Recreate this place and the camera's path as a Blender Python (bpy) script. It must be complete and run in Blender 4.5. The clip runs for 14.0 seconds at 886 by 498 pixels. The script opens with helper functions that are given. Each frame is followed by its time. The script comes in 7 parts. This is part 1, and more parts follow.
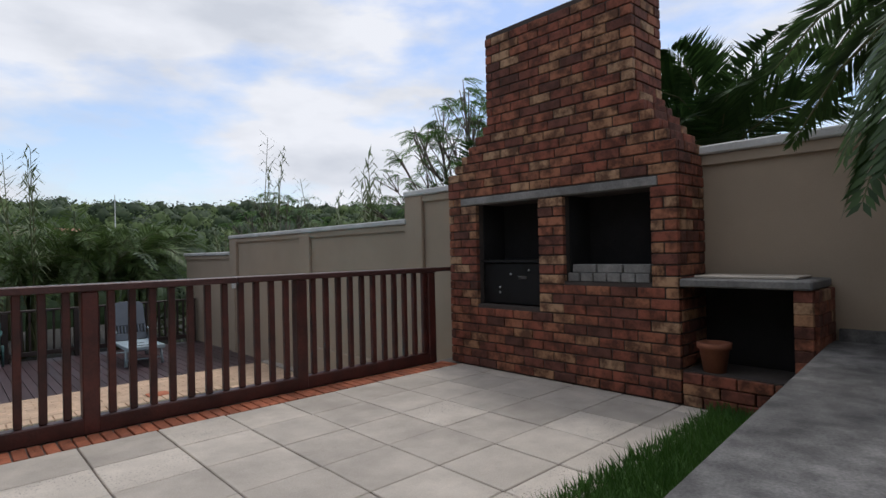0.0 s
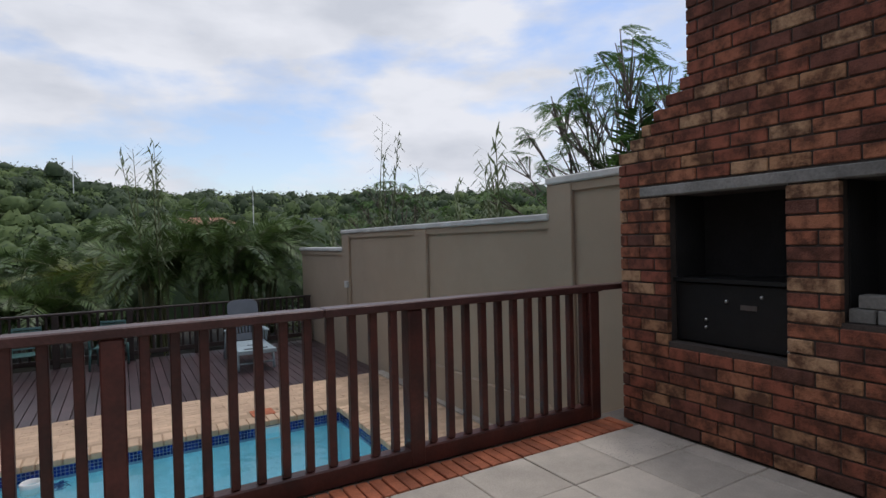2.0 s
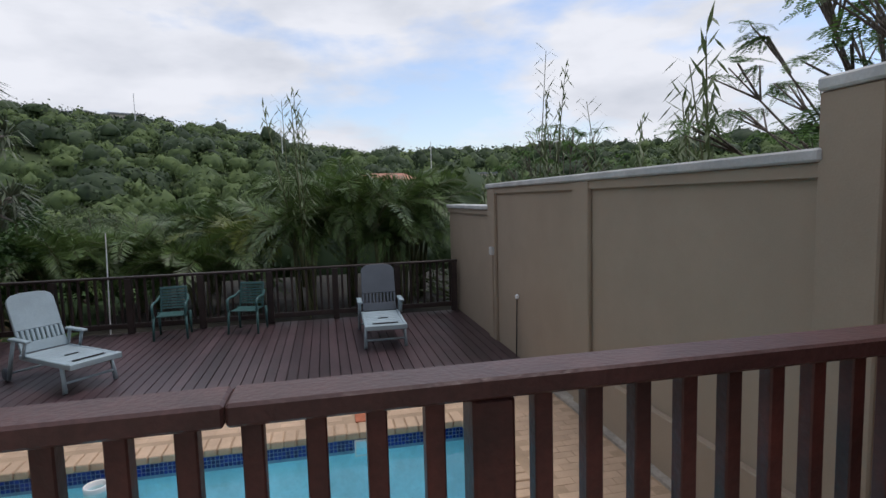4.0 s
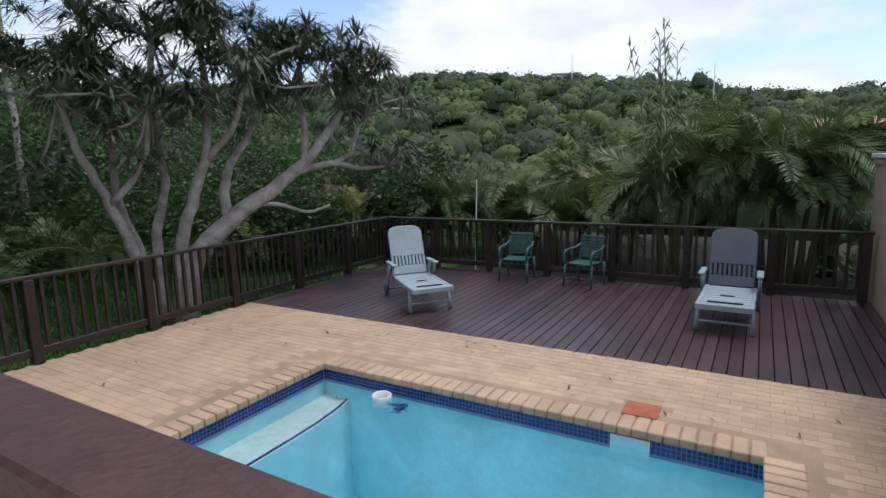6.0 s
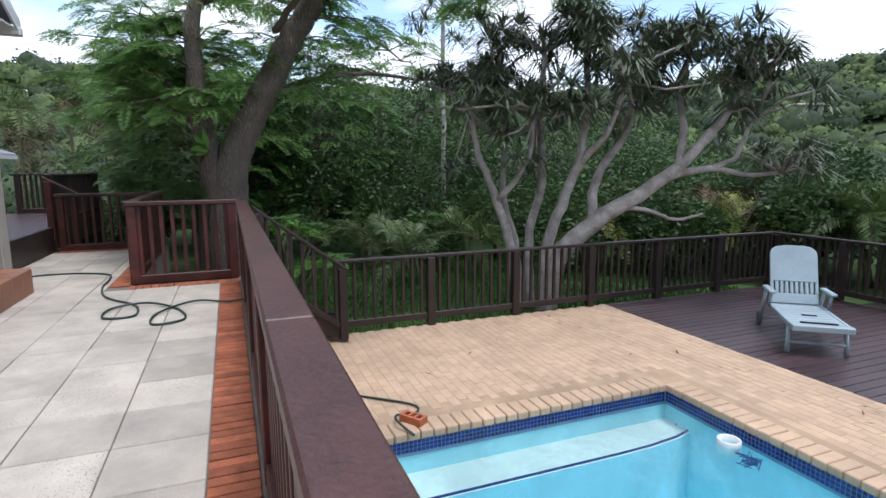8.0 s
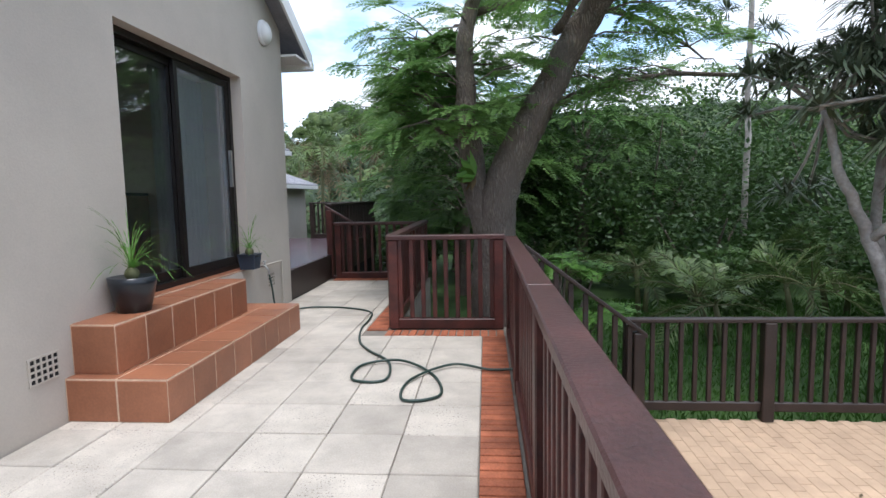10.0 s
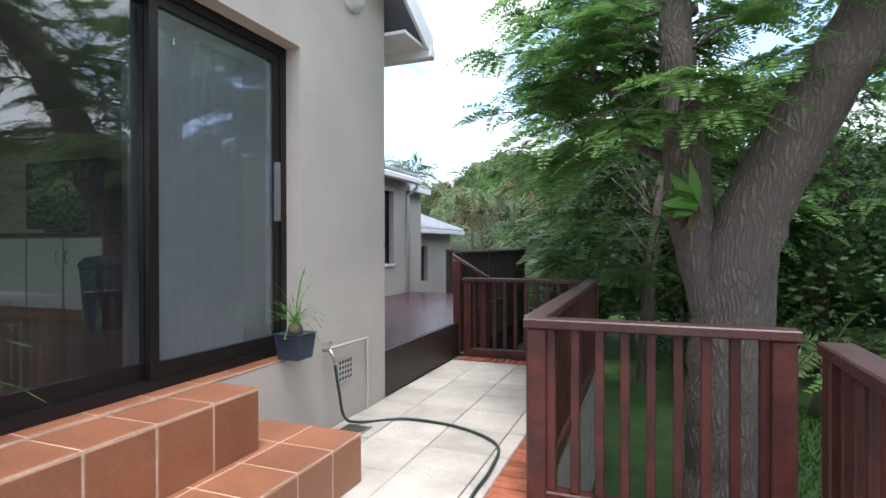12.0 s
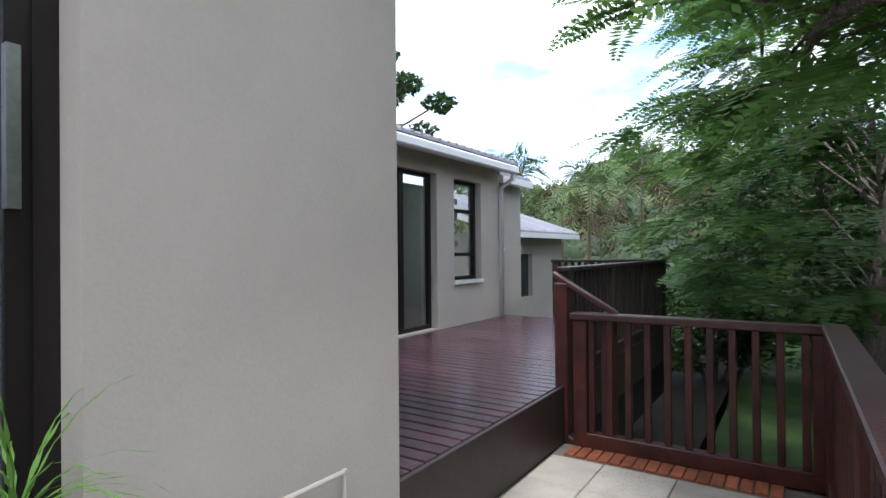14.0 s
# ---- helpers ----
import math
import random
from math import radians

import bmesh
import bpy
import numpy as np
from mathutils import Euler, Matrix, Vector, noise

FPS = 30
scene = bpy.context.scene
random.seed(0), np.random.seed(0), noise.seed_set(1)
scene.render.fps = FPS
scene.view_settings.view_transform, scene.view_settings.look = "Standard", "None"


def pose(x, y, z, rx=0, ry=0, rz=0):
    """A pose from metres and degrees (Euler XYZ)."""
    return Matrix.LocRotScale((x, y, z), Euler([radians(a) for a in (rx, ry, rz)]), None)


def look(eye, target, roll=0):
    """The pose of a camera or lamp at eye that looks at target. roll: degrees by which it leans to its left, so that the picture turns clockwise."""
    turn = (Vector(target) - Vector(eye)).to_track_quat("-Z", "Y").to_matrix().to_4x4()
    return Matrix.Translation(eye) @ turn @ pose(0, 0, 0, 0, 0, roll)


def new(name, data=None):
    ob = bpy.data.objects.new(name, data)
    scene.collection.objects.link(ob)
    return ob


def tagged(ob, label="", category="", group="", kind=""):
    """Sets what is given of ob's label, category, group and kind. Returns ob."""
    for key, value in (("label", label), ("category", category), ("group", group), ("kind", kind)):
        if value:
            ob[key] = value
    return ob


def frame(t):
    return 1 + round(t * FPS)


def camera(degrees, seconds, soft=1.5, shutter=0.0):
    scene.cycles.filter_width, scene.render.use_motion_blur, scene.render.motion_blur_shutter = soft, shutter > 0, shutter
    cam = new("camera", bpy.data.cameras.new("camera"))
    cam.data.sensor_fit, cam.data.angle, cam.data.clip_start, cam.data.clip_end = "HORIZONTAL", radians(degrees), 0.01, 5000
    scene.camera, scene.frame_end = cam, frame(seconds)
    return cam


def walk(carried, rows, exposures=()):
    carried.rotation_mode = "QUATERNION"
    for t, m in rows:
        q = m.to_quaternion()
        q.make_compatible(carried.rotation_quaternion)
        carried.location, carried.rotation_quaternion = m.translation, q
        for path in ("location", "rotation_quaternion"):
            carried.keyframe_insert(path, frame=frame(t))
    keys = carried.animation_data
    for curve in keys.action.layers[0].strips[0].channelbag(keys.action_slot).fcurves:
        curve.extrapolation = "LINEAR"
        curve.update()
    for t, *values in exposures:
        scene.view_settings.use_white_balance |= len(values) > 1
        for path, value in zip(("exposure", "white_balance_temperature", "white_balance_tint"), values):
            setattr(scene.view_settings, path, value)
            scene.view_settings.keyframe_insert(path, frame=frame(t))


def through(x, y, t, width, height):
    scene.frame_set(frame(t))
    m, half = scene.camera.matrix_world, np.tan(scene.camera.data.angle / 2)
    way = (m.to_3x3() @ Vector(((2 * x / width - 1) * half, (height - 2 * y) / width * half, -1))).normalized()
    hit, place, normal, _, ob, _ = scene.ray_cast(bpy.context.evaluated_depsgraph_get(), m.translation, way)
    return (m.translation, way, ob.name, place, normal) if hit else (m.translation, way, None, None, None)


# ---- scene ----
cam = camera(78.6, 14.0)
METRES, EYE, TILT, LEAN, TURN = 13.5, 1.45, 0.0, 0.0, -44.1
PATH = [
    (0, (0.83, 0.12, 1.158), (2.194, 1.582, 1.17), -1.3),
    (0.5, (0.961, 0.422, 1.166), (2.236, 1.963, 1.174), -1.2),
    (1, (1.126, 0.776, 1.222), (2.334, 2.37, 1.228), -1.3),
    (1.5, (1.332, 1.132, 1.299), (2.456, 2.786, 1.3), -1.3),
    (2, (1.612, 1.501, 1.36), (2.637, 3.218, 1.328), -1.4),
    (2.5, (1.899, 1.944, 1.381), (2.764, 3.746, 1.327), -1.4),
    (2.7, (2.004, 2.171, 1.38), (2.835, 3.989, 1.317), -1.2),
    (4.8, (3.369, 3.688, 1.402), (3.33, 5.667, 1.117), -1.9),
    (5, (3.527, 3.789, 1.389), (3.35, 5.757, 1.083), -1.8),
    (5.5, (3.764, 4.024, 1.337), (3.196, 5.914, 1.016), -1.7),
    (6, (3.882, 4.144, 1.299), (2.879, 5.846, 0.986), -1.6),
    (6.5, (3.927, 4.178, 1.306), (2.608, 5.649, 0.997), -1.5),
    (7, (4.005, 4.324, 1.251), (2.423, 5.515, 0.965), -0.8),
    (7.5, (3.992, 4.318, 1.308), (2.248, 5.254, 1.021), -0.6),
    (8, (3.919, 4.304, 1.366), (2.077, 5.026, 1.073), -0.3),
    (8.5, (3.678, 4.268, 1.398), (1.761, 4.753, 1.099), -0.1),
    (9, (3.317, 4.225, 1.401), (1.358, 4.494, 1.101), -0.0),
    (9.2, (3.152, 4.21, 1.416), (1.184, 4.404, 1.118), -0.1),
    (11.3, (0.32, 4.129, 1.381), (-1.576, 3.495, 1.374), -0.3),
    (11.5, (0.052, 4.028, 1.404), (-1.834, 3.363, 1.392), 0.1),
    (12, (-0.608, 3.764, 1.377), (-2.473, 3.04, 1.366), -0.1),
    (12.5, (-1.238, 3.584, 1.394), (-3.076, 2.797, 1.388), -0.1),
    (13, (-1.859, 3.391, 1.444), (-3.649, 2.498, 1.434), -0.6),
    (13.5, (-2.512, 3.199, 1.414), (-4.254, 2.216, 1.423), -0.1),
    (14, (-3.132, 2.962, 1.436), (-4.803, 1.863, 1.447), -0.5),
]
walk(cam, [(t, look(eye, target, roll)) for t, eye, target, roll in PATH],
     [(0.0, -0.2, 6250, 13), (2.5, -0.3, 6250, 14), (5.0, -0.1, 6200, 14), (6.5, 0.2, 5950, 13), (7.5, 0.5, 5900, 13), (9.0, 0.7, 5950, 11), (11.5, 1.2, 5950, 11), (12.5, 1.42, 5950, 12), (13.3, 1.45, 5950, 12), (14.0, 1.15, 5950, 12)])
# ---- sky and light ----
world = bpy.data.worlds.new("sky")
scene.world = world
world.use_nodes = True
wn, wl = world.node_tree.nodes, world.node_tree.links
wn.clear()
sky = wn.new("ShaderNodeTexSky")
sky.sky_type, sky.sun_disc = "NISHITA", False
sky.sun_elevation, sky.sun_rotation = radians(72), radians(67)
sky.air_density, sky.dust_density, sky.ozone_density = 1.0, 1.5, 1.0
coord = wn.new("ShaderNodeTexCoord")
stretch = wn.new("ShaderNodeMapping")
stretch.inputs["Scale"].default_value = (1.0, 1.0, 2.6)
stretch.inputs["Location"].default_value = (0.35, 0.1, 0.2)
cloud = wn.new("ShaderNodeTexNoise")
cloud.inputs["Scale"].default_value, cloud.inputs["Detail"].default_value = 2.3, 7.0
cloud.inputs["Roughness"].default_value = 0.52
cover = wn.new("ShaderNodeValToRGB")
cover.color_ramp.elements[0].position, cover.color_ramp.elements[1].position = 0.41, 0.52
shade = wn.new("ShaderNodeTexNoise")
shade.inputs["Scale"].default_value, shade.inputs["Detail"].default_value = 5.0, 5.0
tone = wn.new("ShaderNodeValToRGB")
tone.color_ramp.elements[0].position, tone.color_ramp.elements[1].position = 0.3, 0.62
tone.color_ramp.elements[0].color, tone.color_ramp.elements[1].color = (6.9, 7.25, 7.7, 1), (9.4, 9.6, 9.8, 1)
bluer = wn.new("ShaderNodeMix")
bluer.data_type, bluer.blend_type = "RGBA", "MULTIPLY"
bluer.inputs["Factor"].default_value = 1.0
bluer.inputs["B"].default_value = (2.0, 1.95, 1.9, 1)
mixc = wn.new("ShaderNodeMix")
mixc.data_type = "RGBA"
back = wn.new("ShaderNodeBackground")
SKY_STRENGTH = 0.105
back.inputs["Strength"].default_value = SKY_STRENGTH
wout = wn.new("ShaderNodeOutputWorld")
wl.new(coord.outputs["Generated"], stretch.inputs["Vector"])
wl.new(stretch.outputs["Vector"], cloud.inputs["Vector"])
wl.new(stretch.outputs["Vector"], shade.inputs["Vector"])
wl.new(cloud.outputs["Fac"], cover.inputs["Fac"])
wl.new(shade.outputs["Fac"], tone.inputs["Fac"])
wl.new(cover.outputs["Color"], mixc.inputs["Factor"])
wl.new(sky.outputs["Color"], bluer.inputs["A"])
wl.new(bluer.outputs["Result"], mixc.inputs["A"])
wl.new(tone.outputs["Color"], mixc.inputs["B"])
wl.new(mixc.outputs["Result"], back.inputs["Color"])
wl.new(back.outputs["Background"], wout.inputs["Surface"])

sun = new("sun", bpy.data.lights.new("sun", "SUN"))
sun.data.energy, sun.data.angle, sun.data.color = 1.3, radians(16), (1.0, 0.965, 0.91)
# the light comes from high in the north-east, through broken cloud
sun.matrix_world = look((12, 5, 40), (0, 0, 0))

# ---- materials ----


def material(name, colour, rough=0.8, metal=0.0, vary=0.25, scale=6.0, fine=60.0, bump=0.15, second=None, per_object=0.0,
             per_island=0.0, specular=0.5, stain=0.0, stretch_to=None):
    m = bpy.data.materials.new(name)
    m.use_nodes = True
    n, l = m.node_tree.nodes, m.node_tree.links
    p = n["Principled BSDF"]
    tc = n.new("ShaderNodeTexCoord")
    vec = tc.outputs["Object"]
    geo = n.new("ShaderNodeNewGeometry")
    vec = geo.outputs["Position"]
    if stretch_to:
        mp = n.new("ShaderNodeMapping")
        mp.inputs["Scale"].default_value = stretch_to
        l.new(vec, mp.inputs["Vector"])
        vec = mp.outputs["Vector"]
    big = n.new("ShaderNodeTexNoise")
    big.inputs["Scale"].default_value, big.inputs["Detail"].default_value = scale, 5.0
    small = n.new("ShaderNodeTexNoise")
    small.inputs["Scale"].default_value, small.inputs["Detail"].default_value = fine, 4.0
    l.new(vec, big.inputs["Vector"])
    l.new(vec, small.inputs["Vector"])
    second = second or tuple(c * (1 - vary) for c in colour)
    ramp = n.new("ShaderNodeValToRGB")
    ramp.color_ramp.elements[0].position, ramp.color_ramp.elements[1].position = 0.33, 0.66
    ramp.color_ramp.elements[0].color, ramp.color_ramp.elements[1].color = (*second, 1), (*colour, 1)
    l.new(big.outputs["Fac"], ramp.inputs["Fac"])
    out = ramp.outputs["Color"]
    grain = n.new("ShaderNodeMapRange")
    grain.inputs["From Min"].default_value, grain.inputs["From Max"].default_value = 0.3, 0.7
    grain.inputs["To Min"].default_value, grain.inputs["To Max"].default_value = 1 - vary * 0.5, 1 + vary * 0.4
    l.new(small.outputs["Fac"], grain.inputs["Value"])

    def times(colour_socket, value_socket):
        mul = n.new("ShaderNodeMix")
        mul.data_type, mul.blend_type = "RGBA", "MULTIPLY"
        mul.inputs["Factor"].default_value = 1.0
        l.new(colour_socket, mul.inputs["A"])
        l.new(value_socket, mul.inputs["B"])
        return mul.outputs["Result"]

    out = times(out, grain.outputs["Result"])
    if per_object or per_island:
        if per_object:
            source = n.new("ShaderNodeObjectInfo").outputs["Random"]
        else:
            source = geo.outputs["Random Per Island"]
        r = n.new("ShaderNodeMapRange")
        k = per_object or per_island
        r.inputs["To Min"].default_value, r.inputs["To Max"].default_value = 1 - k, 1 + k
        l.new(source, r.inputs["Value"])
        out = times(out, r.outputs["Result"])
    if stain:
        s = n.new("ShaderNodeTexNoise")
        s.inputs["Scale"].default_value, s.inputs["Detail"].default_value, s.inputs["Roughness"].default_value = 1.3, 8.0, 0.7
        l.new(geo.outputs["Position"], s.inputs["Vector"])
        sr = n.new("ShaderNodeMapRange")
        sr.inputs["From Min"].default_value, sr.inputs["From Max"].default_value = 0.42, 0.62
        sr.inputs["To Min"].default_value, sr.inputs["To Max"].default_value = 1 - stain, 1.0
        l.new(s.outputs["Fac"], sr.inputs["Value"])
        out = times(out, sr.outputs["Result"])
    l.new(out, p.inputs["Base Color"])
    p.inputs["Roughness"].default_value, p.inputs["Metallic"].default_value = rough, metal
    p.inputs["Specular IOR Level"].default_value = specular
    if bump:
        b = n.new("ShaderNodeBump")
        b.inputs["Strength"].default_value, b.inputs["Distance"].default_value = bump, 0.01
        l.new(small.outputs["Fac"], b.inputs["Height"])
        l.new(b.outputs["Normal"], p.inputs["Normal"])
    return m


def brick_material(name, ramp_colours, soot_dark=0.0):
    m = material(name, (0.3, 0.1, 0.05), rough=0.92, vary=0.35, scale=14, fine=90, bump=0.6)
    n, l = m.node_tree.nodes, m.node_tree.links
    p = n["Principled BSDF"]
    old = p.inputs["Base Color"].links[0].from_socket
    info = n.new("ShaderNodeObjectInfo")
    r = n.new("ShaderNodeValToRGB")
    r.color_ramp.interpolation = "CONSTANT"
    while len(r.color_ramp.elements) < len(ramp_colours):
        r.color_ramp.elements.new(0.5)
    for i, c in enumerate(ramp_colours):
        r.color_ramp.elements[i].position = i / len(ramp_colours)
        r.color_ramp.elements[i].color = (*c, 1)
    l.new(info.outputs["Random"], r.inputs["Fac"])
    # dark burnt patches within and across the bricks
    geo = n.new("ShaderNodeNewGeometry")
    s = n.new("ShaderNodeTexNoise")
    s.inputs["Scale"].default_value, s.inputs["Detail"].default_value, s.inputs["Roughness"].default_value = 9.0, 6.0, 0.65
    l.new(geo.outputs["Position"], s.inputs["Vector"])
    sr = n.new("ShaderNodeMapRange")
    sr.inputs["From Min"].default_value, sr.inputs["From Max"].default_value = 0.40, 0.60
    sr.inputs["To Min"].default_value, sr.inputs["To Max"].default_value = 0.16 if soot_dark else 0.6, 1.15
    l.new(s.outputs["Fac"], sr.inputs["Value"])
    a = n.new("ShaderNodeMix")
    a.data_type, a.blend_type = "RGBA", "MULTIPLY"
    a.inputs["Factor"].default_value = 1.0
    l.new(r.outputs["Color"], a.inputs["A"])
    l.new(sr.outputs["Result"], a.inputs["B"])
    b = n.new("ShaderNodeMix")
    b.data_type = "RGBA"
    b.inputs["Factor"].default_value = 0.25
    l.new(a.outputs["Result"], b.inputs["A"])
    l.new(old, b.inputs["B"])
    l.new(b.outputs["Result"], p.inputs["Base Color"])
    return m


def leaf_material(name, light, dark, rough=0.5, through=0.25):
    m = bpy.data.materials.new(name)
    m.use_nodes = True
    n, l = m.node_tree.nodes, m.node_tree.links
    p = n["Principled BSDF"]
    geo = n.new("ShaderNodeNewGeometry")
    r = n.new("ShaderNodeValToRGB")
    r.color_ramp.elements[0].color, r.color_ramp.elements[1].color = (*dark, 1), (*light, 1)
    big = n.new("ShaderNodeTexNoise")
    big.inputs["Scale"].default_value, big.inputs["Detail"].default_value = 0.8, 4.0
    l.new(geo.outputs["Position"], big.inputs["Vector"])
    half = n.new("ShaderNodeMath")
    half.operation = "MULTIPLY_ADD"
    half.inputs[1].default_value = 0.55
    off = n.new("ShaderNodeMath")
    off.operation = "MULTIPLY_ADD"
    off.inputs[1].default_value, off.inputs[2].default_value = 1.6, -0.55
    l.new(big.outputs["Fac"], off.inputs[0])
    l.new(geo.outputs["Random Per Island"], half.inputs[0])
    l.new(off.outputs["Value"], half.inputs[2])
    l.new(half.outputs["Value"], r.inputs["Fac"])
    l.new(r.outputs["Color"], p.inputs["Base Color"])
    p.inputs["Roughness"].default_value = rough
    p.inputs["Specular IOR Level"].default_value = 0.35
    if through:
        t = n.new("ShaderNodeBsdfTranslucent")
        l.new(r.outputs["Color"], t.inputs["Color"])
        mx = n.new("ShaderNodeMixShader")
        mx.inputs["Fac"].default_value = through
        l.new(p.outputs["BSDF"], mx.inputs[1])
        l.new(t.outputs["BSDF"], mx.inputs[2])
        l.new(mx.outputs["Shader"], n["Material Output"].inputs["Surface"])
    return m




def speckled(m):
    """Dark aggregate specks on about a third of the slabs."""
    n, l = m.node_tree.nodes, m.node_tree.links
    p = n["Principled BSDF"]
    old = p.inputs["Base Color"].links[0].from_socket
    geo, info = n.new("ShaderNodeNewGeometry"), n.new("ShaderNodeObjectInfo")
    vo = n.new("ShaderNodeTexNoise")
    vo.inputs["Scale"].default_value, vo.inputs["Detail"].default_value = 75.0, 2.0
    patch = n.new("ShaderNodeTexNoise")
    patch.inputs["Scale"].default_value, patch.inputs["Detail"].default_value = 4.0, 3.0
    l.new(geo.outputs["Position"], vo.inputs["Vector"])
    l.new(geo.outputs["Position"], patch.inputs["Vector"])
    dots = n.new("ShaderNodeMapRange")
    dots.inputs["From Min"].default_value, dots.inputs["From Max"].default_value = 0.60, 0.66
    l.new(vo.outputs["Fac"], dots.inputs["Value"])
    pick = n.new("ShaderNodeMapRange")
    pick.inputs["From Min"].default_value, pick.inputs["From Max"].default_value = 0.55, 0.75
    pick.inputs["To Max"].default_value = 0.75
    l.new(info.outputs["Random"], pick.inputs["Value"])
    area = n.new("ShaderNodeMapRange")
    area.inputs["From Min"].default_value, area.inputs["From Max"].default_value = 0.42, 0.58
    area.inputs["To Min"].default_value = 0.15
    l.new(patch.outputs["Fac"], area.inputs["Value"])
    a, b = n.new("ShaderNodeMath"), n.new("ShaderNodeMath")
    a.operation = b.operation = "MULTIPLY"
    l.new(dots.outputs["Result"], a.inputs[0])
    l.new(pick.outputs["Result"], a.inputs[1])
    l.new(a.outputs["Value"], b.inputs[0])
    l.new(area.outputs["Result"], b.inputs[1])
    mx = n.new("ShaderNodeMix")
    mx.data_type = "RGBA"
    mx.inputs["B"].default_value = (0.16, 0.14, 0.12, 1)
    l.new(b.outputs["Value"], mx.inputs["Factor"])
    l.new(old, mx.inputs["A"])
    l.new(mx.outputs["Result"], p.inputs["Base Color"])
    return m


def bark_material(name, ridge, groove):
    """Bark split lengthwise into rough ridges."""
    m = material(name, ridge, 0.95, vary=0.45, scale=5, fine=40, bump=0.5)
    n, l = m.node_tree.nodes, m.node_tree.links
    p = n["Principled BSDF"]
    old = p.inputs["Base Color"].links[0].from_socket
    tc = n.new("ShaderNodeTexCoord")
    warp = n.new("ShaderNodeTexNoise")
    warp.inputs["Scale"].default_value = 3.0
    add = n.new("ShaderNodeMix")
    add.data_type, add.blend_type = "RGBA", "LINEAR_LIGHT"
    add.inputs["Factor"].default_value = 0.05
    mp = n.new("ShaderNodeMapping")
    mp.inputs["Scale"].default_value = (34, 34, 6.0)
    vo = n.new("ShaderNodeTexVoronoi")
    vo.feature = "DISTANCE_TO_EDGE"
    vo.inputs["Scale"].default_value = 1.0
    l.new(tc.outputs["Object"], warp.inputs["Vector"])
    l.new(tc.outputs["Object"], add.inputs["A"])
    l.new(warp.outputs["Color"], add.inputs["B"])
    l.new(add.outputs["Result"], mp.inputs["Vector"])
    l.new(mp.outputs["Vector"], vo.inputs["Vector"])
    r = n.new("ShaderNodeMapRange")
    r.inputs["From Min"].default_value, r.inputs["From Max"].default_value = 0.0, 0.42
    l.new(vo.outputs["Distance"], r.inputs["Value"])
    mx = n.new("ShaderNodeMix")
    mx.data_type = "RGBA"
    mx.inputs["A"].default_value = (*groove, 1)
    l.new(r.outputs["Result"], mx.inputs["Factor"])
    l.new(old, mx.inputs["B"])
    l.new(mx.outputs["Result"], p.inputs["Base Color"])
    b = n.new("ShaderNodeBump")
    b.inputs["Strength"].default_value, b.inputs["Distance"].default_value = 0.6, 0.03
    l.new(r.outputs["Result"], b.inputs["Height"])
    l.new(p.inputs["Normal"].links[0].from_socket, b.inputs["Normal"])
    l.new(b.outputs["Normal"], p.inputs["Normal"])
    return m


M = {}
M["slab"] = speckled(material("paving_slab", (0.58, 0.52, 0.44), 0.9, vary=0.18, scale=3.5, fine=120, bump=0.4, per_object=0.16, stain=0.2))
M["edge_brick"] = material("edge_brick", (0.42, 0.13, 0.06), 0.85, vary=0.35, scale=10, fine=90, bump=0.4, per_object=0.25)
M["mortar"] = material("mortar", (0.24, 0.21, 0.175), 0.95, vary=0.3, fine=120, bump=0.4)
M["fire_brick"] = brick_material("fireplace_brick", [(0.25, 0.075, 0.045), (0.17, 0.055, 0.038), (0.32, 0.13, 0.07), (0.36, 0.20, 0.105),
                                                     (0.075, 0.035, 0.03), (0.23, 0.07, 0.042), (0.42, 0.27, 0.155), (0.12, 0.045, 0.035), (0.20, 0.06, 0.04), (0.28, 0.10, 0.055)], soot_dark=1)
M["fire_mortar"] = material("fireplace_mortar", (0.065, 0.052, 0.045), 0.95, vary=0.3, fine=80, bump=0.5)
# soot in the fireplace; elsewhere shade painted black in recesses and slots
M["soot_dark"] = material("soot_and_shade_black", (0.012, 0.011, 0.011), 0.95, vary=0.4, bump=0.4)
M["kerb"] = material("worn_kerb_concrete", (0.50, 0.45, 0.38), 0.9, vary=0.3, scale=7, fine=60, bump=0.3, stain=0.35)
M["concrete"] = material("concrete", (0.29, 0.28, 0.265), 0.9, vary=0.3, scale=5, fine=60, bump=0.3, stain=0.45)
M["wall_paint"] = material("taupe_wall_paint", (0.355, 0.282, 0.208), 0.88, vary=0.06, scale=1.2, fine=90, bump=0.12, stain=0.07)
M["house_paint"] = material("greige_house_paint", (0.50, 0.45, 0.385), 0.88, vary=0.06, scale=1.5, fine=80, bump=0.12, stain=0.06)
M["coping"] = material("coping_paint", (0.62, 0.62, 0.60), 0.8, vary=0.15, scale=4, bump=0.2, stain=0.25)
M["white"] = material("white_paint", (0.78, 0.78, 0.77), 0.5, vary=0.06, bump=0.03)
M["rail"] = material("stained_rail_wood", (0.088, 0.022, 0.016), 0.45, vary=0.35, scale=5, fine=45, bump=0.25, per_object=0.25, second=(0.040, 0.012, 0.010))
M["rail_top"] = material("weathered_handrail_wood", (0.095, 0.038, 0.033), 0.40, vary=0.35, scale=7, fine=60, bump=0.3, stain=0.25)
M["deck_rail"] = material("dark_stained_rail_wood", (0.035, 0.022, 0.018), 0.5, vary=0.35, scale=5, fine=50, bump=0.2, per_object=0.2)
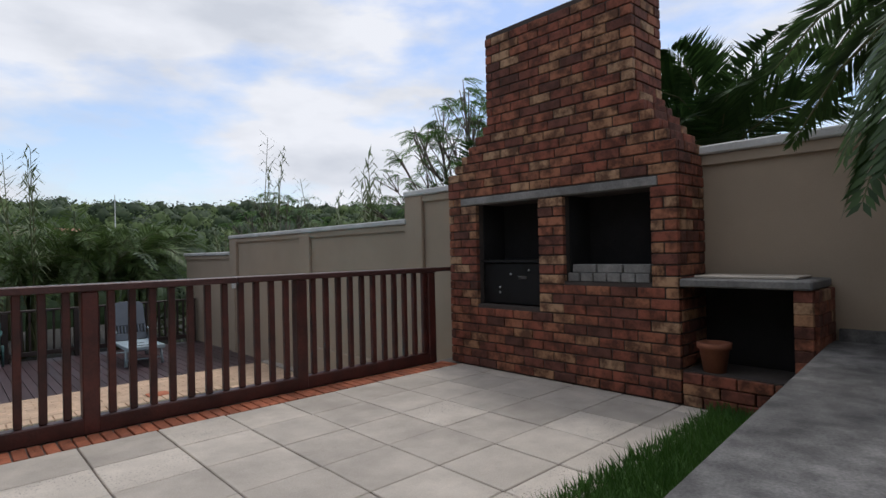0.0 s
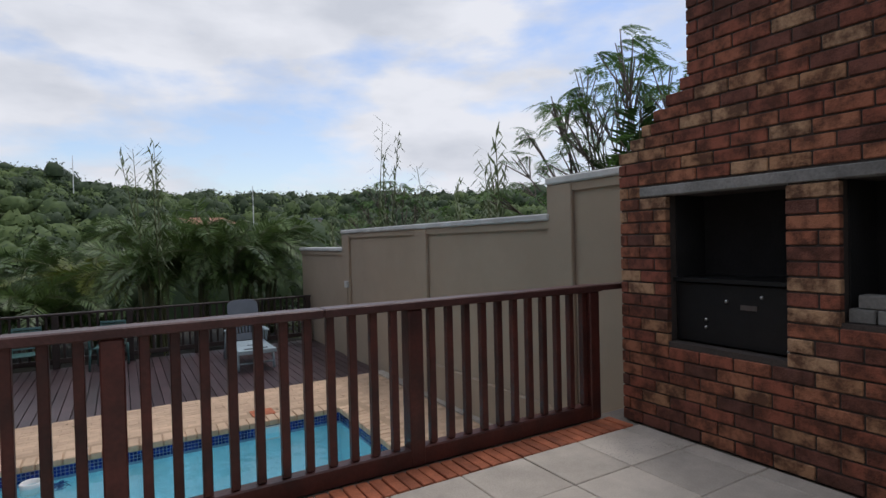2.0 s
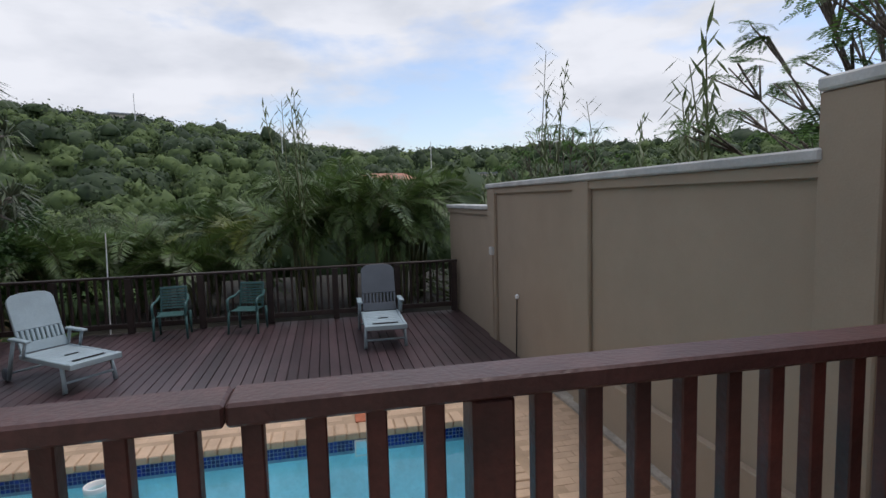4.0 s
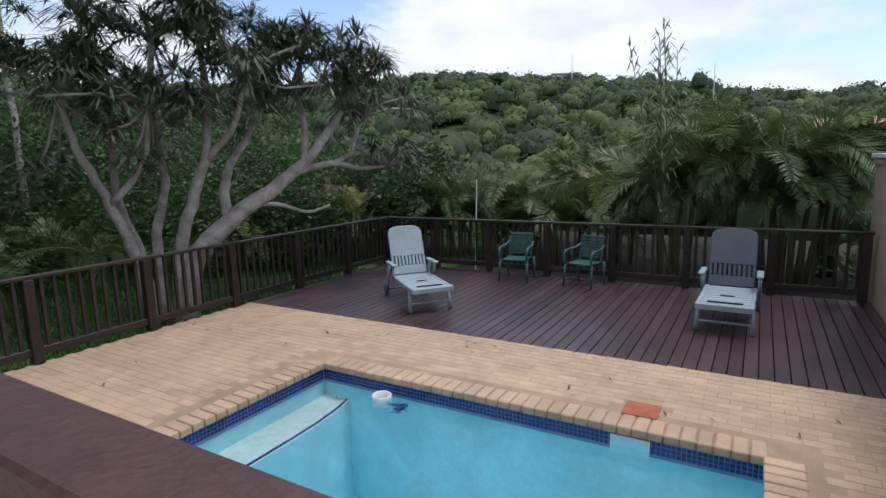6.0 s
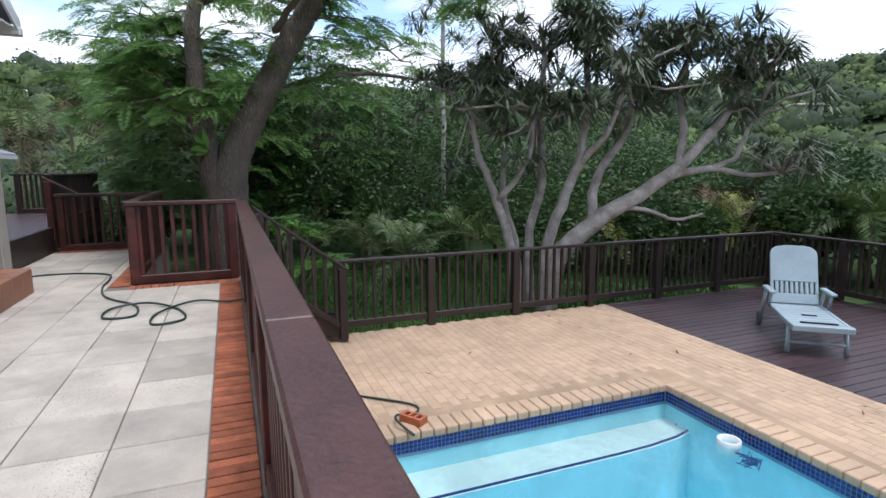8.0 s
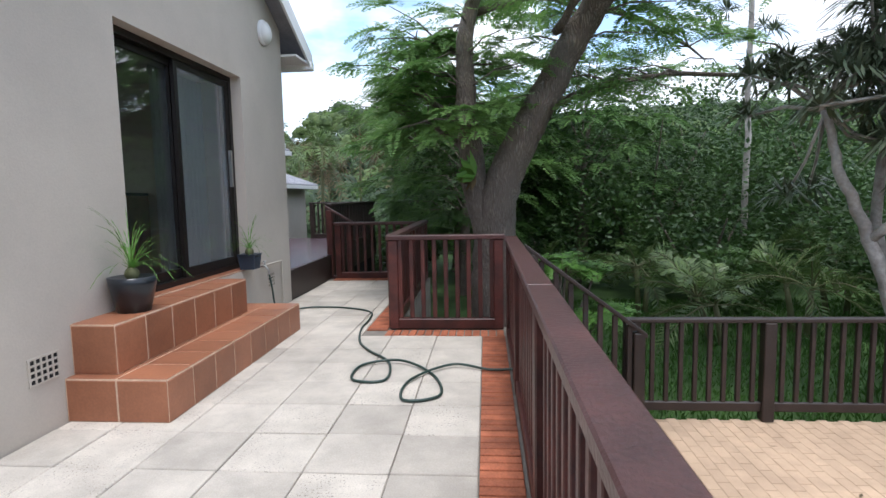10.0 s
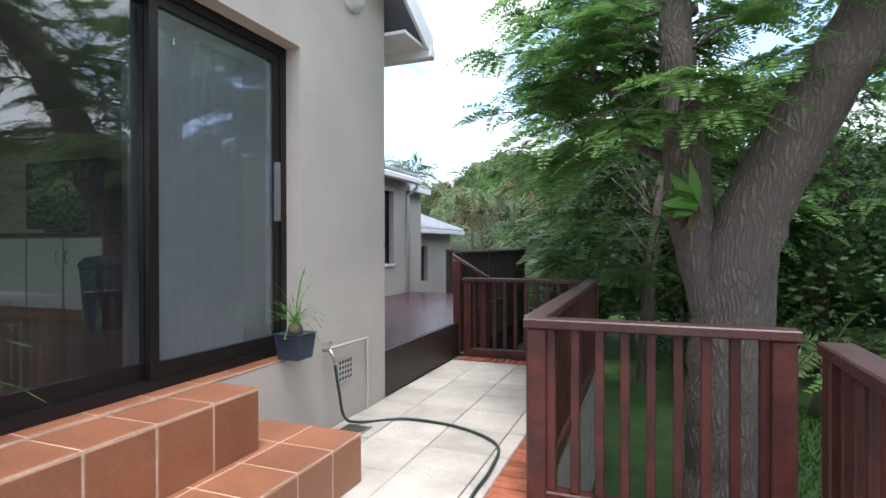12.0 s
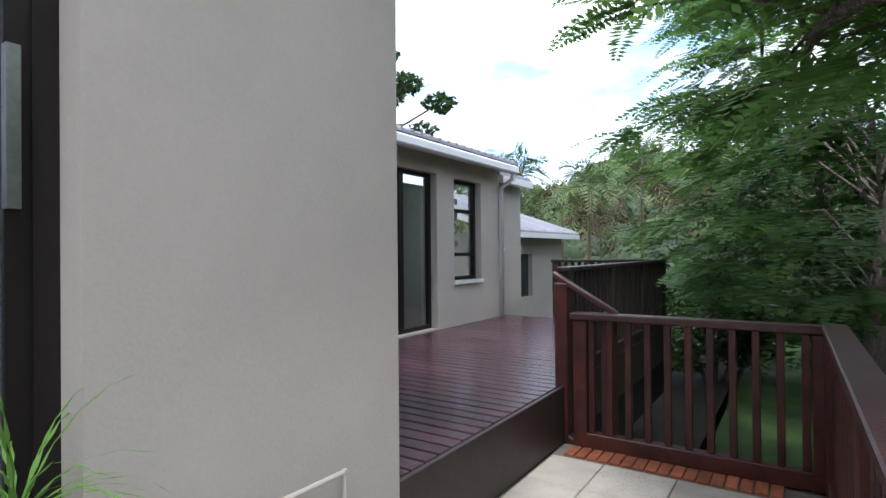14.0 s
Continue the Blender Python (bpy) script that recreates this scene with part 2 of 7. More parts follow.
M["deck"] = material("purple_brown_deck_wood", (0.085, 0.052, 0.057), 0.40, vary=0.3, scale=3, fine=50, bump=0.2, per_object=0.22, stain=0.35, stretch_to=(1, 0.15, 1))
M["deck_west"] = material("glossy_deck_wood", (0.088, 0.044, 0.060), 0.27, vary=0.3, scale=3, fine=50, bump=0.2, per_object=0.2, stain=0.3, stretch_to=(1, 0.15, 1))
M["paver"] = material("sand_brick_paver", (0.60, 0.425, 0.285), 0.88, vary=0.12, scale=5, fine=90, bump=0.25, per_object=0.10, stain=0.16)
M["paver_bed"] = material("sand_paver_joints", (0.52, 0.37, 0.24), 0.92, vary=0.25, scale=3, fine=90, bump=0.2, stain=0.2)
M["pavers"] = material("sand_brick_pavers", (0.60, 0.425, 0.285), 0.88, vary=0.12, scale=5, fine=90, bump=0.25, per_island=0.06, stain=0.16)
M["pool"] = material("pool_plaster", (0.50, 0.86, 0.95), 0.7, vary=0.12, scale=2, fine=30, bump=0.1, stain=0.15)
M["pool_step"] = material("pool_step_plaster", (0.72, 0.78, 0.74), 0.7, vary=0.12, scale=2, fine=30, bump=0.1, stain=0.2)
M["mosaic"] = material("blue_mosaic", (0.012, 0.035, 0.22), 0.15, vary=0.3, scale=8, bump=0.0, per_island=0.5)
M["grout"] = material("mosaic_grout", (0.25, 0.33, 0.45), 0.8, bump=0.1)
M["terracotta"] = material("terracotta_tile", (0.34, 0.135, 0.068), 0.45, vary=0.18, scale=4, fine=60, bump=0.1, per_object=0.14, stain=0.15)
M["terra_grout"] = material("pale_tile_grout", (0.62, 0.45, 0.32), 0.9, bump=0.2)
M["frame"] = material("bronze_aluminium", (0.030, 0.025, 0.023), 0.4, metal=0.6, vary=0.15, bump=0.02)
M["black"] = material("black_steel", (0.012, 0.012, 0.013), 0.45, metal=0.3, vary=0.3, bump=0.1)
M["steel"] = material("worn_steel", (0.5, 0.5, 0.5), 0.3, metal=1.0, vary=0.2, bump=0.05)
M["lounger"] = material("pale_resin", (0.34, 0.43, 0.47), 0.45, vary=0.1, scale=4, bump=0.04, stain=0.15)
M["lounger_grey"] = material("grey_resin", (0.085, 0.10, 0.12), 0.45, vary=0.1, scale=4, bump=0.04, stain=0.2)
M["green_resin"] = material("green_resin", (0.04, 0.11, 0.105), 0.4, vary=0.15, scale=6, bump=0.03)
M["blue_plastic"] = material("blue_plastic", (0.03, 0.07, 0.26), 0.4, vary=0.1, bump=0.03)
M["pot_dark"] = material("dark_glazed_pot", (0.018, 0.022, 0.028), 0.3, vary=0.2, bump=0.05)
M["pot_blue"] = material("blue_grey_pot", (0.035, 0.055, 0.085), 0.4, vary=0.2, bump=0.1)
M["clay"] = material("clay_pot", (0.30, 0.11, 0.06), 0.85, vary=0.2, bump=0.2)
M["hose"] = material("green_hose", (0.02, 0.045, 0.035), 0.4, vary=0.2, bump=0.05)
M["soil"] = material("dark_garden_soil", (0.028, 0.024, 0.014), 0.95, vary=0.5, scale=2, fine=30, bump=0.6)
M["grass"] = material("lawn", (0.055, 0.115, 0.022), 0.9, vary=0.35, scale=2, fine=50, bump=0.5)
M["grass_blade"] = leaf_material("grass_blade", (0.075, 0.17, 0.03), (0.03, 0.085, 0.012), 0.6, 0.2)
M["hill"] = material("wooded_hill", (0.06, 0.09, 0.025), 0.95, vary=0.5, scale=0.05, fine=0.6, bump=0.8)
M["roof"] = material("grey_roof_tile", (0.30, 0.30, 0.33), 0.55, vary=0.25, scale=5, bump=0.2, per_object=0.12)
M["roof_red"] = material("salmon_roof", (0.50, 0.24, 0.17), 0.8, vary=0.15, bump=0.1)
M["far_wall"] = material("pale_far_wall", (0.62, 0.56, 0.48), 0.9, vary=0.1, bump=0.05)
M["far_glass"] = material("dark_far_glass", (0.03, 0.035, 0.04), 0.2, bump=0)
M["bench_concrete"] = material("weathered_bench_concrete", (0.21, 0.205, 0.195), 0.85, vary=0.5, scale=8, fine=90, bump=0.5, second=(0.085, 0.083, 0.08), stain=0.5)
M["bark"] = bark_material("brown_bark", (0.26, 0.212, 0.172), (0.125, 0.10, 0.082))
M["bark_pale"] = material("pale_grey_bark", (0.46, 0.42, 0.38), 0.9, vary=0.35, scale=5, fine=30, bump=0.6, second=(0.24, 0.21, 0.185))
M["stalk"] = material("palm_stalk", (0.12, 0.125, 0.05), 0.7, vary=0.3, scale=6, bump=0.2)
M["leaf_feather"] = leaf_material("feathery_leaf", (0.23, 0.375, 0.105), (0.075, 0.175, 0.043), 0.5, 0.5)
M["leaf_dark"] = leaf_material("dark_leaf", (0.075, 0.14, 0.036), (0.016, 0.04, 0.012), 0.45, 0.3)
M["leaf_palm"] = leaf_material("palm_leaf", (0.15, 0.225, 0.065), (0.03, 0.06, 0.018), 0.38)
M["leaf_wood"] = leaf_material("woodland_feathery_leaf", (0.14, 0.25, 0.06), (0.04, 0.10, 0.024), 0.5, 0.4)
M["leaf_yellow"] = leaf_material("yellowing_palm_leaf", (0.22, 0.24, 0.04), (0.08, 0.12, 0.03), 0.4)
M["leaf_dry"] = leaf_material("dry_palm_leaf", (0.17, 0.12, 0.06), (0.07, 0.045, 0.025), 0.7, 0.1)
M["leaf_aloe"] = leaf_material("aloe_leaf", (0.15, 0.18, 0.11), (0.045, 0.065, 0.036), 0.45, 0.1)
M["leaf_hill"] = leaf_material("hill_leaf", (0.135, 0.185, 0.06), (0.04, 0.068, 0.024), 0.8, 0.1)
M["leaf_valley"] = leaf_material("valley_leaf", (0.062, 0.095, 0.036), (0.014, 0.03, 0.013), 0.7, 0.15)
M["leaf_bright"] = leaf_material("bright_leaf", (0.16, 0.32, 0.06), (0.07, 0.17, 0.03))
M["leaf_reed"] = leaf_material("reed_leaf", (0.16, 0.20, 0.09), (0.06, 0.09, 0.035))
M["lamp_glass"] = material("opal_lamp_glass", (0.75, 0.75, 0.73), 0.3, vary=0.03, bump=0)
M["cabinet"] = material("cream_cabinet", (0.62, 0.66, 0.58), 0.5, vary=0.05, bump=0.02)
M["wood_floor"] = material("laminate_floor", (0.32, 0.19, 0.10), 0.35, vary=0.2, scale=4, bump=0.05, stretch_to=(1, 0.2, 1))
M["room"] = material("room_paint", (0.35, 0.36, 0.33), 0.9, vary=0.05, bump=0.02)
M["hang"] = material("sheer_curtain", (0.40, 0.42, 0.43), 0.9, vary=0.08, bump=0.05)


def glass_material(name, tint, rough=0.0, haze=0.06):
    m = bpy.data.materials.new(name)
    m.use_nodes = True
    n, l = m.node_tree.nodes, m.node_tree.links
    n.remove(n["Principled BSDF"])
    fres = n.new("ShaderNodeFresnel")
    fres.inputs["IOR"].default_value = 2.6
    clear, shiny, mx = n.new("ShaderNodeBsdfTransparent"), n.new("ShaderNodeBsdfGlossy"), n.new("ShaderNodeMixShader")
    clear.inputs["Color"].default_value = (*tint, 1)
    shiny.inputs["Roughness"].default_value = rough
    l.new(fres.outputs["Fac"], mx.inputs["Fac"])
    l.new(clear.outputs["BSDF"], mx.inputs[1])
    l.new(shiny.outputs["BSDF"], mx.inputs[2])
    # pale diffuse share, painted in for the sky's bright reflection on the pane
    haze_tone, haze_mix = n.new("ShaderNodeBsdfDiffuse"), n.new("ShaderNodeMixShader")
    haze_tone.inputs["Color"].default_value = (0.62, 0.68, 0.72, 1)
    haze_mix.inputs["Fac"].default_value = haze
    l.new(mx.outputs["Shader"], haze_mix.inputs[1])
    l.new(haze_tone.outputs["BSDF"], haze_mix.inputs[2])
    l.new(haze_mix.outputs["Shader"], n["Material Output"].inputs["Surface"])
    return m


M["glass"] = glass_material("window_glass", (0.92, 0.94, 0.94), 0.004, 0.012)
M["glass_hazy"] = glass_material("pale_haze_glass", (0.86, 0.90, 0.92), 0.02, 0.14)


def water_material():
    m = bpy.data.materials.new("pool_water")
    m.use_nodes = True
    n, l = m.node_tree.nodes, m.node_tree.links
    n.remove(n["Principled BSDF"])
    fres = n.new("ShaderNodeFresnel")
    fres.inputs["IOR"].default_value = 1.33
    clear, shiny, mx = n.new("ShaderNodeBsdfTransparent"), n.new("ShaderNodeBsdfGlossy"), n.new("ShaderNodeMixShader")
    clear.inputs["Color"].default_value = (0.80, 0.965, 0.99, 1)
    shiny.inputs["Roughness"].default_value = 0.03
    noise_t = n.new("ShaderNodeTexNoise")
    noise_t.inputs["Scale"].default_value, noise_t.inputs["Detail"].default_value = 3.5, 3.0
    geo = n.new("ShaderNodeNewGeometry")
    l.new(geo.outputs["Position"], noise_t.inputs["Vector"])
    b = n.new("ShaderNodeBump")
    b.inputs["Strength"].default_value, b.inputs["Distance"].default_value = 0.25, 0.05
    l.new(noise_t.outputs["Fac"], b.inputs["Height"])
    l.new(b.outputs["Normal"], fres.inputs["Normal"])
    l.new(b.outputs["Normal"], shiny.inputs["Normal"])
    l.new(fres.outputs["Fac"], mx.inputs["Fac"])
    l.new(clear.outputs["BSDF"], mx.inputs[1])
    l.new(shiny.outputs["BSDF"], mx.inputs[2])
    l.new(mx.outputs["Shader"], n["Material Output"].inputs["Surface"])
    return m


M["water"] = water_material()

# ---- mesh helpers ----


def box(bm, x0, x1, y0, y1, z0, z1, m=None):
    """Adds a box to bm; m turns it about."""
    v = [bm.verts.new((x, y, z)) for z in (z0, z1) for y in (y0, y1) for x in (x0, x1)]
    for f in ((0, 2, 3, 1), (4, 5, 7, 6), (0, 1, 5, 4), (2, 6, 7, 3), (0, 4, 6, 2), (1, 3, 7, 5)):
        bm.faces.new([v[i] for i in f])
    if m is not None:
        bmesh.ops.transform(bm, matrix=m, verts=v)
    return v


def soften(bm, width, segments=1):
    bmesh.ops.bevel(bm, geom=list(bm.edges), offset=width, segments=segments, affect="EDGES", profile=0.5)


def tube(bm, points, radii, sides=8, cap=True):
    """A tapered tube through points."""
    rings = []
    side = Vector((0.3, 0.7, 0.2))
    for i, p in enumerate(points):
        p = Vector(p)
        a, b = Vector(points[max(i - 1, 0)]), Vector(points[min(i + 1, len(points) - 1)])
        d = (b - a).normalized()
        u = (side - d * side.dot(d)).normalized()
        w = d.cross(u)
        r = radii[i] if isinstance(radii, (list, tuple)) else radii
        rings.append([bm.verts.new(p + (u * math.cos(k * math.tau / sides) + w * math.sin(k * math.tau / sides)) * r) for k in range(sides)])
        side = u
    for a, b in zip(rings, rings[1:]):
        for k in range(sides):
            bm.faces.new((a[k], a[(k + 1) % sides], b[(k + 1) % sides], b[k]))
    if cap:
        bm.faces.new(rings[0][::-1])
        bm.faces.new(rings[-1])


def lathe(bm, profile, sides=20, at=(0, 0, 0)):
    rings = [[bm.verts.new((at[0] + r * math.cos(k * math.tau / sides), at[1] + r * math.sin(k * math.tau / sides), at[2] + z))
              for k in range(sides)] for r, z in profile]
    for a, b in zip(rings, rings[1:]):
        for k in range(sides):
            bm.faces.new((a[k], a[(k + 1) % sides], b[(k + 1) % sides], b[k]))
    return rings


def mesh_of(name, bm, mat, smooth=False):
    if len(bm.faces) > 1:
        bmesh.ops.recalc_face_normals(bm, faces=list(bm.faces))
    me = bpy.data.meshes.new(name)
    bm.to_mesh(me)
    bm.free()
    me.materials.append(mat)
    if smooth:
        for p in me.polygons:
            p.use_smooth = True
    return me


def thing(name, label, category, at=(0, 0, 0), group="", rz=0):
    ob = new(name)
    ob.empty_display_size = 0.1
    ob.matrix_basis = pose(*at, 0, 0, rz)
    return tagged(ob, label, category, group)


def part(name, bm, mat, parent, label="", smooth=False):
    ob = new(name, mesh_of(name, bm, mat, smooth))
    ob.parent = parent
    if label:
        ob["label"] = label
    return ob


def solid(name, bm, mat, label="", category="", kind="structure", group="", smooth=False):
    return tagged(new(name, mesh_of(name, bm, mat, smooth)), label, category, group, kind)


def block(name, x0, x1, y0, y1, z0, z1, mat, label="", category="", kind="structure", bevel=0.0):
    bm = bmesh.new()
    box(bm, x0, x1, y0, y1, z0, z1)
    if bevel:
        soften(bm, bevel)
    return solid(name, bm, mat, label, category, kind)


def piece(name, me, parent, at, rz=0):
    ob = new(name, me)
    ob.parent = parent
    ob.matrix_basis = pose(*at, 0, 0, rz)
    return ob


def box_mesh(name, sx, sy, sz, mat, bevel=0.0, base=True):
    """A box round x and y, standing on z = 0."""
    bm = bmesh.new()
    box(bm, -sx / 2, sx / 2, -sy / 2, sy / 2, 0 if base else -sz / 2, sz if base else sz / 2)
    if bevel:
        soften(bm, bevel)
    return mesh_of(name, bm, mat)


# ---- the plan ----
LOW = -0.795          # pool terrace
LAWN = -1.05
RAIL_Y = 4.425       # centre line of the long railing
WALL_X = 5.31        # face of the boundary wall
HOUSE_Y = 1.48       # face of the house
FIRE_X = 4.81        # front of the fireplace
DECK_Z = 0.42        # raised deck beside the house
POOL = (-0.10, 4.03, 4.98, 8.29)
DECK = (-3.02, 5.30, 9.80, 13.56)
# ---- ground and terraces ----


def ground_height(x, y):
    """Lawn near the house, a dip, and the wooded hill beyond."""
    d = math.hypot(x, y - 6)
    az = math.degrees(math.atan2(x, y - 3))
    east = min(max((7 - az) / 22, 0), 1)
    rise = 14.5 + 9.5 * east * east * (3 - 2 * east) + 3.5 * math.exp(-((az + 29) / 8) ** 2)
    far = min(max((d - 45) / 150, 0), 1)
    far = far * far * (3 - 2 * far)
    dip = min(max((d - 14) / 30, 0), 1)
    z = LAWN - 4.5 * dip * (1 if y > 2 else 0.3) + (rise + 4.5) * far * (1 if y > -40 else 0.6)
    if d > 16:
        z += 1.2 * noise.noise((x * 0.03, y * 0.03, 0)) * min((d - 16) / 20, 1)
    return z


def build_ground():
    rings = [0, 4, 8, 12, 16, 21, 27, 34, 43, 54, 67, 82, 100, 120, 145, 170, 200, 240, 320, 500, 900, 2200]
    n = 96
    verts, faces = [], []
    for r in rings:
        for k in range(n):
            a = k * math.tau / n
            x, y = r * math.sin(a), 6 + r * math.cos(a)
            verts.append((x, y, ground_height(x, y) if r < 250 else ground_height(x * 250 / r, 6 + (y - 6) * 250 / r) - (r - 250) * 0.06))
    verts = [(x, y, z if math.hypot(x, y - 6) > 13.5 else -3.2) for x, y, z in verts]
    for i in range(len(rings) - 1):
        for k in range(n):
            a, b = i * n + k, i * n + (k + 1) % n
            faces.append((a, b, b + n, a + n))
    me = bpy.data.meshes.new("ground")
    me.from_pydata(verts, [], faces)
    me.materials.append(M["hill"])
    for p in me.polygons:
        p.use_smooth = True
    return tagged(new("ground", me), "sloping ground rising to a wooded hill", "ground", kind="structure")


build_ground()
bm = bmesh.new()
bmesh.ops.create_grid(bm, x_segments=30, y_segments=30, size=1.0)
for v in bm.verts:
    x, y = -11.0 + 9 * v.co.x, 11.5 + 9.5 * v.co.y
    v.co = (x, y, LAWN + 0.03 + 0.05 * noise.noise((x * 0.5, y * 0.5, 0)))
solid("lawn", bm, M["grass"], "green mown lawn below the decks", "lawn", smooth=True)

bm = bmesh.new()
for a in ((-2.2, 14.0, 13.75, 21.5), (5.55, 14.0, -8.0, 13.74), (-20.0, -7.1, -8.0, 1.9)):
    vs = [bm.verts.new((x, y, LAWN + 0.015)) for x, y in ((a[0], a[2]), (a[1], a[2]), (a[1], a[3]), (a[0], a[3]))]
    bm.faces.new(vs)
for f in bm.faces:
    f.normal_update()
solid("garden_bed", bm, M["soil"], "dark planted earth round the terraces", "ground")

# the upper terrace's bed and the wall that holds it
bm = bmesh.new()
box(bm, -3.54, 5.31, -3.0, 4.47, -1.3, -0.014)
box(bm, -7.10, -3.54, -3.0, 3.20, -1.3, -0.014)
solid("terrace_bed", bm, M["mortar"], "mortar bed under the paved terrace", "terrace")
block("retaining_wall", -3.54, 5.31, 4.47, 4.51, -1.3, -0.03, M["wall_paint"], "taupe retaining wall of the upper terrace", "wall")

# the lower terrace round the pool
px0, px1, py0, py1 = POOL
for a in ((-3.02, px0, 4.51, 9.80), (px1, 5.31, 4.51, 9.80), (px0, px1, 4.51, py0), (px0, px1, py1, 9.80)):
    pool_terrace = block("pool_terrace", *a, LOW - 0.14, LOW - 0.0065, M["paver_bed"], "sand-coloured brick paving round the pool", "paving")

# pool basin
bm = bmesh.new()
zf = LOW - 1.45
box(bm, px0 - 0.1, px1 + 0.1, py0 - 0.1, py1 + 0.1, zf - 0.15, zf)
for a in ((px0 - 0.1, px0, py0 - 0.1, py1 + 0.1), (px1, px1 + 0.1, py0 - 0.1, py1 + 0.1), (px0, px1, py0 - 0.1, py0), (px0, px1, py1, py1 + 0.1)):
    box(bm, *a, zf, LOW - 0.13)
solid("pool_basin", bm, M["pool"], "pale blue plastered swimming pool basin", "pool")
# the shallow step along the west end, its edge curved towards the far corner
bm = bmesh.new()
edge = [(0.33, py0), (0.33, 7.4), (0.32, 7.75), (0.28, 8.1), (0.20, 8.4), (0.08, py1)]
low = [bm.verts.new((x, y, zf)) for x, y in edge] + [bm.verts.new((px0, py1, zf)), bm.verts.new((px0, py0, zf))]
top = [bm.verts.new((v.co.x, v.co.y, LOW - 0.36)) for v in low]
bm.faces.new(top)
for i in range(len(low)):
    j = (i + 1) % len(low)
    bm.faces.new((low[i], low[j], top[j], top[i]))
pool_step = solid("pool_step", bm, M["pool_step"], "shallow plastered entry step in the pool", "step")
pool_step.data.materials.append(M["pool"])
for f in pool_step.data.polygons:
    f.material_index = 0 if f.normal.z > 0.5 or f.normal.z < -0.5 else 1
bm = bmesh.new()
tube(bm, [(x - 0.03, y, LOW - 0.357) for x, y in edge], 0.014, 6)
strip = solid("step_edge", bm, M["mosaic"], "dark mosaic edge of the pool step", "trim")
bm = bmesh.new()
bm.faces.new([bm.verts.new(v) for v in ((px0, py0, LOW - 0.155), (px1, py0, LOW - 0.155), (px1, py1, LOW - 0.155), (px0, py1, LOW - 0.155))])
solid("pool_water", bm, M["water"], "clear blue swimming pool water", "water").visible_shadow = False

# timber deck beyond the pool
deck = thing("pool_deck", "weathered purple-brown timber deck beside the pool", "deck", (0, 0, LOW))
deck["kind"] = "structure"
dx0, dx1, dy0, dy1 = DECK
n = 62
w = (dx1 - dx0) / n
me = box_mesh("plank", w - 0.010, dy1 - dy0 - 0.02, 0.03, M["deck"], 0.003)
for i in range(n):
    piece("plank", me, deck, (dx0 + (i + 0.5) * w, (dy0 + dy1 - 0.02) / 2, -0.034 + 0.003 * random.random()))
# painted black for the shade between the planks
bm = bmesh.new()
box(bm, dx0, dx1, dy0 + 0.01, dy1, -0.3, -0.045)
part("substructure", bm, M["soot_dark"], deck)

# ---- boundary wall ----


def wall_run(name, y0, y1, z_top, label, pilasters):
    ob = thing(name, label, "wall")
    ob["kind"] = "structure"
    bm = bmesh.new()
    box(bm, WALL_X, WALL_X + 0.22, y0, y1, -1.3, z_top - 0.07)
    part("wall_body", bm, M["wall_paint"], ob)
    bm = bmesh.new()
    box(bm, WALL_X - 0.07, WALL_X + 0.29, y0 - 0.03, y1, z_top - 0.07, z_top)
    soften(bm, 0.012)
    part("coping", bm, M["coping"], ob, "off-white coping")
    bm = bmesh.new()
    box(bm, WALL_X - 0.035, WALL_X, y0, y1, z_top - 0.15, z_top - 0.073)
    part("band", bm, M["wall_paint"], ob)
    for p in pilasters:
        bm = bmesh.new()
        box(bm, WALL_X - 0.05, WALL_X, p - 0.17, p + 0.17, -1.3, z_top - 0.072)
        soften(bm, 0.01)
        part("pilaster", bm, M["wall_paint"], ob)
    return ob


wall_run("wall_east_upper", -3.0, 5.59, 1.95, "tall taupe plastered boundary wall with pale coping", (0.45, 5.42))
wall_run("wall_east_middle", 5.59, 11.4, 1.60, "taupe plastered boundary wall with pale coping beside the pool", (8.25, 11.22))
wall_run("wall_east_lower", 11.4, 14.2, 1.27, "low taupe end of the boundary wall beside the deck", ())
# plinth along the lower terrace
bm = bmesh.new()
box(bm, WALL_X - 0.06, WALL_X, 4.51, 8.1, LOW - 0.1, -0.33)
soften(bm, 0.008)
solid("wall_plinth", bm, M["wall_paint"], "plastered plinth at the foot of the boundary wall", "plinth")
bm = bmesh.new()
box(bm, 5.17, WALL_X, 4.51, 9.78, LOW - 0.1, LOW + 0.02)
solid("kerb_strip", bm, M["kerb"], "narrow worn concrete kerb along the wall", "kerb")
# walls that close the place behind the camera
block("wall_south", -0.4, 5.31, -3.2, -3.0, -1.3, 2.4, M["wall_paint"], "taupe plastered wall closing the terrace", "wall")

# ---- railings ----
BAL = {}


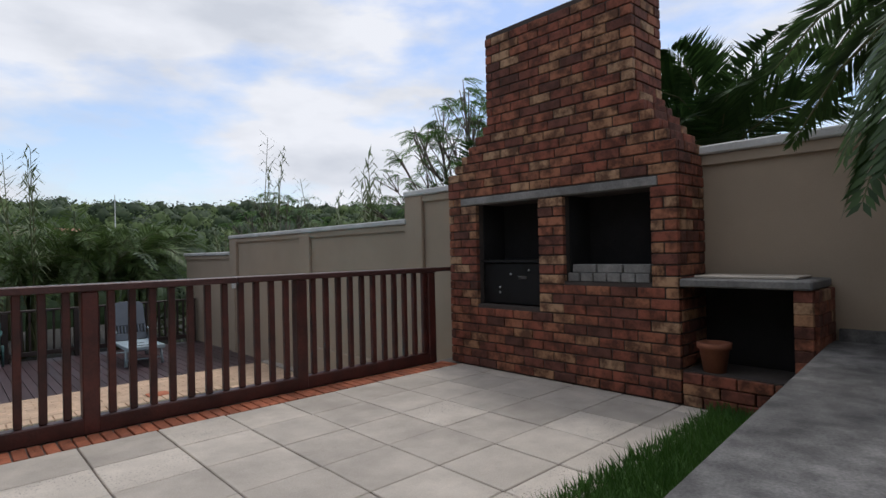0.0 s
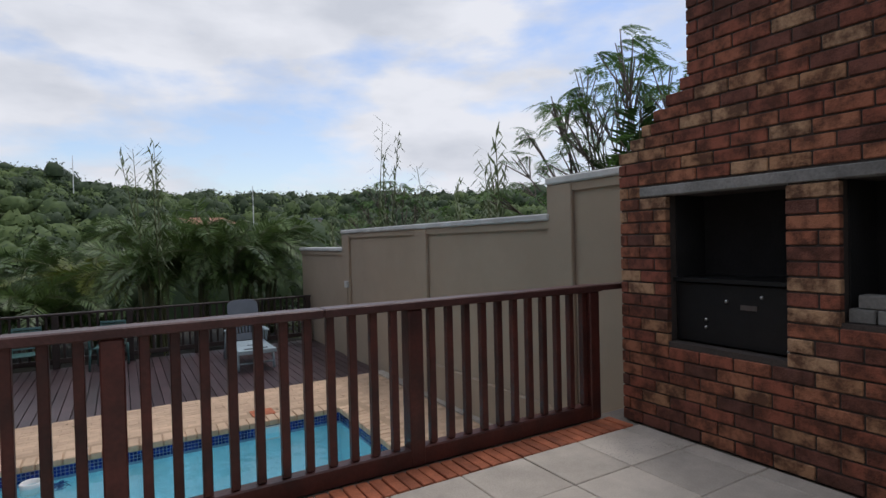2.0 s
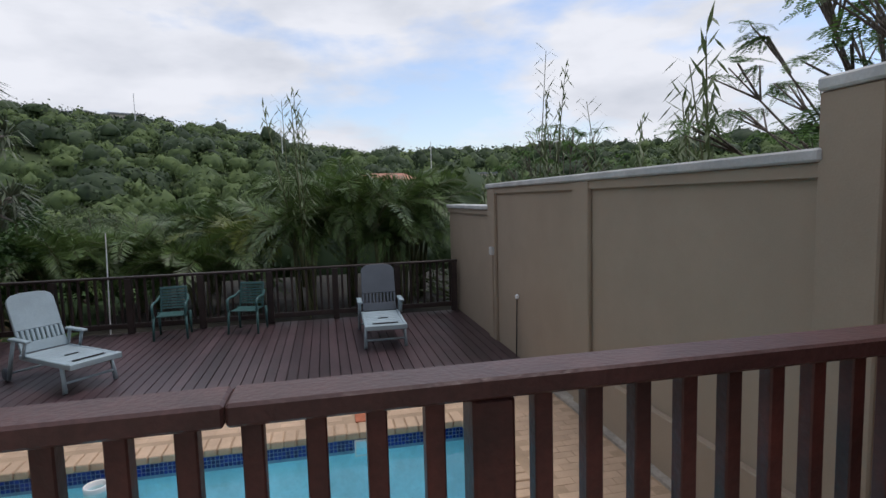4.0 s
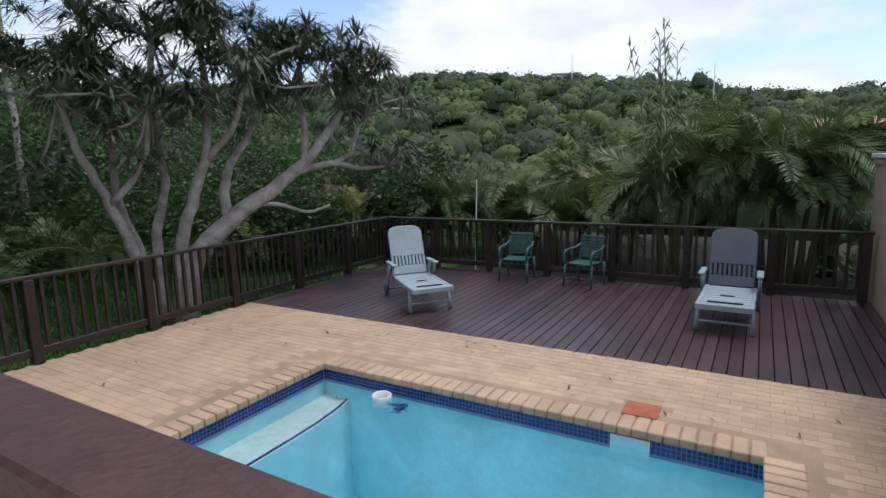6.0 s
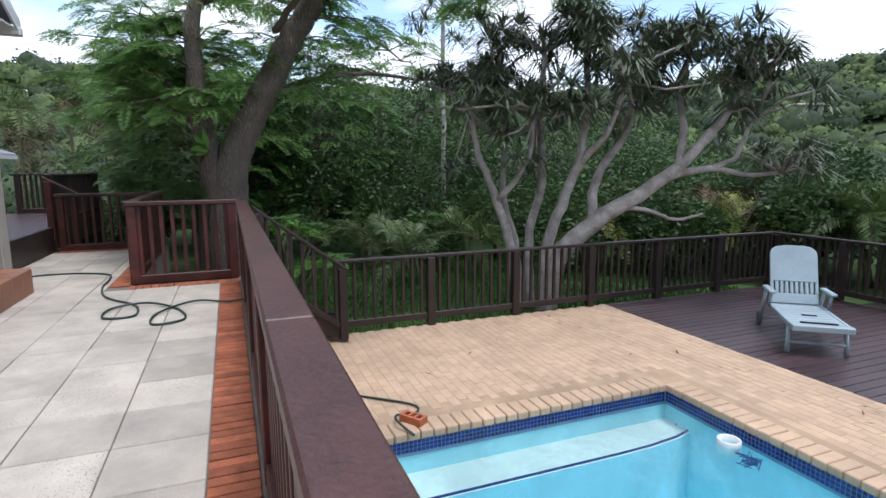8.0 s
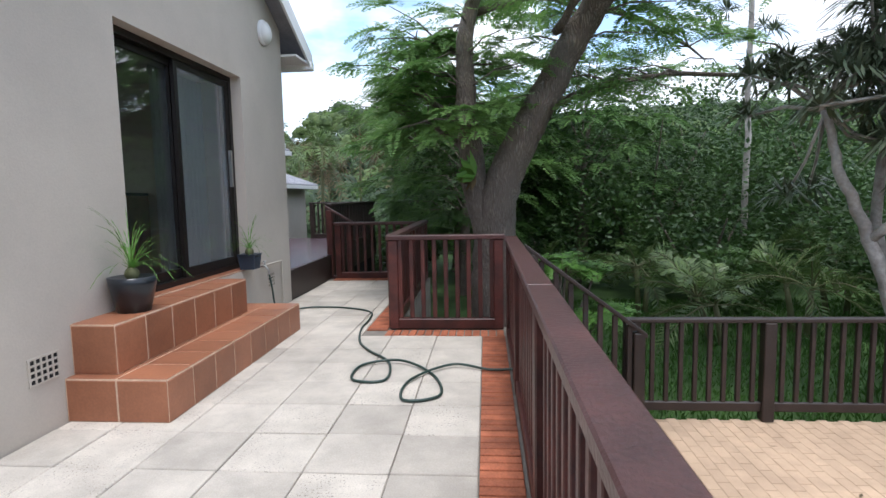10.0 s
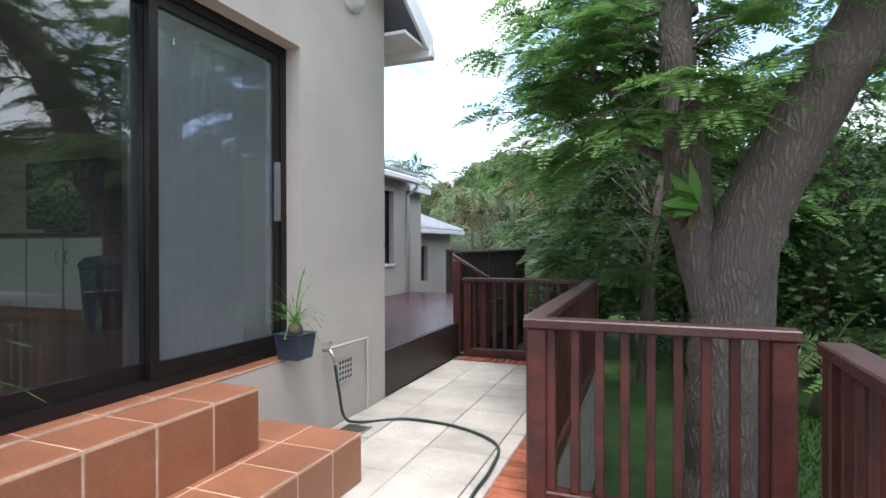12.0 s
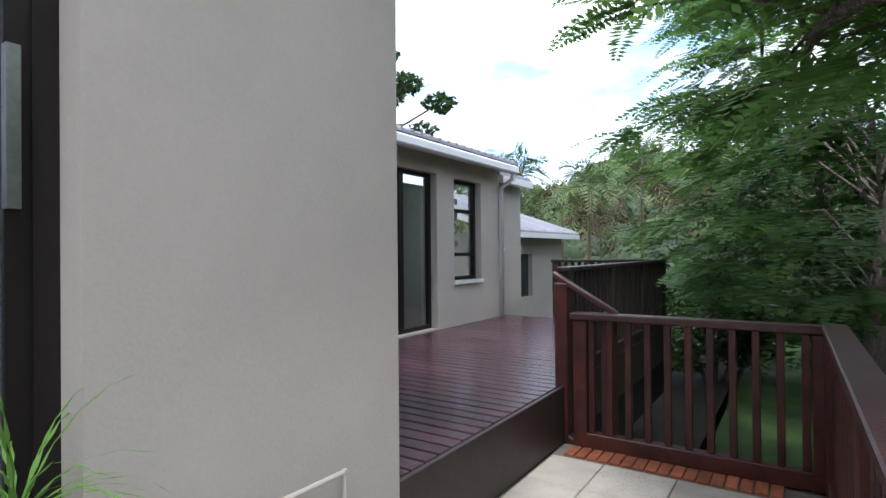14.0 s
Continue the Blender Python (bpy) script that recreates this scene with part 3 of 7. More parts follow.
def railing(name, a, b, z0, z1, label, mats, spacing=0.127, post_gap=1.46, post_w=0.10, bal_w=0.045, top=(0.15, 0.05), foot=(0.09, 0.0, 0.11),
            ends=(True, True), group="railings", post_over=0.0, drop=0.0, joints=()):
    """A straight timber railing from a to b; drop: how far its far end lies lower."""
    wood, cap = mats
    ax, ay = a
    bx, by = b
    length = math.hypot(bx - ax, by - ay)
    ang = math.degrees(math.atan2(by - ay, bx - ax))
    ob = thing(name, label, "railing", (ax, ay, z0), group, ang)
    h = z1 - z0
    s = -drop / length

    def beam(y0, y1, za, zb, nm, mt, x0=0.0, x1=length, bev=0.008):
        m = bmesh.new()
        v = box(m, x0, x1, y0, y1, za, zb)
        for q in v:
            q.co.z += s * q.co.x
        soften(m, bev)
        return part(nm, m, mt, ob)

    cuts = [-0.02, *joints, length + 0.02]
    for x0, x1 in zip(cuts, cuts[1:]):
        beam(-top[0] / 2, top[0] / 2, h - top[1], h, "handrail", cap, x0 + 0.001, x1 - 0.001, 0.007)
    beam(-foot[0] / 2, foot[0] / 2, foot[1], foot[1] + foot[2], "bottom_rail", wood)
    n_bays = max(1, round(length / post_gap))
    posts = [i * length / n_bays for i in range(n_bays + 1)]
    key = (wood.name, round(h, 3), post_w, bal_w, foot)
    if key not in BAL:
        BAL[key] = (box_mesh("post", post_w, post_w, h - top[1] - 0.002 + post_over, wood, 0.008),
                    box_mesh("baluster", bal_w, bal_w, h - top[1] - foot[1] - foot[2] - 0.004, wood, 0.004))
    for i, p in enumerate(posts):
        if (i == 0 and not ends[0]) or (i == n_bays and not ends[1]):
            continue
        q = min(max(p, post_w / 2), length - post_w / 2)
        piece("post", BAL[key][0], ob, (q, 0, s * q))
    bay = length / n_bays
    k = max(1, round(bay / spacing))
    for i in range(n_bays):
        for j in range(1, k):
            q = posts[i] + bay * j / k
            piece("baluster", BAL[key][1], ob, (q, 0, foot[1] + foot[2] + 0.002 + s * q))
    return ob


RED = (M["rail"], M["rail_top"])
DARK = (M["deck_rail"], M["deck_rail"])
T12 = (0.125, 0.05)
railing("railing", (4.68, RAIL_Y), (-3.10, RAIL_Y), 0.0, 1.0, "reddish-brown stained timber railing along the terrace", RED, top=T12, joints=(2.12, 4.9))
railing("railing", (-3.44, 4.36), (-3.44, 3.15), 0.0, 1.0, "reddish-brown timber railing across the terrace corner", RED, post_gap=1.1, top=T12)
railing("railing", (-3.51, 3.17), (-6.98, 3.13), 0.0, 1.0, "reddish-brown timber railing along the narrow walkway", RED, post_gap=1.6, top=T12)
railing("railing", (-7.04, 3.12), (-7.04, 1.56), 0.0, 0.98, "reddish-brown timber railing closing the walkway", RED, post_gap=1.5, top=T12)
railing("railing", (-2.70, 4.55), (-2.70, 5.60), 0.0, 0.95, "sloping dark timber railing beside the steps", DARK, drop=0.795, post_gap=1.0,
        top=(0.10, 0.045), foot=(0.05, 0.1, 0.09))
LOWER = dict(spacing=0.13, post_gap=1.32, post_w=0.11, bal_w=0.04, top=(0.10, 0.04), foot=(0.045, 0.09, 0.09))
railing("railing", (-3.02, 5.50), (-3.02, 13.52), LOW, LOW + 1.0, "dark timber railing beside the pool paving", DARK, **LOWER)
railing("railing", (-2.94, 13.50), (5.25, 13.50), LOW, LOW + 1.0, "dark timber railing behind the loungers", DARK, **dict(LOWER, post_gap=1.18))
railing("railing", (-7.20, 1.42), (-10.85, 1.42), DECK_Z, DECK_Z + 0.89, "dark timber railing along the raised deck", DARK, spacing=0.12, post_gap=1.2, post_w=0.10, top=(0.11, 0.04))
railing("railing", (-10.90, 1.36), (-10.90, -0.15), DECK_Z, DECK_Z + 0.89, "dark timber railing at the end of the raised deck", DARK, spacing=0.10, post_gap=1.5, post_w=0.10, top=(0.11, 0.04))
railing("railing", (-7.09, 1.40), (-7.09, 1.85), 0.0, 1.27, "short sloping timber handrail down to the walkway", RED, drop=0.27, post_gap=0.45, top=(0.07, 0.045), spacing=0.5)

# ---- house ----
HX0, HX1 = -5.02, -0.40
DOOR = (-3.76, -1.68, 0.63, 2.76)
bm = bmesh.new()
TOP = 3.62
box(bm, HX0, DOOR[0], HOUSE_Y - 0.24, HOUSE_Y, -0.4, TOP)
box(bm, DOOR[1], HX1, HOUSE_Y - 0.24, HOUSE_Y, -0.4, TOP)
box(bm, DOOR[0], DOOR[1], HOUSE_Y - 0.24, HOUSE_Y, DOOR[3], TOP)
box(bm, DOOR[0], DOOR[1], HOUSE_Y - 0.24, HOUSE_Y, -0.4, DOOR[2] - 0.02)
solid("wall_north", bm, M["house_paint"], "greige plastered house wall facing the terrace", "wall")
# the opening is added, out of view, to let daylight into the room
bm = bmesh.new()
for a in ((-5.0, -3.6, -0.4, TOP), (-0.4, HOUSE_Y - 0.24, -0.4, TOP), (-3.6, -0.4, -0.4, 1.2), (-3.6, -0.4, 2.7, TOP)):
    box(bm, HX1 - 0.24, HX1, *a)
solid("wall_east", bm, M["house_paint"], "greige plastered end wall of the house with an added unseen opening", "wall")
block("wall_west", HX0, HX0 + 0.24, -5.0, HOUSE_Y - 0.24, -0.4, TOP, M["house_paint"], "greige plastered side wall of the house", "wall")
block("wall_back", HX0, HX1, -5.24, -5.0, -0.4, TOP, M["room"], "plain back wall of the room", "wall")
block("floor_inside", HX0 + 0.24, HX1 - 0.24, -5.0, HOUSE_Y - 0.24, 0.4, 0.62, M["wood_floor"], "brown laminate floor of the room", "floor")
block("ceiling", HX0 + 0.24, HX1 - 0.24, -5.0, HOUSE_Y - 0.24, 2.95, 3.05, M["room"], "plain ceiling of the room", "ceiling")
# gable above the wall, and the roof
bm = bmesh.new()
mid = (HX0 + HX1) / 2
for y in (HOUSE_Y - 0.24, HOUSE_Y):
    for x, z in ((HX0, TOP), (HX1, TOP), (mid, TOP + 1.2)):
        bm.verts.new((x, y, z))
v = list(bm.verts)
bm.faces.new(v[:3]), bm.faces.new(v[3:])
for i in range(3):
    j = (i + 1) % 3
    bm.faces.new((v[i], v[j], v[j + 3], v[i + 3]))
solid("gable", bm, M["house_paint"], "greige plastered gable of the house", "wall")


def slope_box(bm, p, q, y0, y1, thick):
    """A sloping slab from p to q (x, z) between y0 and y1."""
    vs = [bm.verts.new((x, y, z + dz)) for dz in (0, thick) for y in (y0, y1) for x, z in (p, q)]
    for f in ((0, 2, 3, 1), (4, 5, 7, 6), (0, 1, 5, 4), (2, 6, 7, 3), (0, 4, 6, 2), (1, 3, 7, 5)):
        bm.faces.new([vs[i] for i in f])


roof = thing("roof", "grey tiled house roof with white bargeboards", "roof")
roof["kind"] = "structure"
k = 1.2 / (mid - HX0)
for s in (-1, 1):
    bm = bmesh.new()
    slope_box(bm, (mid, TOP + 1.24), (mid + s * (mid - HX0 + 0.55), TOP + 1.24 - k * (mid - HX0 + 0.55)), -5.4, HOUSE_Y + 0.22, 0.05)
    part("roof_plane", bm, M["roof"], roof)
    bm = bmesh.new()
    slope_box(bm, (mid, TOP + 1.10), (mid + s * (mid - HX0 + 0.58), TOP + 1.10 - k * (mid - HX0 + 0.58)), HOUSE_Y + 0.22, HOUSE_Y + 0.25, 0.22)
    part("bargeboard", bm, M["white"], roof, "white bargeboard")
    bm = bmesh.new()
    x = mid + s * (mid - HX0 + 0.52)
    z = TOP + 1.20 - k * (mid - HX0 + 0.55)
    box(bm, x - 0.06, x + 0.06, -5.4, HOUSE_Y + 0.27, z - 0.12, z)
    soften(bm, 0.015)
    part("gutter", bm, M["white"], roof, "white gutter")
    bm = bmesh.new()
    box(bm, min(HX0 - 0.5, HX0) if s < 0 else HX1, HX0 if s < 0 else HX1 + 0.5, -5.4, HOUSE_Y + 0.21, TOP - 0.33, TOP - 0.30)
    part("soffit", bm, M["white"], roof, "white soffit boards")

# ---- sliding door ----
door = thing("door_1", "tall bronze aluminium sliding door with dark reflecting glass", "door")
door["kind"] = "structure"
FY = HOUSE_Y - 0.17
x0, x1, z0, z1 = DOOR
bm = bmesh.new()
for a in ((x0, x0 + 0.06, z0, z1), (x1 - 0.06, x1, z0, z1), (x0 + 0.06, x1 - 0.06, z1 - 0.06, z1), (x0 + 0.06, x1 - 0.06, z0, z0 + 0.05)):
    box(bm, a[0], a[1], FY - 0.07, FY + 0.05, a[2], a[3])
part("door_frame", bm, M["frame"], door, "bronze aluminium frame")


def leaf(xa, xb, y, glass, label):
    bm = bmesh.new()
    for a in ((xa, xa + 0.055, z0 + 0.05, z1 - 0.06), (xb - 0.055, xb, z0 + 0.05, z1 - 0.06), (xa + 0.055, xb - 0.055, z1 - 0.12, z1 - 0.06), (xa + 0.055, xb - 0.055, z0 + 0.05, z0 + 0.14)):
        box(bm, a[0], a[1], y - 0.018, y + 0.018, a[2], a[3])
    s = part("sash", bm, M["frame"], door)
    bm = bmesh.new()
    bm.faces.new([bm.verts.new(v) for v in ((xb - 0.055, y, z0 + 0.14), (xa + 0.055, y, z0 + 0.14), (xa + 0.055, y, z1 - 0.12), (xb - 0.055, y, z1 - 0.12))])
    g = part("pane", bm, glass, s, label)
    g.visible_shadow = False


mx = -2.69
leaf(x0 + 0.06, mx + 0.03, FY + 0.02, M["glass_hazy"], "hazy reflecting glass")
leaf(mx - 0.03, x1 - 0.06, FY - 0.03, M["glass"], "dark reflecting glass")
bm = bmesh.new()
box(bm, x0 + 0.09, x0 + 0.12, FY + 0.04, FY + 0.07, 1.55, 1.95)
part("pull_handle", bm, M["steel"], door, "pale metal pull handle")

# what can be made out of the room behind the glass
def base_unit(label, at, width, doors):
    """A low kitchen unit against the west wall, its doors towards +x."""
    ob = thing("kitchen_cabinet", label, "cabinet", at)
    bm = bmesh.new()
    box(bm, 0.0, 0.42, 0.0, width, 0.10, 0.86)
    box(bm, 0.0, 0.37, 0.02, width - 0.02, 0.0, 0.10)
    part("carcass", bm, M["wood_floor"], ob, "brown carcass")
    for i in range(doors):
        a, b = i * width / doors + 0.012, (i + 1) * width / doors - 0.012
        bm = bmesh.new()
        box(bm, 0.422, 0.44, a, b, 0.12, 0.84)
        soften(bm, 0.005)
        d = part("door", bm, M["cabinet"], ob, "cream door")
        y = b - 0.06 if i % 2 == 0 else a + 0.06
        bm = bmesh.new()
        tube(bm, [(0.44, y, 0.58), (0.465, y, 0.60), (0.465, y, 0.70), (0.44, y, 0.72)], 0.006, 6)
        part("handle", bm, M["steel"], d, "slim metal handle")
    bm = bmesh.new()
    box(bm, 0.0, 0.46, -0.01, width + 0.01, 0.862, 0.90)
    soften(bm, 0.004)
    part("worktop", bm, M["black"], ob, "dark worktop")
    return ob


base_unit("cream kitchen cabinets with a dark worktop behind the glass door", (-4.775, -3.55, 0.621), 2.3, 4)
base_unit("single cream kitchen cabinet beside the bin", (-4.775, -0.95, 0.621), 0.6, 1)
tv = thing("television", "large black television standing on the kitchen worktop", "television", (-4.56, -2.1, 1.522))
bm = bmesh.new()
box(bm, -0.03, 0.03, -0.62, 0.62, 0.05, 0.78)
soften(bm, 0.008)
part("screen", bm, M["black"], tv, "black screen")
bm = bmesh.new()
box(bm, -0.09, 0.09, -0.22, 0.22, 0.0, 0.052)
part("foot", bm, M["black"], tv)
bin_ = thing("bin", "dark blue-grey kitchen bin on the floor inside", "bin", (-4.14, -0.98, 0.621))
bm = bmesh.new()
lathe(bm, [(0.0, 0), (0.15, 0), (0.19, 0.55), (0.20, 0.57), (0.20, 0.60), (0.15, 0.66), (0.0, 0.68)])
part("body", bm, M["pot_blue"], bin_)
curtain = thing("curtain", "grey sheer curtain hanging behind the door glass", "curtain", (0, 0, 0))
bm = bmesh.new()
rows = []
for i in range(61):
    x = x0 + 0.1 + i * 0.0155
    y = HOUSE_Y - 0.42 + 0.02 * math.sin(i * 1.1)
    rows.append((bm.verts.new((x, y, 0.66)), bm.verts.new((x, y, 2.68))))
for a, b in zip(rows, rows[1:]):
    bm.faces.new((a[0], b[0], b[1], a[1]))
part("cloth", bm, M["hang"], curtain, smooth=True)

# ---- tiled steps to the door ----
TILE = {}


def tile(parent, sx, sy, sz, at):
    key = (round(sx, 3), round(sy, 3), round(sz, 3))
    if key not in TILE:
        TILE[key] = box_mesh("tile", sx, sy, sz, M["terracotta"], 0.004, base=False)
    return piece("tile", TILE[key], parent, at)


def tiled_step(name, xa, xb, ya, yb, za, zb, label):
    ob = thing(name, label, "step")
    bm = bmesh.new()
    box(bm, xa + 0.003, xb - 0.003, ya, yb - 0.003, za, zb - 0.003)
    part("core", bm, M["terra_grout"], ob, "pale grout")
    n = round((xb - xa) / 0.31)
    w = (xb - xa) / n
    depth = yb - ya
    m = max(1, round(depth / 0.31))
    for i in range(n):
        x = xa + (i + 0.5) * w
        for j in range(m):
            tile(ob, w - 0.012, depth / m - 0.012, 0.014, (x, ya + (j + 0.5) * depth / m, zb - 0.006))
        tile(ob, w - 0.012, 0.014, zb - za - 0.016, (x, yb - 0.006, (za + zb) / 2 - 0.006))
    for j in range(m):
        for x in (xa + 0.006, xb - 0.006):
            tile(ob, 0.014, depth / m - 0.012, zb - za - 0.016, (x, ya + (j + 0.5) * depth / m, (za + zb) / 2 - 0.006))
    return ob


tiled_step("tiled_step", -3.39, -0.95, HOUSE_Y + 0.002, 2.17, 0.0, 0.285, "wide lower step faced with terracotta tiles")
tiled_step("tiled_step", -2.96, -1.03, HOUSE_Y + 0.002, 1.79, 0.287, 0.620, "upper step faced with terracotta tiles below the door")
tiled_step("tiled_step", -3.74, -1.70, HOUSE_Y - 0.115, HOUSE_Y - 0.002, 0.612, 0.632, "terracotta tiled door sill")


def air_brick(x, z, w=0.22, h=0.16):
    ob = thing("air_vent", "small plastered air brick with rows of slots in the wall", "vent", (x, HOUSE_Y, z))
    # black plates on the wall stand in for shade inside the slots
    bm = bmesh.new()
    for i in range(5):
        for j in range(4):
            box(bm, -w / 2 + i * w / 5 + 0.008, -w / 2 + (i + 1) * w / 5 - 0.008, 0.001, 0.006, -h / 2 + j * h / 4 + 0.008, -h / 2 + (j + 1) * h / 4 - 0.008)
    part("slots", bm, M["soot_dark"], ob, "dark slots")
    bm = bmesh.new()
    for j in range(5):
        z = -h / 2 + j * h / 4
        box(bm, -w / 2 - 0.01, w / 2 + 0.01, 0.001, 0.010, z - 0.006, z + 0.006)
    for i in range(6):
        x = -w / 2 + i * w / 5
        box(bm, x - 0.006, x + 0.006, 0.001, 0.0095, -h / 2, h / 2)
    part("grid", bm, M["house_paint"], ob)


air_brick(-4.33, 0.40, 0.2, 0.17)
air_brick(-0.80, 0.40)

# garden tap, its pipe and the hose
tap = thing("garden_tap", "brass garden tap on a painted pipe beside the corner", "tap")
bm = bmesh.new()
tube(bm, [(-4.00, 1.505, 0.61), (-4.3, 1.505, 0.605), (-4.65, 1.505, 0.60)], 0.011)
tube(bm, [(-4.65, 1.505, 0.61), (-4.655, 1.505, 0.3), (-4.655, 1.505, 0.0)], 0.011)
part("pipe", bm, M["house_paint"], tap, "painted water pipe")
bm = bmesh.new()
tube(bm, [(-4.0, 1.50, 0.61), (-4.0, 1.56, 0.61), (-4.0, 1.59, 0.57), (-4.0, 1.60, 0.52)], [0.014, 0.014, 0.013, 0.012])
tube(bm, [(-4.0, 1.55, 0.61), (-4.0, 1.55, 0.67)], 0.008)
tube(bm, [(-4.035, 1.55, 0.67), (-3.965, 1.55, 0.67)], 0.007)
part("tap_body", bm, M["steel"], tap, "worn metal tap", smooth=True)


def smooth_path(points, n=8):
    """A Catmull-Rom curve through points."""
    p = [Vector(q) for q in points]
    p = [2 * p[0] - p[1]] + p + [2 * p[-1] - p[-2]]
    out = []
    for i in range(1, len(p) - 2):
        for k in range(n):
            t = k / n
            out.append(0.5 * (2 * p[i] + (p[i + 1] - p[i - 1]) * t + (2 * p[i - 1] - 5 * p[i] + 4 * p[i + 1] - p[i + 2]) * t * t
                              + (3 * p[i] - p[i - 1] - 3 * p[i + 1] + p[i + 2]) * t ** 3))
    return out + [p[-2]]


hose = thing("garden_hose", "dark green garden hose looped on the paving", "hose")
bm = bmesh.new()
tube(bm, smooth_path([(-4.0, 1.60, 0.51), (-4.02, 1.62, 0.32), (-4.10, 1.62, 0.10), (-4.28, 1.66, 0.016), (-4.48, 1.95, 0.014), (-4.44, 2.40, 0.014), (-4.2, 2.76, 0.014), (-3.8, 2.84, 0.014), (-3.35, 2.85, 0.014),
                      (-2.85, 2.95, 0.014), (-2.55, 3.1, 0.014), (-2.2, 3.35, 0.014), (-1.75, 3.40, 0.014), (-1.75, 3.15, 0.016), (-2.1, 3.15, 0.02), (-2.2, 3.45, 0.03), (-1.9, 3.75, 0.014),
                      (-1.45, 3.85, 0.014), (-1.35, 3.6, 0.016), (-1.75, 3.6, 0.02), (-2.1, 3.9, 0.03), (-2.0, 4.2, 0.02), (-1.95, 4.46, 0.03), (-1.94, 4.54, -0.1), (-1.9, 4.6, -0.5),
                      (-1.6, 4.8, LOW + 0.014), (-1.1, 5.2, LOW + 0.014), (-0.6, 5.75, LOW + 0.014), (-0.40, 5.72, LOW + 0.014), (-0.36, 5.55, LOW + 0.05), (-0.2, 5.5, LOW + 0.075), (-0.05, 5.6, LOW - 0.0)]), 0.011, 8)
part("tube", bm, M["hose"], hose, smooth=True)
weight = thing("perforated_brick", "loose orange perforated brick holding the hose by the pool", "brick", (-0.26, 5.66, LOW + 0.001), rz=35)
bm = bmesh.new()
for a in ((-0.111, 0.111, -0.053, -0.030), (-0.111, 0.111, 0.030, 0.053), (-0.111, -0.085, -0.030, 0.030), (-0.040, -0.022, -0.030, 0.030), (0.022, 0.040, -0.030, 0.030), (0.085, 0.111, -0.030, 0.030)):
    box(bm, *a, 0.0, 0.073)
part("body", bm, M["edge_brick"], weight)
# black filling paints the shade down in the holes
bm = bmesh.new()
box(bm, -0.09, 0.09, -0.031, 0.031, 0.004, 0.03)
part("holes", bm, M["soot_dark"], weight, "dark holes")
drain = thing("drain_grate", "small metal drain grate in the paving by the tap", "drain", (-4.13, 1.68, 0.004))
bm = bmesh.new()
for i in range(7):
    box(bm, -0.09 + i * 0.028, -0.078 + i * 0.028, -0.09, 0.09, 0, 0.008)
box(bm, -0.1, 0.1, -0.1, -0.088, 0, 0.009)
box(bm, -0.1, 0.1, 0.088, 0.1, 0, 0.009)
part("bars", bm, M["steel"], drain)
lamp = thing("wall_lamp", "round white bulkhead lamp on the gable wall, unlit", "lamp", (-4.44, HOUSE_Y, 3.43))
bm = bmesh.new()
rings = lathe(bm, [(0.15, 0.0), (0.15, 0.03), (0.135, 0.035)], 24)
bmesh.ops.rotate(bm, verts=list(bm.verts), matrix=Matrix.Rotation(radians(-90), 3, "X"))
part("rim", bm, M["white"], lamp, "white rim", True)
bm = bmesh.new()
lathe(bm, [(0.135, 0.03), (0.125, 0.06), (0.09, 0.085), (0.04, 0.098), (0.001, 0.10)], 24)
bmesh.ops.rotate(bm, verts=list(bm.verts), matrix=Matrix.Rotation(radians(-90), 3, "X"))
part("glass_cover", bm, M["lamp_glass"], lamp, "white opal glass", True)

# ---- western wing ----
WY = -0.98


def framed_opening(name, x0, x1, z0, z1, label, category, bars=(), sill=True, y=WY):
    ob = thing(name, label, category)
    ob["kind"] = "structure"
    bm = bmesh.new()
    for a in ((x0, x0 + 0.05, z0, z1), (x1 - 0.05, x1, z0, z1), (x0 + 0.05, x1 - 0.05, z1 - 0.05, z1), (x0 + 0.05, x1 - 0.05, z0, z0 + 0.05)):
        box(bm, a[0], a[1], y - 0.16, y - 0.10, a[2], a[3])
    for b in bars:
        box(bm, x0 + 0.05, x1 - 0.05, y - 0.155, y - 0.105, b - 0.025, b + 0.025)
    part("window_frame", bm, M["frame"], ob, "bronze aluminium frame")
    cuts = [z0 + 0.05, *bars, z1 - 0.05]
    for a, b in zip(cuts, cuts[1:]):
        bm = bmesh.new()
        bm.faces.new([bm.verts.new(v) for v in ((x1 - 0.05, y - 0.13, a), (x0 + 0.05, y - 0.13, a), (x0 + 0.05, y - 0.13, b), (x1 - 0.05, y - 0.13, b))])
        part("pane", bm, M["glass"], ob).visible_shadow = False
    if sill:
        bm = bmesh.new()
        box(bm, x0 - 0.02, x1 + 0.02, y - 0.09, y + 0.03, z0 - 0.05, z0)
        part("window_sill", bm, M["white"], ob, "white sill")
    return ob


def wall_with_holes(bm, x0, x1, y0, y1, z0, z1, holes):
    xs = x0
    for a, b, c, d in sorted(holes):
        box(bm, xs, a, y0, y1, z0, z1)
        box(bm, a, b, y0, y1, z0, c)
        box(bm, a, b, y0, y1, d, z1)
        xs = b
    box(bm, xs, x1, y0, y1, z0, z1)


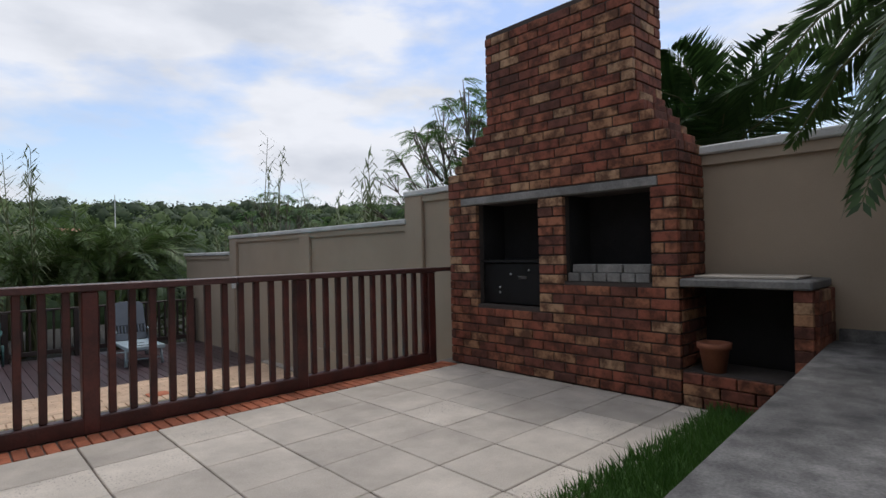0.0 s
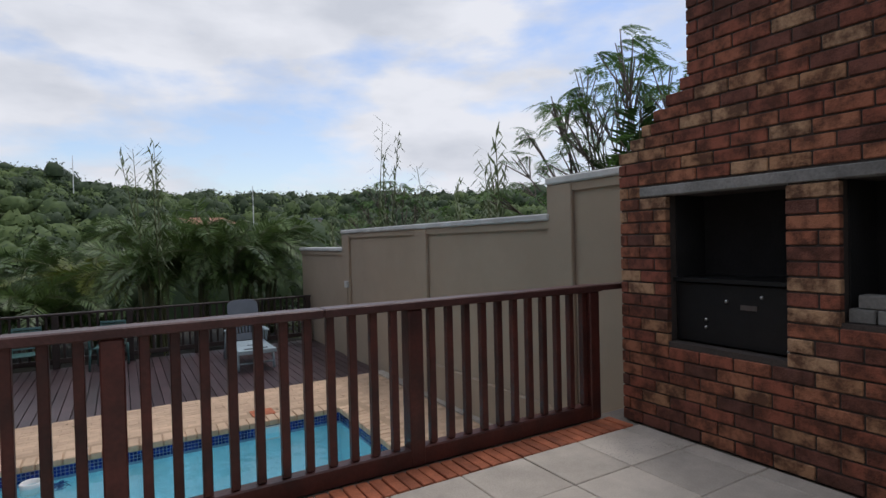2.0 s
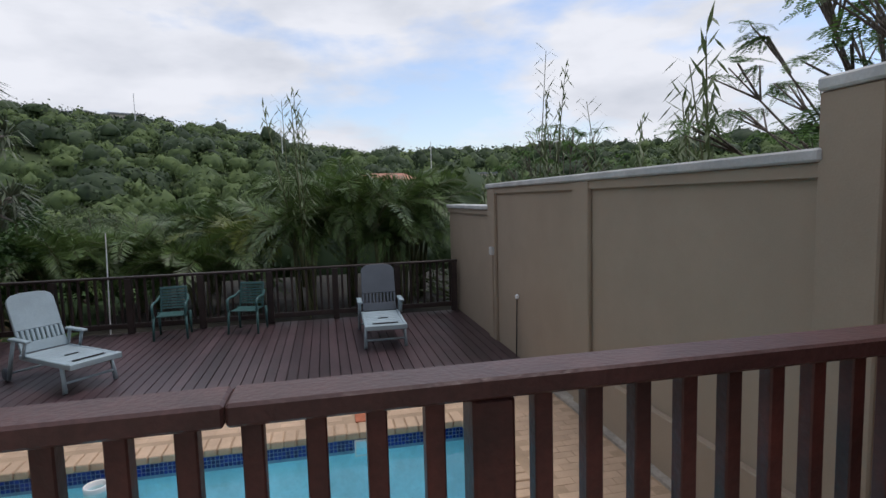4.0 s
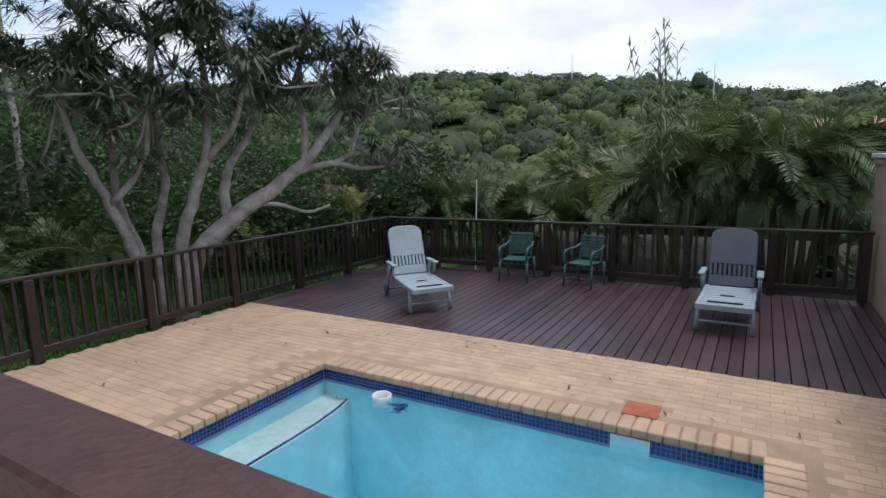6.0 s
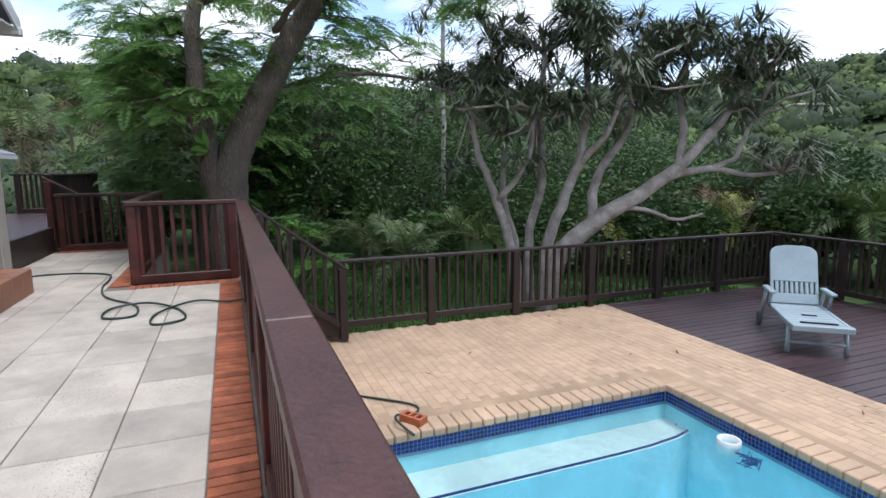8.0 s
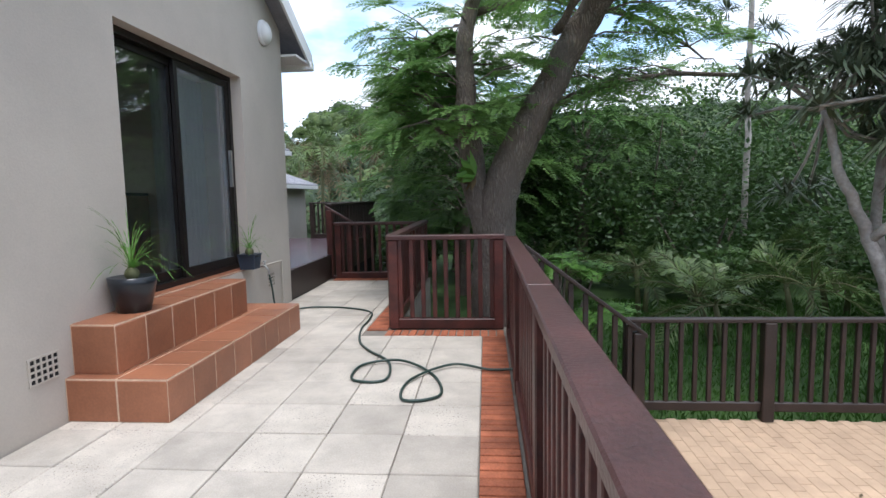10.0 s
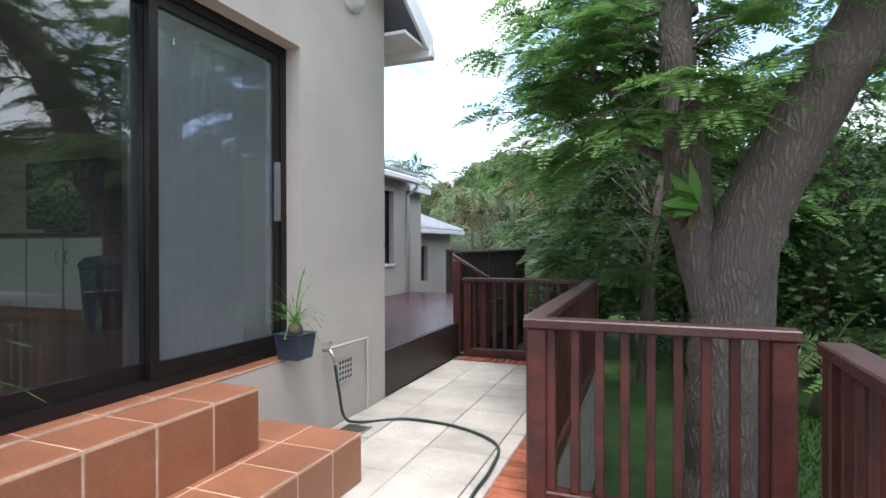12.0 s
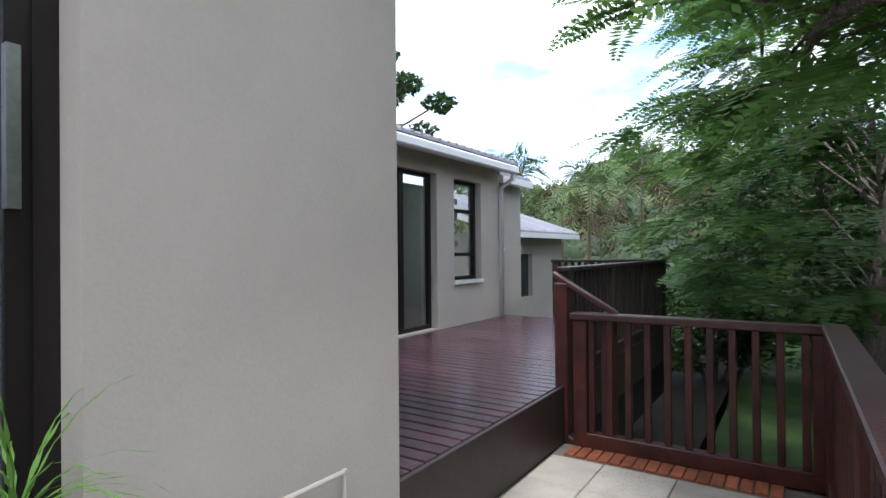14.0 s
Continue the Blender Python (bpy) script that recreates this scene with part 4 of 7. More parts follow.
bm = bmesh.new()
wall_with_holes(bm, -10.72, HX0, WY - 0.22, WY, -0.4, 2.72, [(-10.16, -9.41, 1.04, 2.45), (-8.99, -7.4, 0.44, 2.46)])
solid("wall_wing", bm, M["house_paint"], "greige plastered wall of the wing by the raised deck", "wall")
bm = bmesh.new()
wall_with_holes(bm, -11.95, -10.72, WY - 0.42, WY - 0.20, -0.4, 2.68, [(-11.25, -11.0, 1.5, 2.3)])
solid("wall_wing_end", bm, M["house_paint"], "greige plastered recessed wall beside the downpipe", "wall")
block("wall_wing_inside", -11.95, HX0, -3.2, -3.0, -0.4, 2.7, M["room"], "dim inner wall seen through the wing's glass", "wall")
framed_opening("window_1", -10.16, -9.41, 1.04, 2.45, "tall bronze-framed window with dark panes", "window", (1.40, 2.02))
framed_opening("door_2", -8.99, -7.4, 0.44, 2.46, "dark glazed sliding door onto the raised deck", "door", sill=False)
framed_opening("window_2", -11.25, -11.0, 1.5, 2.3, "narrow dark window in the recessed wall", "window", y=WY - 0.20)
bm = bmesh.new()
box(bm, -8.40, -8.32, WY - 0.16, WY - 0.10, 0.49, 2.41)
part("mullion", bm, M["frame"], bpy.data.objects["door_2"])
for i in range(5):
    bm = bmesh.new()
    box(bm, -9.80, -9.44, WY - 0.21, WY - 0.19, 1.52 + i * 0.20, 1.60 + i * 0.20)
    part("louvre", bm, M["white"], bpy.data.objects["window_1"], "pale louvre slat")
wing_roof = thing("roof_wing", "grey ribbed roof of the wing with white gutter", "roof")
wing_roof["kind"] = "structure"


def ribbed_roof(parent, x0, x1, y0, z0, y1, z1):
    """A roof that falls towards y0, with raised ribs as parts."""
    bm = bmesh.new()
    vs = [bm.verts.new(v) for v in ((x0, y0, z0), (x1, y0, z0), (x1, y1, z1), (x0, y1, z1), (x0, y0, z0 + 0.03), (x1, y0, z0 + 0.03), (x1, y1, z1 + 0.03), (x0, y1, z1 + 0.03))]
    for f in ((3, 2, 1, 0), (4, 5, 6, 7), (0, 1, 5, 4), (1, 2, 6, 5), (2, 3, 7, 6), (3, 0, 4, 7)):
        bm.faces.new([vs[i] for i in f])
    part("sheet", bm, M["roof"], parent)
    n = int((x1 - x0) / 0.19)
    bm = bmesh.new()
    tube(bm, [(0, y0 - 0.02, z0 + 0.03), (0, y1, z1 + 0.03)], 0.035, 6)
    me = mesh_of("rib", bm, M["roof"])
    for i in range(n + 1):
        piece("rib", me, parent, (x0 + i * (x1 - x0) / n, 0, 0))


ribbed_roof(wing_roof, -10.80, HX0 - 0.02, -0.70, 2.78, -4.0, 3.75)
bm = bmesh.new()
box(bm, -10.80, HX0 - 0.02, -0.77, -0.65, 2.63, 2.75)
soften(bm, 0.02)
part("gutter", bm, M["white"], wing_roof, "white gutter")
bm = bmesh.new()
box(bm, -10.80, HX0 - 0.02, WY, -0.772, 2.70, 2.73)
part("soffit", bm, M["white"], wing_roof)
bm = bmesh.new()
tube(bm, [(-10.72, -0.71, 2.65), (-10.72, -0.74, 2.55), (-10.72, WY + 0.05, 2.42), (-10.72, WY + 0.05, 0.42)], 0.035)
part("downpipe", bm, M["white"], wing_roof, "white downpipe", True)
wing_roof2 = thing("roof_recess", "grey ribbed roof over the recessed part", "roof")
wing_roof2["kind"] = "structure"
ribbed_roof(wing_roof2, -12.0, -10.84, WY - 0.02, 2.66, -3.6, 3.5)
bm = bmesh.new()
box(bm, -12.0, -10.84, WY - 0.08, WY + 0.03, 2.54, 2.65)
part("gutter", bm, M["white"], wing_roof2, "white gutter")
# low outbuilding farther on
out = thing("outbuilding", "low greige outbuilding with a grey ribbed roof", "building", (0, -0.35, -0.12))
bm = bmesh.new()
wall_with_holes(bm, -16.2, -12.9, -1.9, -1.7, -1.2, 1.95, [(-14.4, -13.4, 0.55, 1.5)])
box(bm, -13.1, -12.9, -4.5, -1.9, -1.2, 1.95)
box(bm, -16.2, -16.0, -4.5, -1.9, -1.2, 1.95)
part("wall", bm, M["house_paint"], out)
bm = bmesh.new()
box(bm, -14.4, -13.4, -1.84, -1.80, 0.55, 1.5)
part("window", bm, M["far_glass"], out, "dark window")
r = part("roof", bmesh.new(), M["roof"], out, "grey ribbed roof")
ribbed_roof(r, -16.5, -12.7, -1.35, 1.95, -4.6, 3.1)
bm = bmesh.new()
slope = [(-12.69, -1.33, 1.86), (-12.69, -4.6, 3.02)]
tube(bm, slope, 0.09, 4)
box(bm, -16.5, -12.7, -1.42, -1.33, 1.84, 1.95)
part("gutter", bm, M["white"], out, "white gutter and bargeboard")

# raised deck beside the wing
deck2 = thing("raised_deck", "glossy purple-brown timber deck along the wing", "deck", (0, 0, DECK_Z))
deck2["kind"] = "structure"
w = 0.118
DECK_Y = WY + 2.42
me = box_mesh("plank", w - 0.017, 2.415, 0.03, M["deck_west"], 0.003)
for i in range(50):
    piece("plank", me, deck2, (-5.035 - (i + 0.5) * w, WY + 1.2125, -0.03 + 0.002 * random.random()))
# black body: shade under the planks put into its colour
bm = bmesh.new()
box(bm, -10.95, -5.03, WY + 0.01, DECK_Y - 0.02, -0.9, -0.035)
part("substructure", bm, M["soot_dark"], deck2)
bm = bmesh.new()
box(bm, -10.95, -5.03, DECK_Y + 0.002, DECK_Y + 0.035, -0.42, -0.004)
soften(bm, 0.004)
part("fascia", bm, M["deck_rail"], deck2, "dark fascia board")

# timber steps down to the pool terrace
stairs = thing("timber_steps", "dark timber steps down to the pool terrace", "steps")
for i in range(4):
    bm = bmesh.new()
    z = -0.16 - i * 0.16
    box(bm, -3.45, -2.76, 4.52 + i * 0.26, 4.80 + i * 0.26, z - 0.04, z)
    soften(bm, 0.006)
    part("tread", bm, M["deck_rail"], stairs)
for x in (-3.49, -2.75):
    bm = bmesh.new()
    vs = [bm.verts.new((x + dx, y, z)) for dx in (0, 0.04) for y, z in ((4.52, -0.06), (4.52, -0.34), (5.6, LOW), (5.6, LOW + 0.16))]
    bm.faces.new(vs[:4]), bm.faces.new(vs[4:])
    for i in range(4):
        j = (i + 1) % 4
        bm.faces.new((vs[i], vs[j], vs[j + 4], vs[i + 4]))
    part("stringer", bm, M["deck_rail"], stairs)

# ---- fireplace ----
fire = thing("braai_fireplace", "tall built-in brick barbecue fireplace with sooty openings and chimney", "fireplace")
COURSE, BL, BD, JOINT = 0.0855, 0.222, 0.106, 0.011
FY0, FY1 = 1.85, 4.285
LO = (3.12, 3.885, 0.64, 1.625)
RO = (2.06, 2.85, 0.89, 1.625)
LINTEL = (2.00, 4.10, 1.63, 1.70)
SY0, SY1, STOP = 2.17, 3.72, 3.30
SH0, SH1 = 1.93, 2.40


def sides_at(z):
    if z < SH0:
        return FY0, FY1
    if z < SH1:
        n = int((z - SH0) / COURSE) + 1
        f = min(1, n * COURSE / (SH1 - SH0))
        return FY0 + (SY0 - FY0) * f, FY1 + (SY1 - FY1) * f
    return SY0, SY1


def core(*a):
    bm = bmesh.new()
    box(bm, *a)
    part("core", bm, M["fire_mortar"], fire, "dark mortar joints")


X0, X1 = FIRE_X + 0.012, WALL_X - 0.002
core(X0, X1, FY0 + 0.012, LO[0] - 0.012 - 0.0, 0, RO[2] - 0.01)
core(X0, X1, LO[0] - 0.012, FY1 - 0.012, 0, LO[2] - 0.01)
core(X0, X1, FY0 + 0.012, RO[0] - 0.012, RO[2] - 0.01, LINTEL[2])
core(X0, X1, RO[1] + 0.012, LO[0] - 0.012, RO[2] - 0.01, LINTEL[2])
core(X0, X1, LO[1] + 0.012, FY1 - 0.012, LO[2] - 0.01, LINTEL[2])
core(X0, X1, FY0 + 0.012, FY1 - 0.012, LINTEL[2] + 0.001, SH0)
z = SH0
while z < SH1 - 0.01:
    a, b = sides_at(z + 0.01)
    core(X0, X1, a + 0.012, b - 0.012, z, min(z + COURSE, SH1))
    z += COURSE
core(X0, X1, SY0 + 0.012, SY1 - 0.012, SH1, STOP - 0.01)
for a in ((WALL_X - 0.07, WALL_X - 0.01, RO[0] - 0.01, LO[1] + 0.01, LO[2] - 0.01, LINTEL[2]), (X0 + 0.1, WALL_X - 0.072, LO[1], LO[1] + 0.01, LO[2], LINTEL[2]),
          (X0 + 0.1, WALL_X - 0.072, LO[0] - 0.010, LO[0], LO[2], LINTEL[2]), (X0 + 0.1, WALL_X - 0.072, RO[1], RO[1] + 0.01, RO[2], LINTEL[2]),
          (X0 + 0.1, WALL_X - 0.072, RO[0] - 0.01, RO[0], RO[2], LINTEL[2])):
    bm = bmesh.new()
    box(bm, *a)
    part("lining", bm, M["soot_dark"], fire, "soot-black lining")
bm = bmesh.new()
box(bm, FIRE_X - 0.006, FIRE_X + 0.11, LINTEL[0], LINTEL[1], LINTEL[2], LINTEL[3])
soften(bm, 0.006)
part("lintel", bm, M["concrete"], fire, "pale concrete lintel")
# black steel oven box in the first opening
bm = bmesh.new()
box(bm, FIRE_X + 0.09, FIRE_X + 0.45, LO[0] + 0.005, LO[1] - 0.005, LO[2], LO[2] + 0.40)
soften(bm, 0.008)
oven = part("oven_box", bm, M["black"], fire, "black steel oven front")
bm = bmesh.new()
box(bm, FIRE_X + 0.06, FIRE_X + 0.46, LO[0] + 0.003, LO[1] - 0.003, LO[2] + 0.405, LO[2] + 0.43)
part("shelf", bm, M["black"], fire, "steel shelf")
for y, z in ((3.52, 0.93), (3.66, 0.80), (3.66, 0.75), (3.3, 0.97), (3.15, 0.67)):
    bm = bmesh.new()
    bmesh.ops.create_uvsphere(bm, u_segments=8, v_segments=6, radius=0.012, matrix=Matrix.Translation((FIRE_X + 0.085, y, z)))
    part("knob", bm, M["steel"], oven, "small bright knob", True)
bm = bmesh.new()
box(bm, FIRE_X + 0.082, FIRE_X + 0.088, 3.33, 3.43, 0.885, 0.915)
part("name_plate", bm, M["steel"], oven, "small metal plate")
# grey firebricks along the second opening's hearth
FB = [box_mesh("firebrick", 0.11, 0.115, 0.073, M["concrete"], 0.006), box_mesh("firebrick", 0.10, 0.225, 0.07, M["concrete"], 0.006)]
for i in range(6):
    piece("firebrick", FB[0], fire, (FIRE_X + 0.085, RO[0] + 0.0875 + i * 0.125, RO[2] - 0.008))
for i in range(3):
    piece("firebrick", FB[1], fire, (FIRE_X + 0.10, RO[0] + 0.1425 + i * 0.24, RO[2] + 0.067))

base_b = part("base", bmesh.new(), M["fire_brick"], fire)
stack_b = part("chimney_stack", bmesh.new(), M["fire_brick"], fire)
BRICK = {}
rng = random.Random(4)


def brick(parent, length, at, rz):
    key = round(length / 0.012)
    if key not in BRICK:
        m = bmesh.new()
        L2 = key * 0.012 / 2
        h = COURSE - JOINT
        box(m, -L2, L2, 0, 0.05, 0, h)
        soften(m, 0.005)
        BRICK[key] = mesh_of("brick", m, M["fire_brick"])
    ob = piece("brick", BRICK[key], parent, at, rz)
    return ob


def lay_row(parent, a, b, place, odd, rz):
    """Bricks between a and b along a line; place(s) gives the middle of a brick."""
    s = a
    first = (BL - JOINT) / 2 if odd else BL
    while s < b - 0.03:
        l = min(first, b - s)
        if b - s - l < 0.06:
            l = b - s
        brick(parent, l - JOINT * 0.6, place(s + l / 2), rz)
        s += l + JOINT * 0.4
        first = BL


row = 0
z = 0.0
while z + COURSE <= STOP + 0.02:
    a, b = sides_at(z + 0.02)
    parent = base_b if z < LINTEL[2] else stack_b
    spans = [(a, b)]
    for hole in (LO, RO, LINTEL):
        if hole[2] - 0.03 < z + COURSE / 2 < hole[3] + 0.01:
            spans = [t for p, q in spans for t in (((p, min(q, hole[0])), (max(p, hole[1]), q)) if p < hole[0] and q > hole[1] else ((p, q),))]
    for p, q in spans:
        if q - p < 0.03:
            continue
        lay_row(parent, p, q, lambda s: (FIRE_X + rng.uniform(-0.003, 0.002), s, z + 0.005), row % 2, -90)
    # the side that faces the terrace, and the one by the railing
    lay_row(parent, FIRE_X + 0.052, WALL_X - 0.005, lambda s: (s, a + rng.uniform(-0.003, 0.002), z + 0.005), row % 2 == 0, 0)
    lay_row(parent, FIRE_X + 0.052, WALL_X - 0.005, lambda s: (s, b - rng.uniform(-0.003, 0.002), z + 0.005), row % 2 == 0, 180)
    z += COURSE
    row += 1

# side table of the fireplace
side = thing("braai_side_table", "low brick side table with a dark open log store", "table")
bm = bmesh.new()
box(bm, 4.80, WALL_X - 0.002, 1.02, FY0 - 0.004, 0.865, 0.925)
soften(bm, 0.01)
part("tabletop", bm, M["concrete"], side, "grey concrete slab top")
bm = bmesh.new()
box(bm, 4.90, 5.24, 1.12, 1.78, 0.927, 0.945)
soften(bm, 0.004)
part("loose_slab", bm, M["slab"], side, "pale loose tile on the slab")
bm = bmesh.new()
box(bm, 4.83, WALL_X - 0.002, 1.02, FY0 - 0.004, 0, 0.25)
part("plinth", bm, M["fire_mortar"], side)
# shade inside the log store, painted black on its end and back
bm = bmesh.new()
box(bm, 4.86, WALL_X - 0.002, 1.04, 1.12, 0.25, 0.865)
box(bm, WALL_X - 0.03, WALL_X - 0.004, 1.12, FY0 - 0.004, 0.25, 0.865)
part("back", bm, M["soot_dark"], side, "inside of the log store, its shade painted black")
for i in range(8):
    lay_row(side, 1.02, 1.135, lambda s: (4.83, s, 0.25 + i * 0.0765), 0, -90)
for i in range(3):
    lay_row(side, 1.02, FY0 - 0.01, lambda s: (4.80, s, i * 0.083), i % 2, -90)
    lay_row(side, 4.86, WALL_X - 0.01, lambda s: (s, 1.0, i * 0.083), i % 2, 0)
for i in range(8):
    lay_row(side, 4.86, WALL_X - 0.01, lambda s: (s, 1.0, 0.25 + i * 0.0765), i % 2, 0)
pot = thing("clay_pot", "small terracotta flower pot in the log store", "pot", (4.93, 1.66, 0.251))
bm = bmesh.new()
lathe(bm, [(0.0, 0.0), (0.075, 0.0), (0.10, 0.17), (0.115, 0.17), (0.118, 0.21), (0.10, 0.21), (0.09, 0.17), (0.0, 0.17)], 20)
part("body", bm, M["clay"], pot, smooth=True)

# concrete bench by the grass
bench = thing("concrete_bench", "weathered grey concrete bench with a raised back strip", "bench", (5.30, 1.03, 0.0), rz=180 + 4.5)
bm = bmesh.new()
box(bm, 0.0, 3.2, 0.0, 0.62, 0.43, 0.50)
soften(bm, 0.012)
part("seat_slab", bm, M["bench_concrete"], bench)
bm = bmesh.new()
box(bm, 0.05, 3.1, 0.06, 0.6, -0.03, 0.43)
part("support", bm, M["wall_paint"], bench)
bm = bmesh.new()
box(bm, 0.0, 0.06, 0.05, 0.9, 0.501, 0.58)
part("upstand", bm, M["bench_concrete"], bench)
# ---- loose furniture ----


def rounded_panel(bm, x0, x1, z0, z1, y0, y1, slots=0, slot_z=(0, 0), gap=0.5):
    """An upright panel with an arched top and, if wanted, upright slots cut as gaps between bars."""
    w = (x1 - x0) / 2
    cx = (x0 + x1) / 2
    if slots:
        box(bm, x0, x1, y0, y1, z0, slot_z[0])
        s = (x1 - x0) / (slots + 1 - gap)
        for i in range(slots + 1):
            box(bm, x0 + i * s, x0 + (i + 1 - gap) * s, y0, y1, slot_z[0], slot_z[1])
        z0 = slot_z[1]
    outline = [(x0, z0), (x1, z0), (x1, z1 - 0.11), (x1 - 0.02, z1 - 0.06), (x1 - 0.07, z1 - 0.02), (cx + w * 0.4, z1), (cx - w * 0.4, z1), (x0 + 0.07, z1 - 0.02), (x0 + 0.02, z1 - 0.06), (x0, z1 - 0.11)]
    a = [bm.verts.new((x, y0, z)) for x, z in outline]
    b = [bm.verts.new((x, y1, z)) for x, z in outline]
    bm.faces.new(a), bm.faces.new(b[::-1])
    for i in range(len(a)):
        j = (i + 1) % len(a)
        bm.faces.new((a[i], b[i], b[j], a[j]))


SLAT = box_mesh("slat", 0.53, 0.11, 0.024, M["lounger"], 0.006)


def lounger(at, rz, back_mat, label, tilt=-22):
    """A moulded resin sun lounger, its back raised; the foot end points to -y."""
    ob = thing("sun_lounger", label, "sun lounger", at, "sun loungers on the deck", rz)
    m = M["lounger"]
    bm = bmesh.new()
    box(bm, -0.31, -0.26, -0.98, 0.12, 0.30, 0.365)
    box(bm, 0.26, 0.31, -0.98, 0.12, 0.30, 0.365)
    box(bm, -0.31, 0.31, -1.03, -0.94, 0.30, 0.372)
    soften(bm, 0.008)
    seat = part("seat", bm, m, ob, "pale slatted resin seat")
    for i in range(9):
        piece("slat", SLAT, seat, (0, -0.90 + i * 0.118, 0.336))
    # flat black strips imitate the shade in the moulded slots
    bm = bmesh.new()
    box(bm, -0.19, 0.19, -0.88, -0.83, 0.366, 0.372)
    box(bm, -0.08, 0.08, -0.50, -0.47, 0.366, 0.372)
    part("grip_slot", bm, M["soot_dark"], seat, "dark moulded slots")
    bm = bmesh.new()
    rounded_panel(bm, -0.28, 0.28, 0.0, 0.80, -0.02, 0.02, 9, (0.14, 0.30), 0.3)
    soften(bm, 0.008)
    bmesh.ops.transform(bm, matrix=pose(0, 0.13, 0.36, tilt), verts=list(bm.verts))
    part("backrest", bm, back_mat, ob)
    for x in (-0.335, 0.335):
        bm = bmesh.new()
        box(bm, x - 0.04, x + 0.04, -0.20, 0.22, 0.55, 0.585)
        soften(bm, 0.014, 2)
        arm = part("armrest", bm, m, ob)
        bm = bmesh.new()
        tube(bm, [(x, 0.16, 0.55), (x, 0.26, 0.30), (x, 0.36, 0.02)], [0.022, 0.024, 0.026])
        tube(bm, [(x, -0.12, 0.55), (x, -0.05, 0.35)], 0.02)
        part("arm_support", bm, m, arm, smooth=True)
        bm = bmesh.new()
        tube(bm, [(x * 0.85, -0.80, 0.32), (x * 0.88, -0.84, 0.16), (x * 0.9, -0.86, 0.0)], [0.026, 0.024, 0.03])
        part("leg", bm, m, ob, smooth=True)
        bm = bmesh.new()
        lathe(bm, [(0.0, -0.02), (0.08, -0.02), (0.085, 0), (0.08, 0.02), (0.0, 0.02)], 16)
        bmesh.ops.transform(bm, matrix=Matrix.Translation((x, 0.42, 0.085)) @ Matrix.Rotation(radians(90), 4, "Y"), verts=list(bm.verts))
        part("wheel", bm, M["lounger_grey"], ob, "grey resin wheel", True)
    bm = bmesh.new()
    tube(bm, [(-0.3, -0.85, 0.12), (0.3, -0.85, 0.12)], 0.016)
    part("crossbar", bm, m, ob, smooth=True)
    bm = bmesh.new()
    tube(bm, [(-0.33, 0.42, 0.085), (0.33, 0.42, 0.085)], 0.015)
    part("axle", bm, m, ob, smooth=True)
    return ob


lounger((-0.80, 11.12, LOW + 0.001), 50, M["lounger"], "pale blue-grey resin sun lounger with its back raised")
lounger((3.60, 12.05, LOW + 0.001), -1, M["lounger_grey"], "resin sun lounger with a dark grey raised back")


def armchair(at, rz):
    ob = thing("plastic_armchair", "dark green moulded plastic armchair on the deck", "chair", at, "garden chairs by the railing", rz)
    m = M["green_resin"]
    bm = bmesh.new()
    box(bm, -0.23, 0.23, -0.24, 0.20, 0.41, 0.435)
    soften(bm, 0.01)
    part("seat", bm, m, ob)
    bm = bmesh.new()
    tilt_m = pose(0, 0.20, 0.43, -14)
    for x in (-0.235, 0.205):
        box(bm, x, x + 0.03, -0.018, 0.018, -0.02, 0.43)
    box(bm, -0.235, 0.235, -0.018, 0.018, 0.42, 0.47)
    soften(bm, 0.006)
    bmesh.ops.transform(bm, matrix=tilt_m, verts=list(bm.verts))
    back = part("backrest", bm, m, ob)
    for i in range(7):
        sl = bmesh.new()
        box(sl, -0.20, 0.20, -0.012, 0.012, 0.06 + i * 0.052, 0.092 + i * 0.052)
        bmesh.ops.transform(sl, matrix=tilt_m, verts=list(sl.verts))
        part("slat", sl, m, back)
    for x in (-0.27, 0.27):
        bm = bmesh.new()
        tube(bm, smooth_path([(x * 0.9, 0.27, 0.72), (x, 0.10, 0.66), (x * 1.03, -0.15, 0.65), (x * 1.03, -0.25, 0.60), (x, -0.25, 0.42)], 4), 0.024, 6)
        part("armrest", bm, m, ob, smooth=True)
        for y, k in ((-0.24, 1.05), (0.24, 1.0)):
            bm = bmesh.new()
            tube(bm, [(x, y * 0.95, 0.43), (x * k, y * 1.1, 0.0)], [0.026, 0.02], 6)
            part("leg", bm, m, ob, smooth=True)
    ob.scale = (0.9, 0.9, 0.92)
    return ob


armchair((0.20, 12.98, LOW + 0.001), 4)
armchair((1.40, 13.0, LOW + 0.001), -14)

# pole leaning by the deck railing, rod by the wall, wall box
bm = bmesh.new()
tube(bm, [(-1.05, 13.78, LOW - 0.3), (-1.02, 13.86, 0.95)], [0.014, 0.009], 6)
tagged(new("garden_pole", mesh_of("garden_pole", bm, M["white"])), "thin pale pole standing behind the deck railing", "pole")
rod = thing("garden_torch", "thin dark garden torch leaning at the wall", "torch", (5.26, 10.15, LOW))
bm = bmesh.new()
tube(bm, [(0, 0, 0), (0.02, 0, 0.82)], 0.009, 6)
part("stem", bm, M["black"], rod)
bm = bmesh.new()
lathe(bm, [(0.0, 0.81), (0.025, 0.81), (0.03, 0.85), (0.0, 0.87)], 10, (0.02, 0, 0))
part("head", bm, M["white"], rod, "small white head")
wb = thing("junction_box", "small grey junction box on the wall pilaster", "junction box", (WALL_X - 0.05, 11.12, 0.58))
bm = bmesh.new()
box(bm, -0.05, 0.0, -0.06, 0.06, -0.06, 0.06)
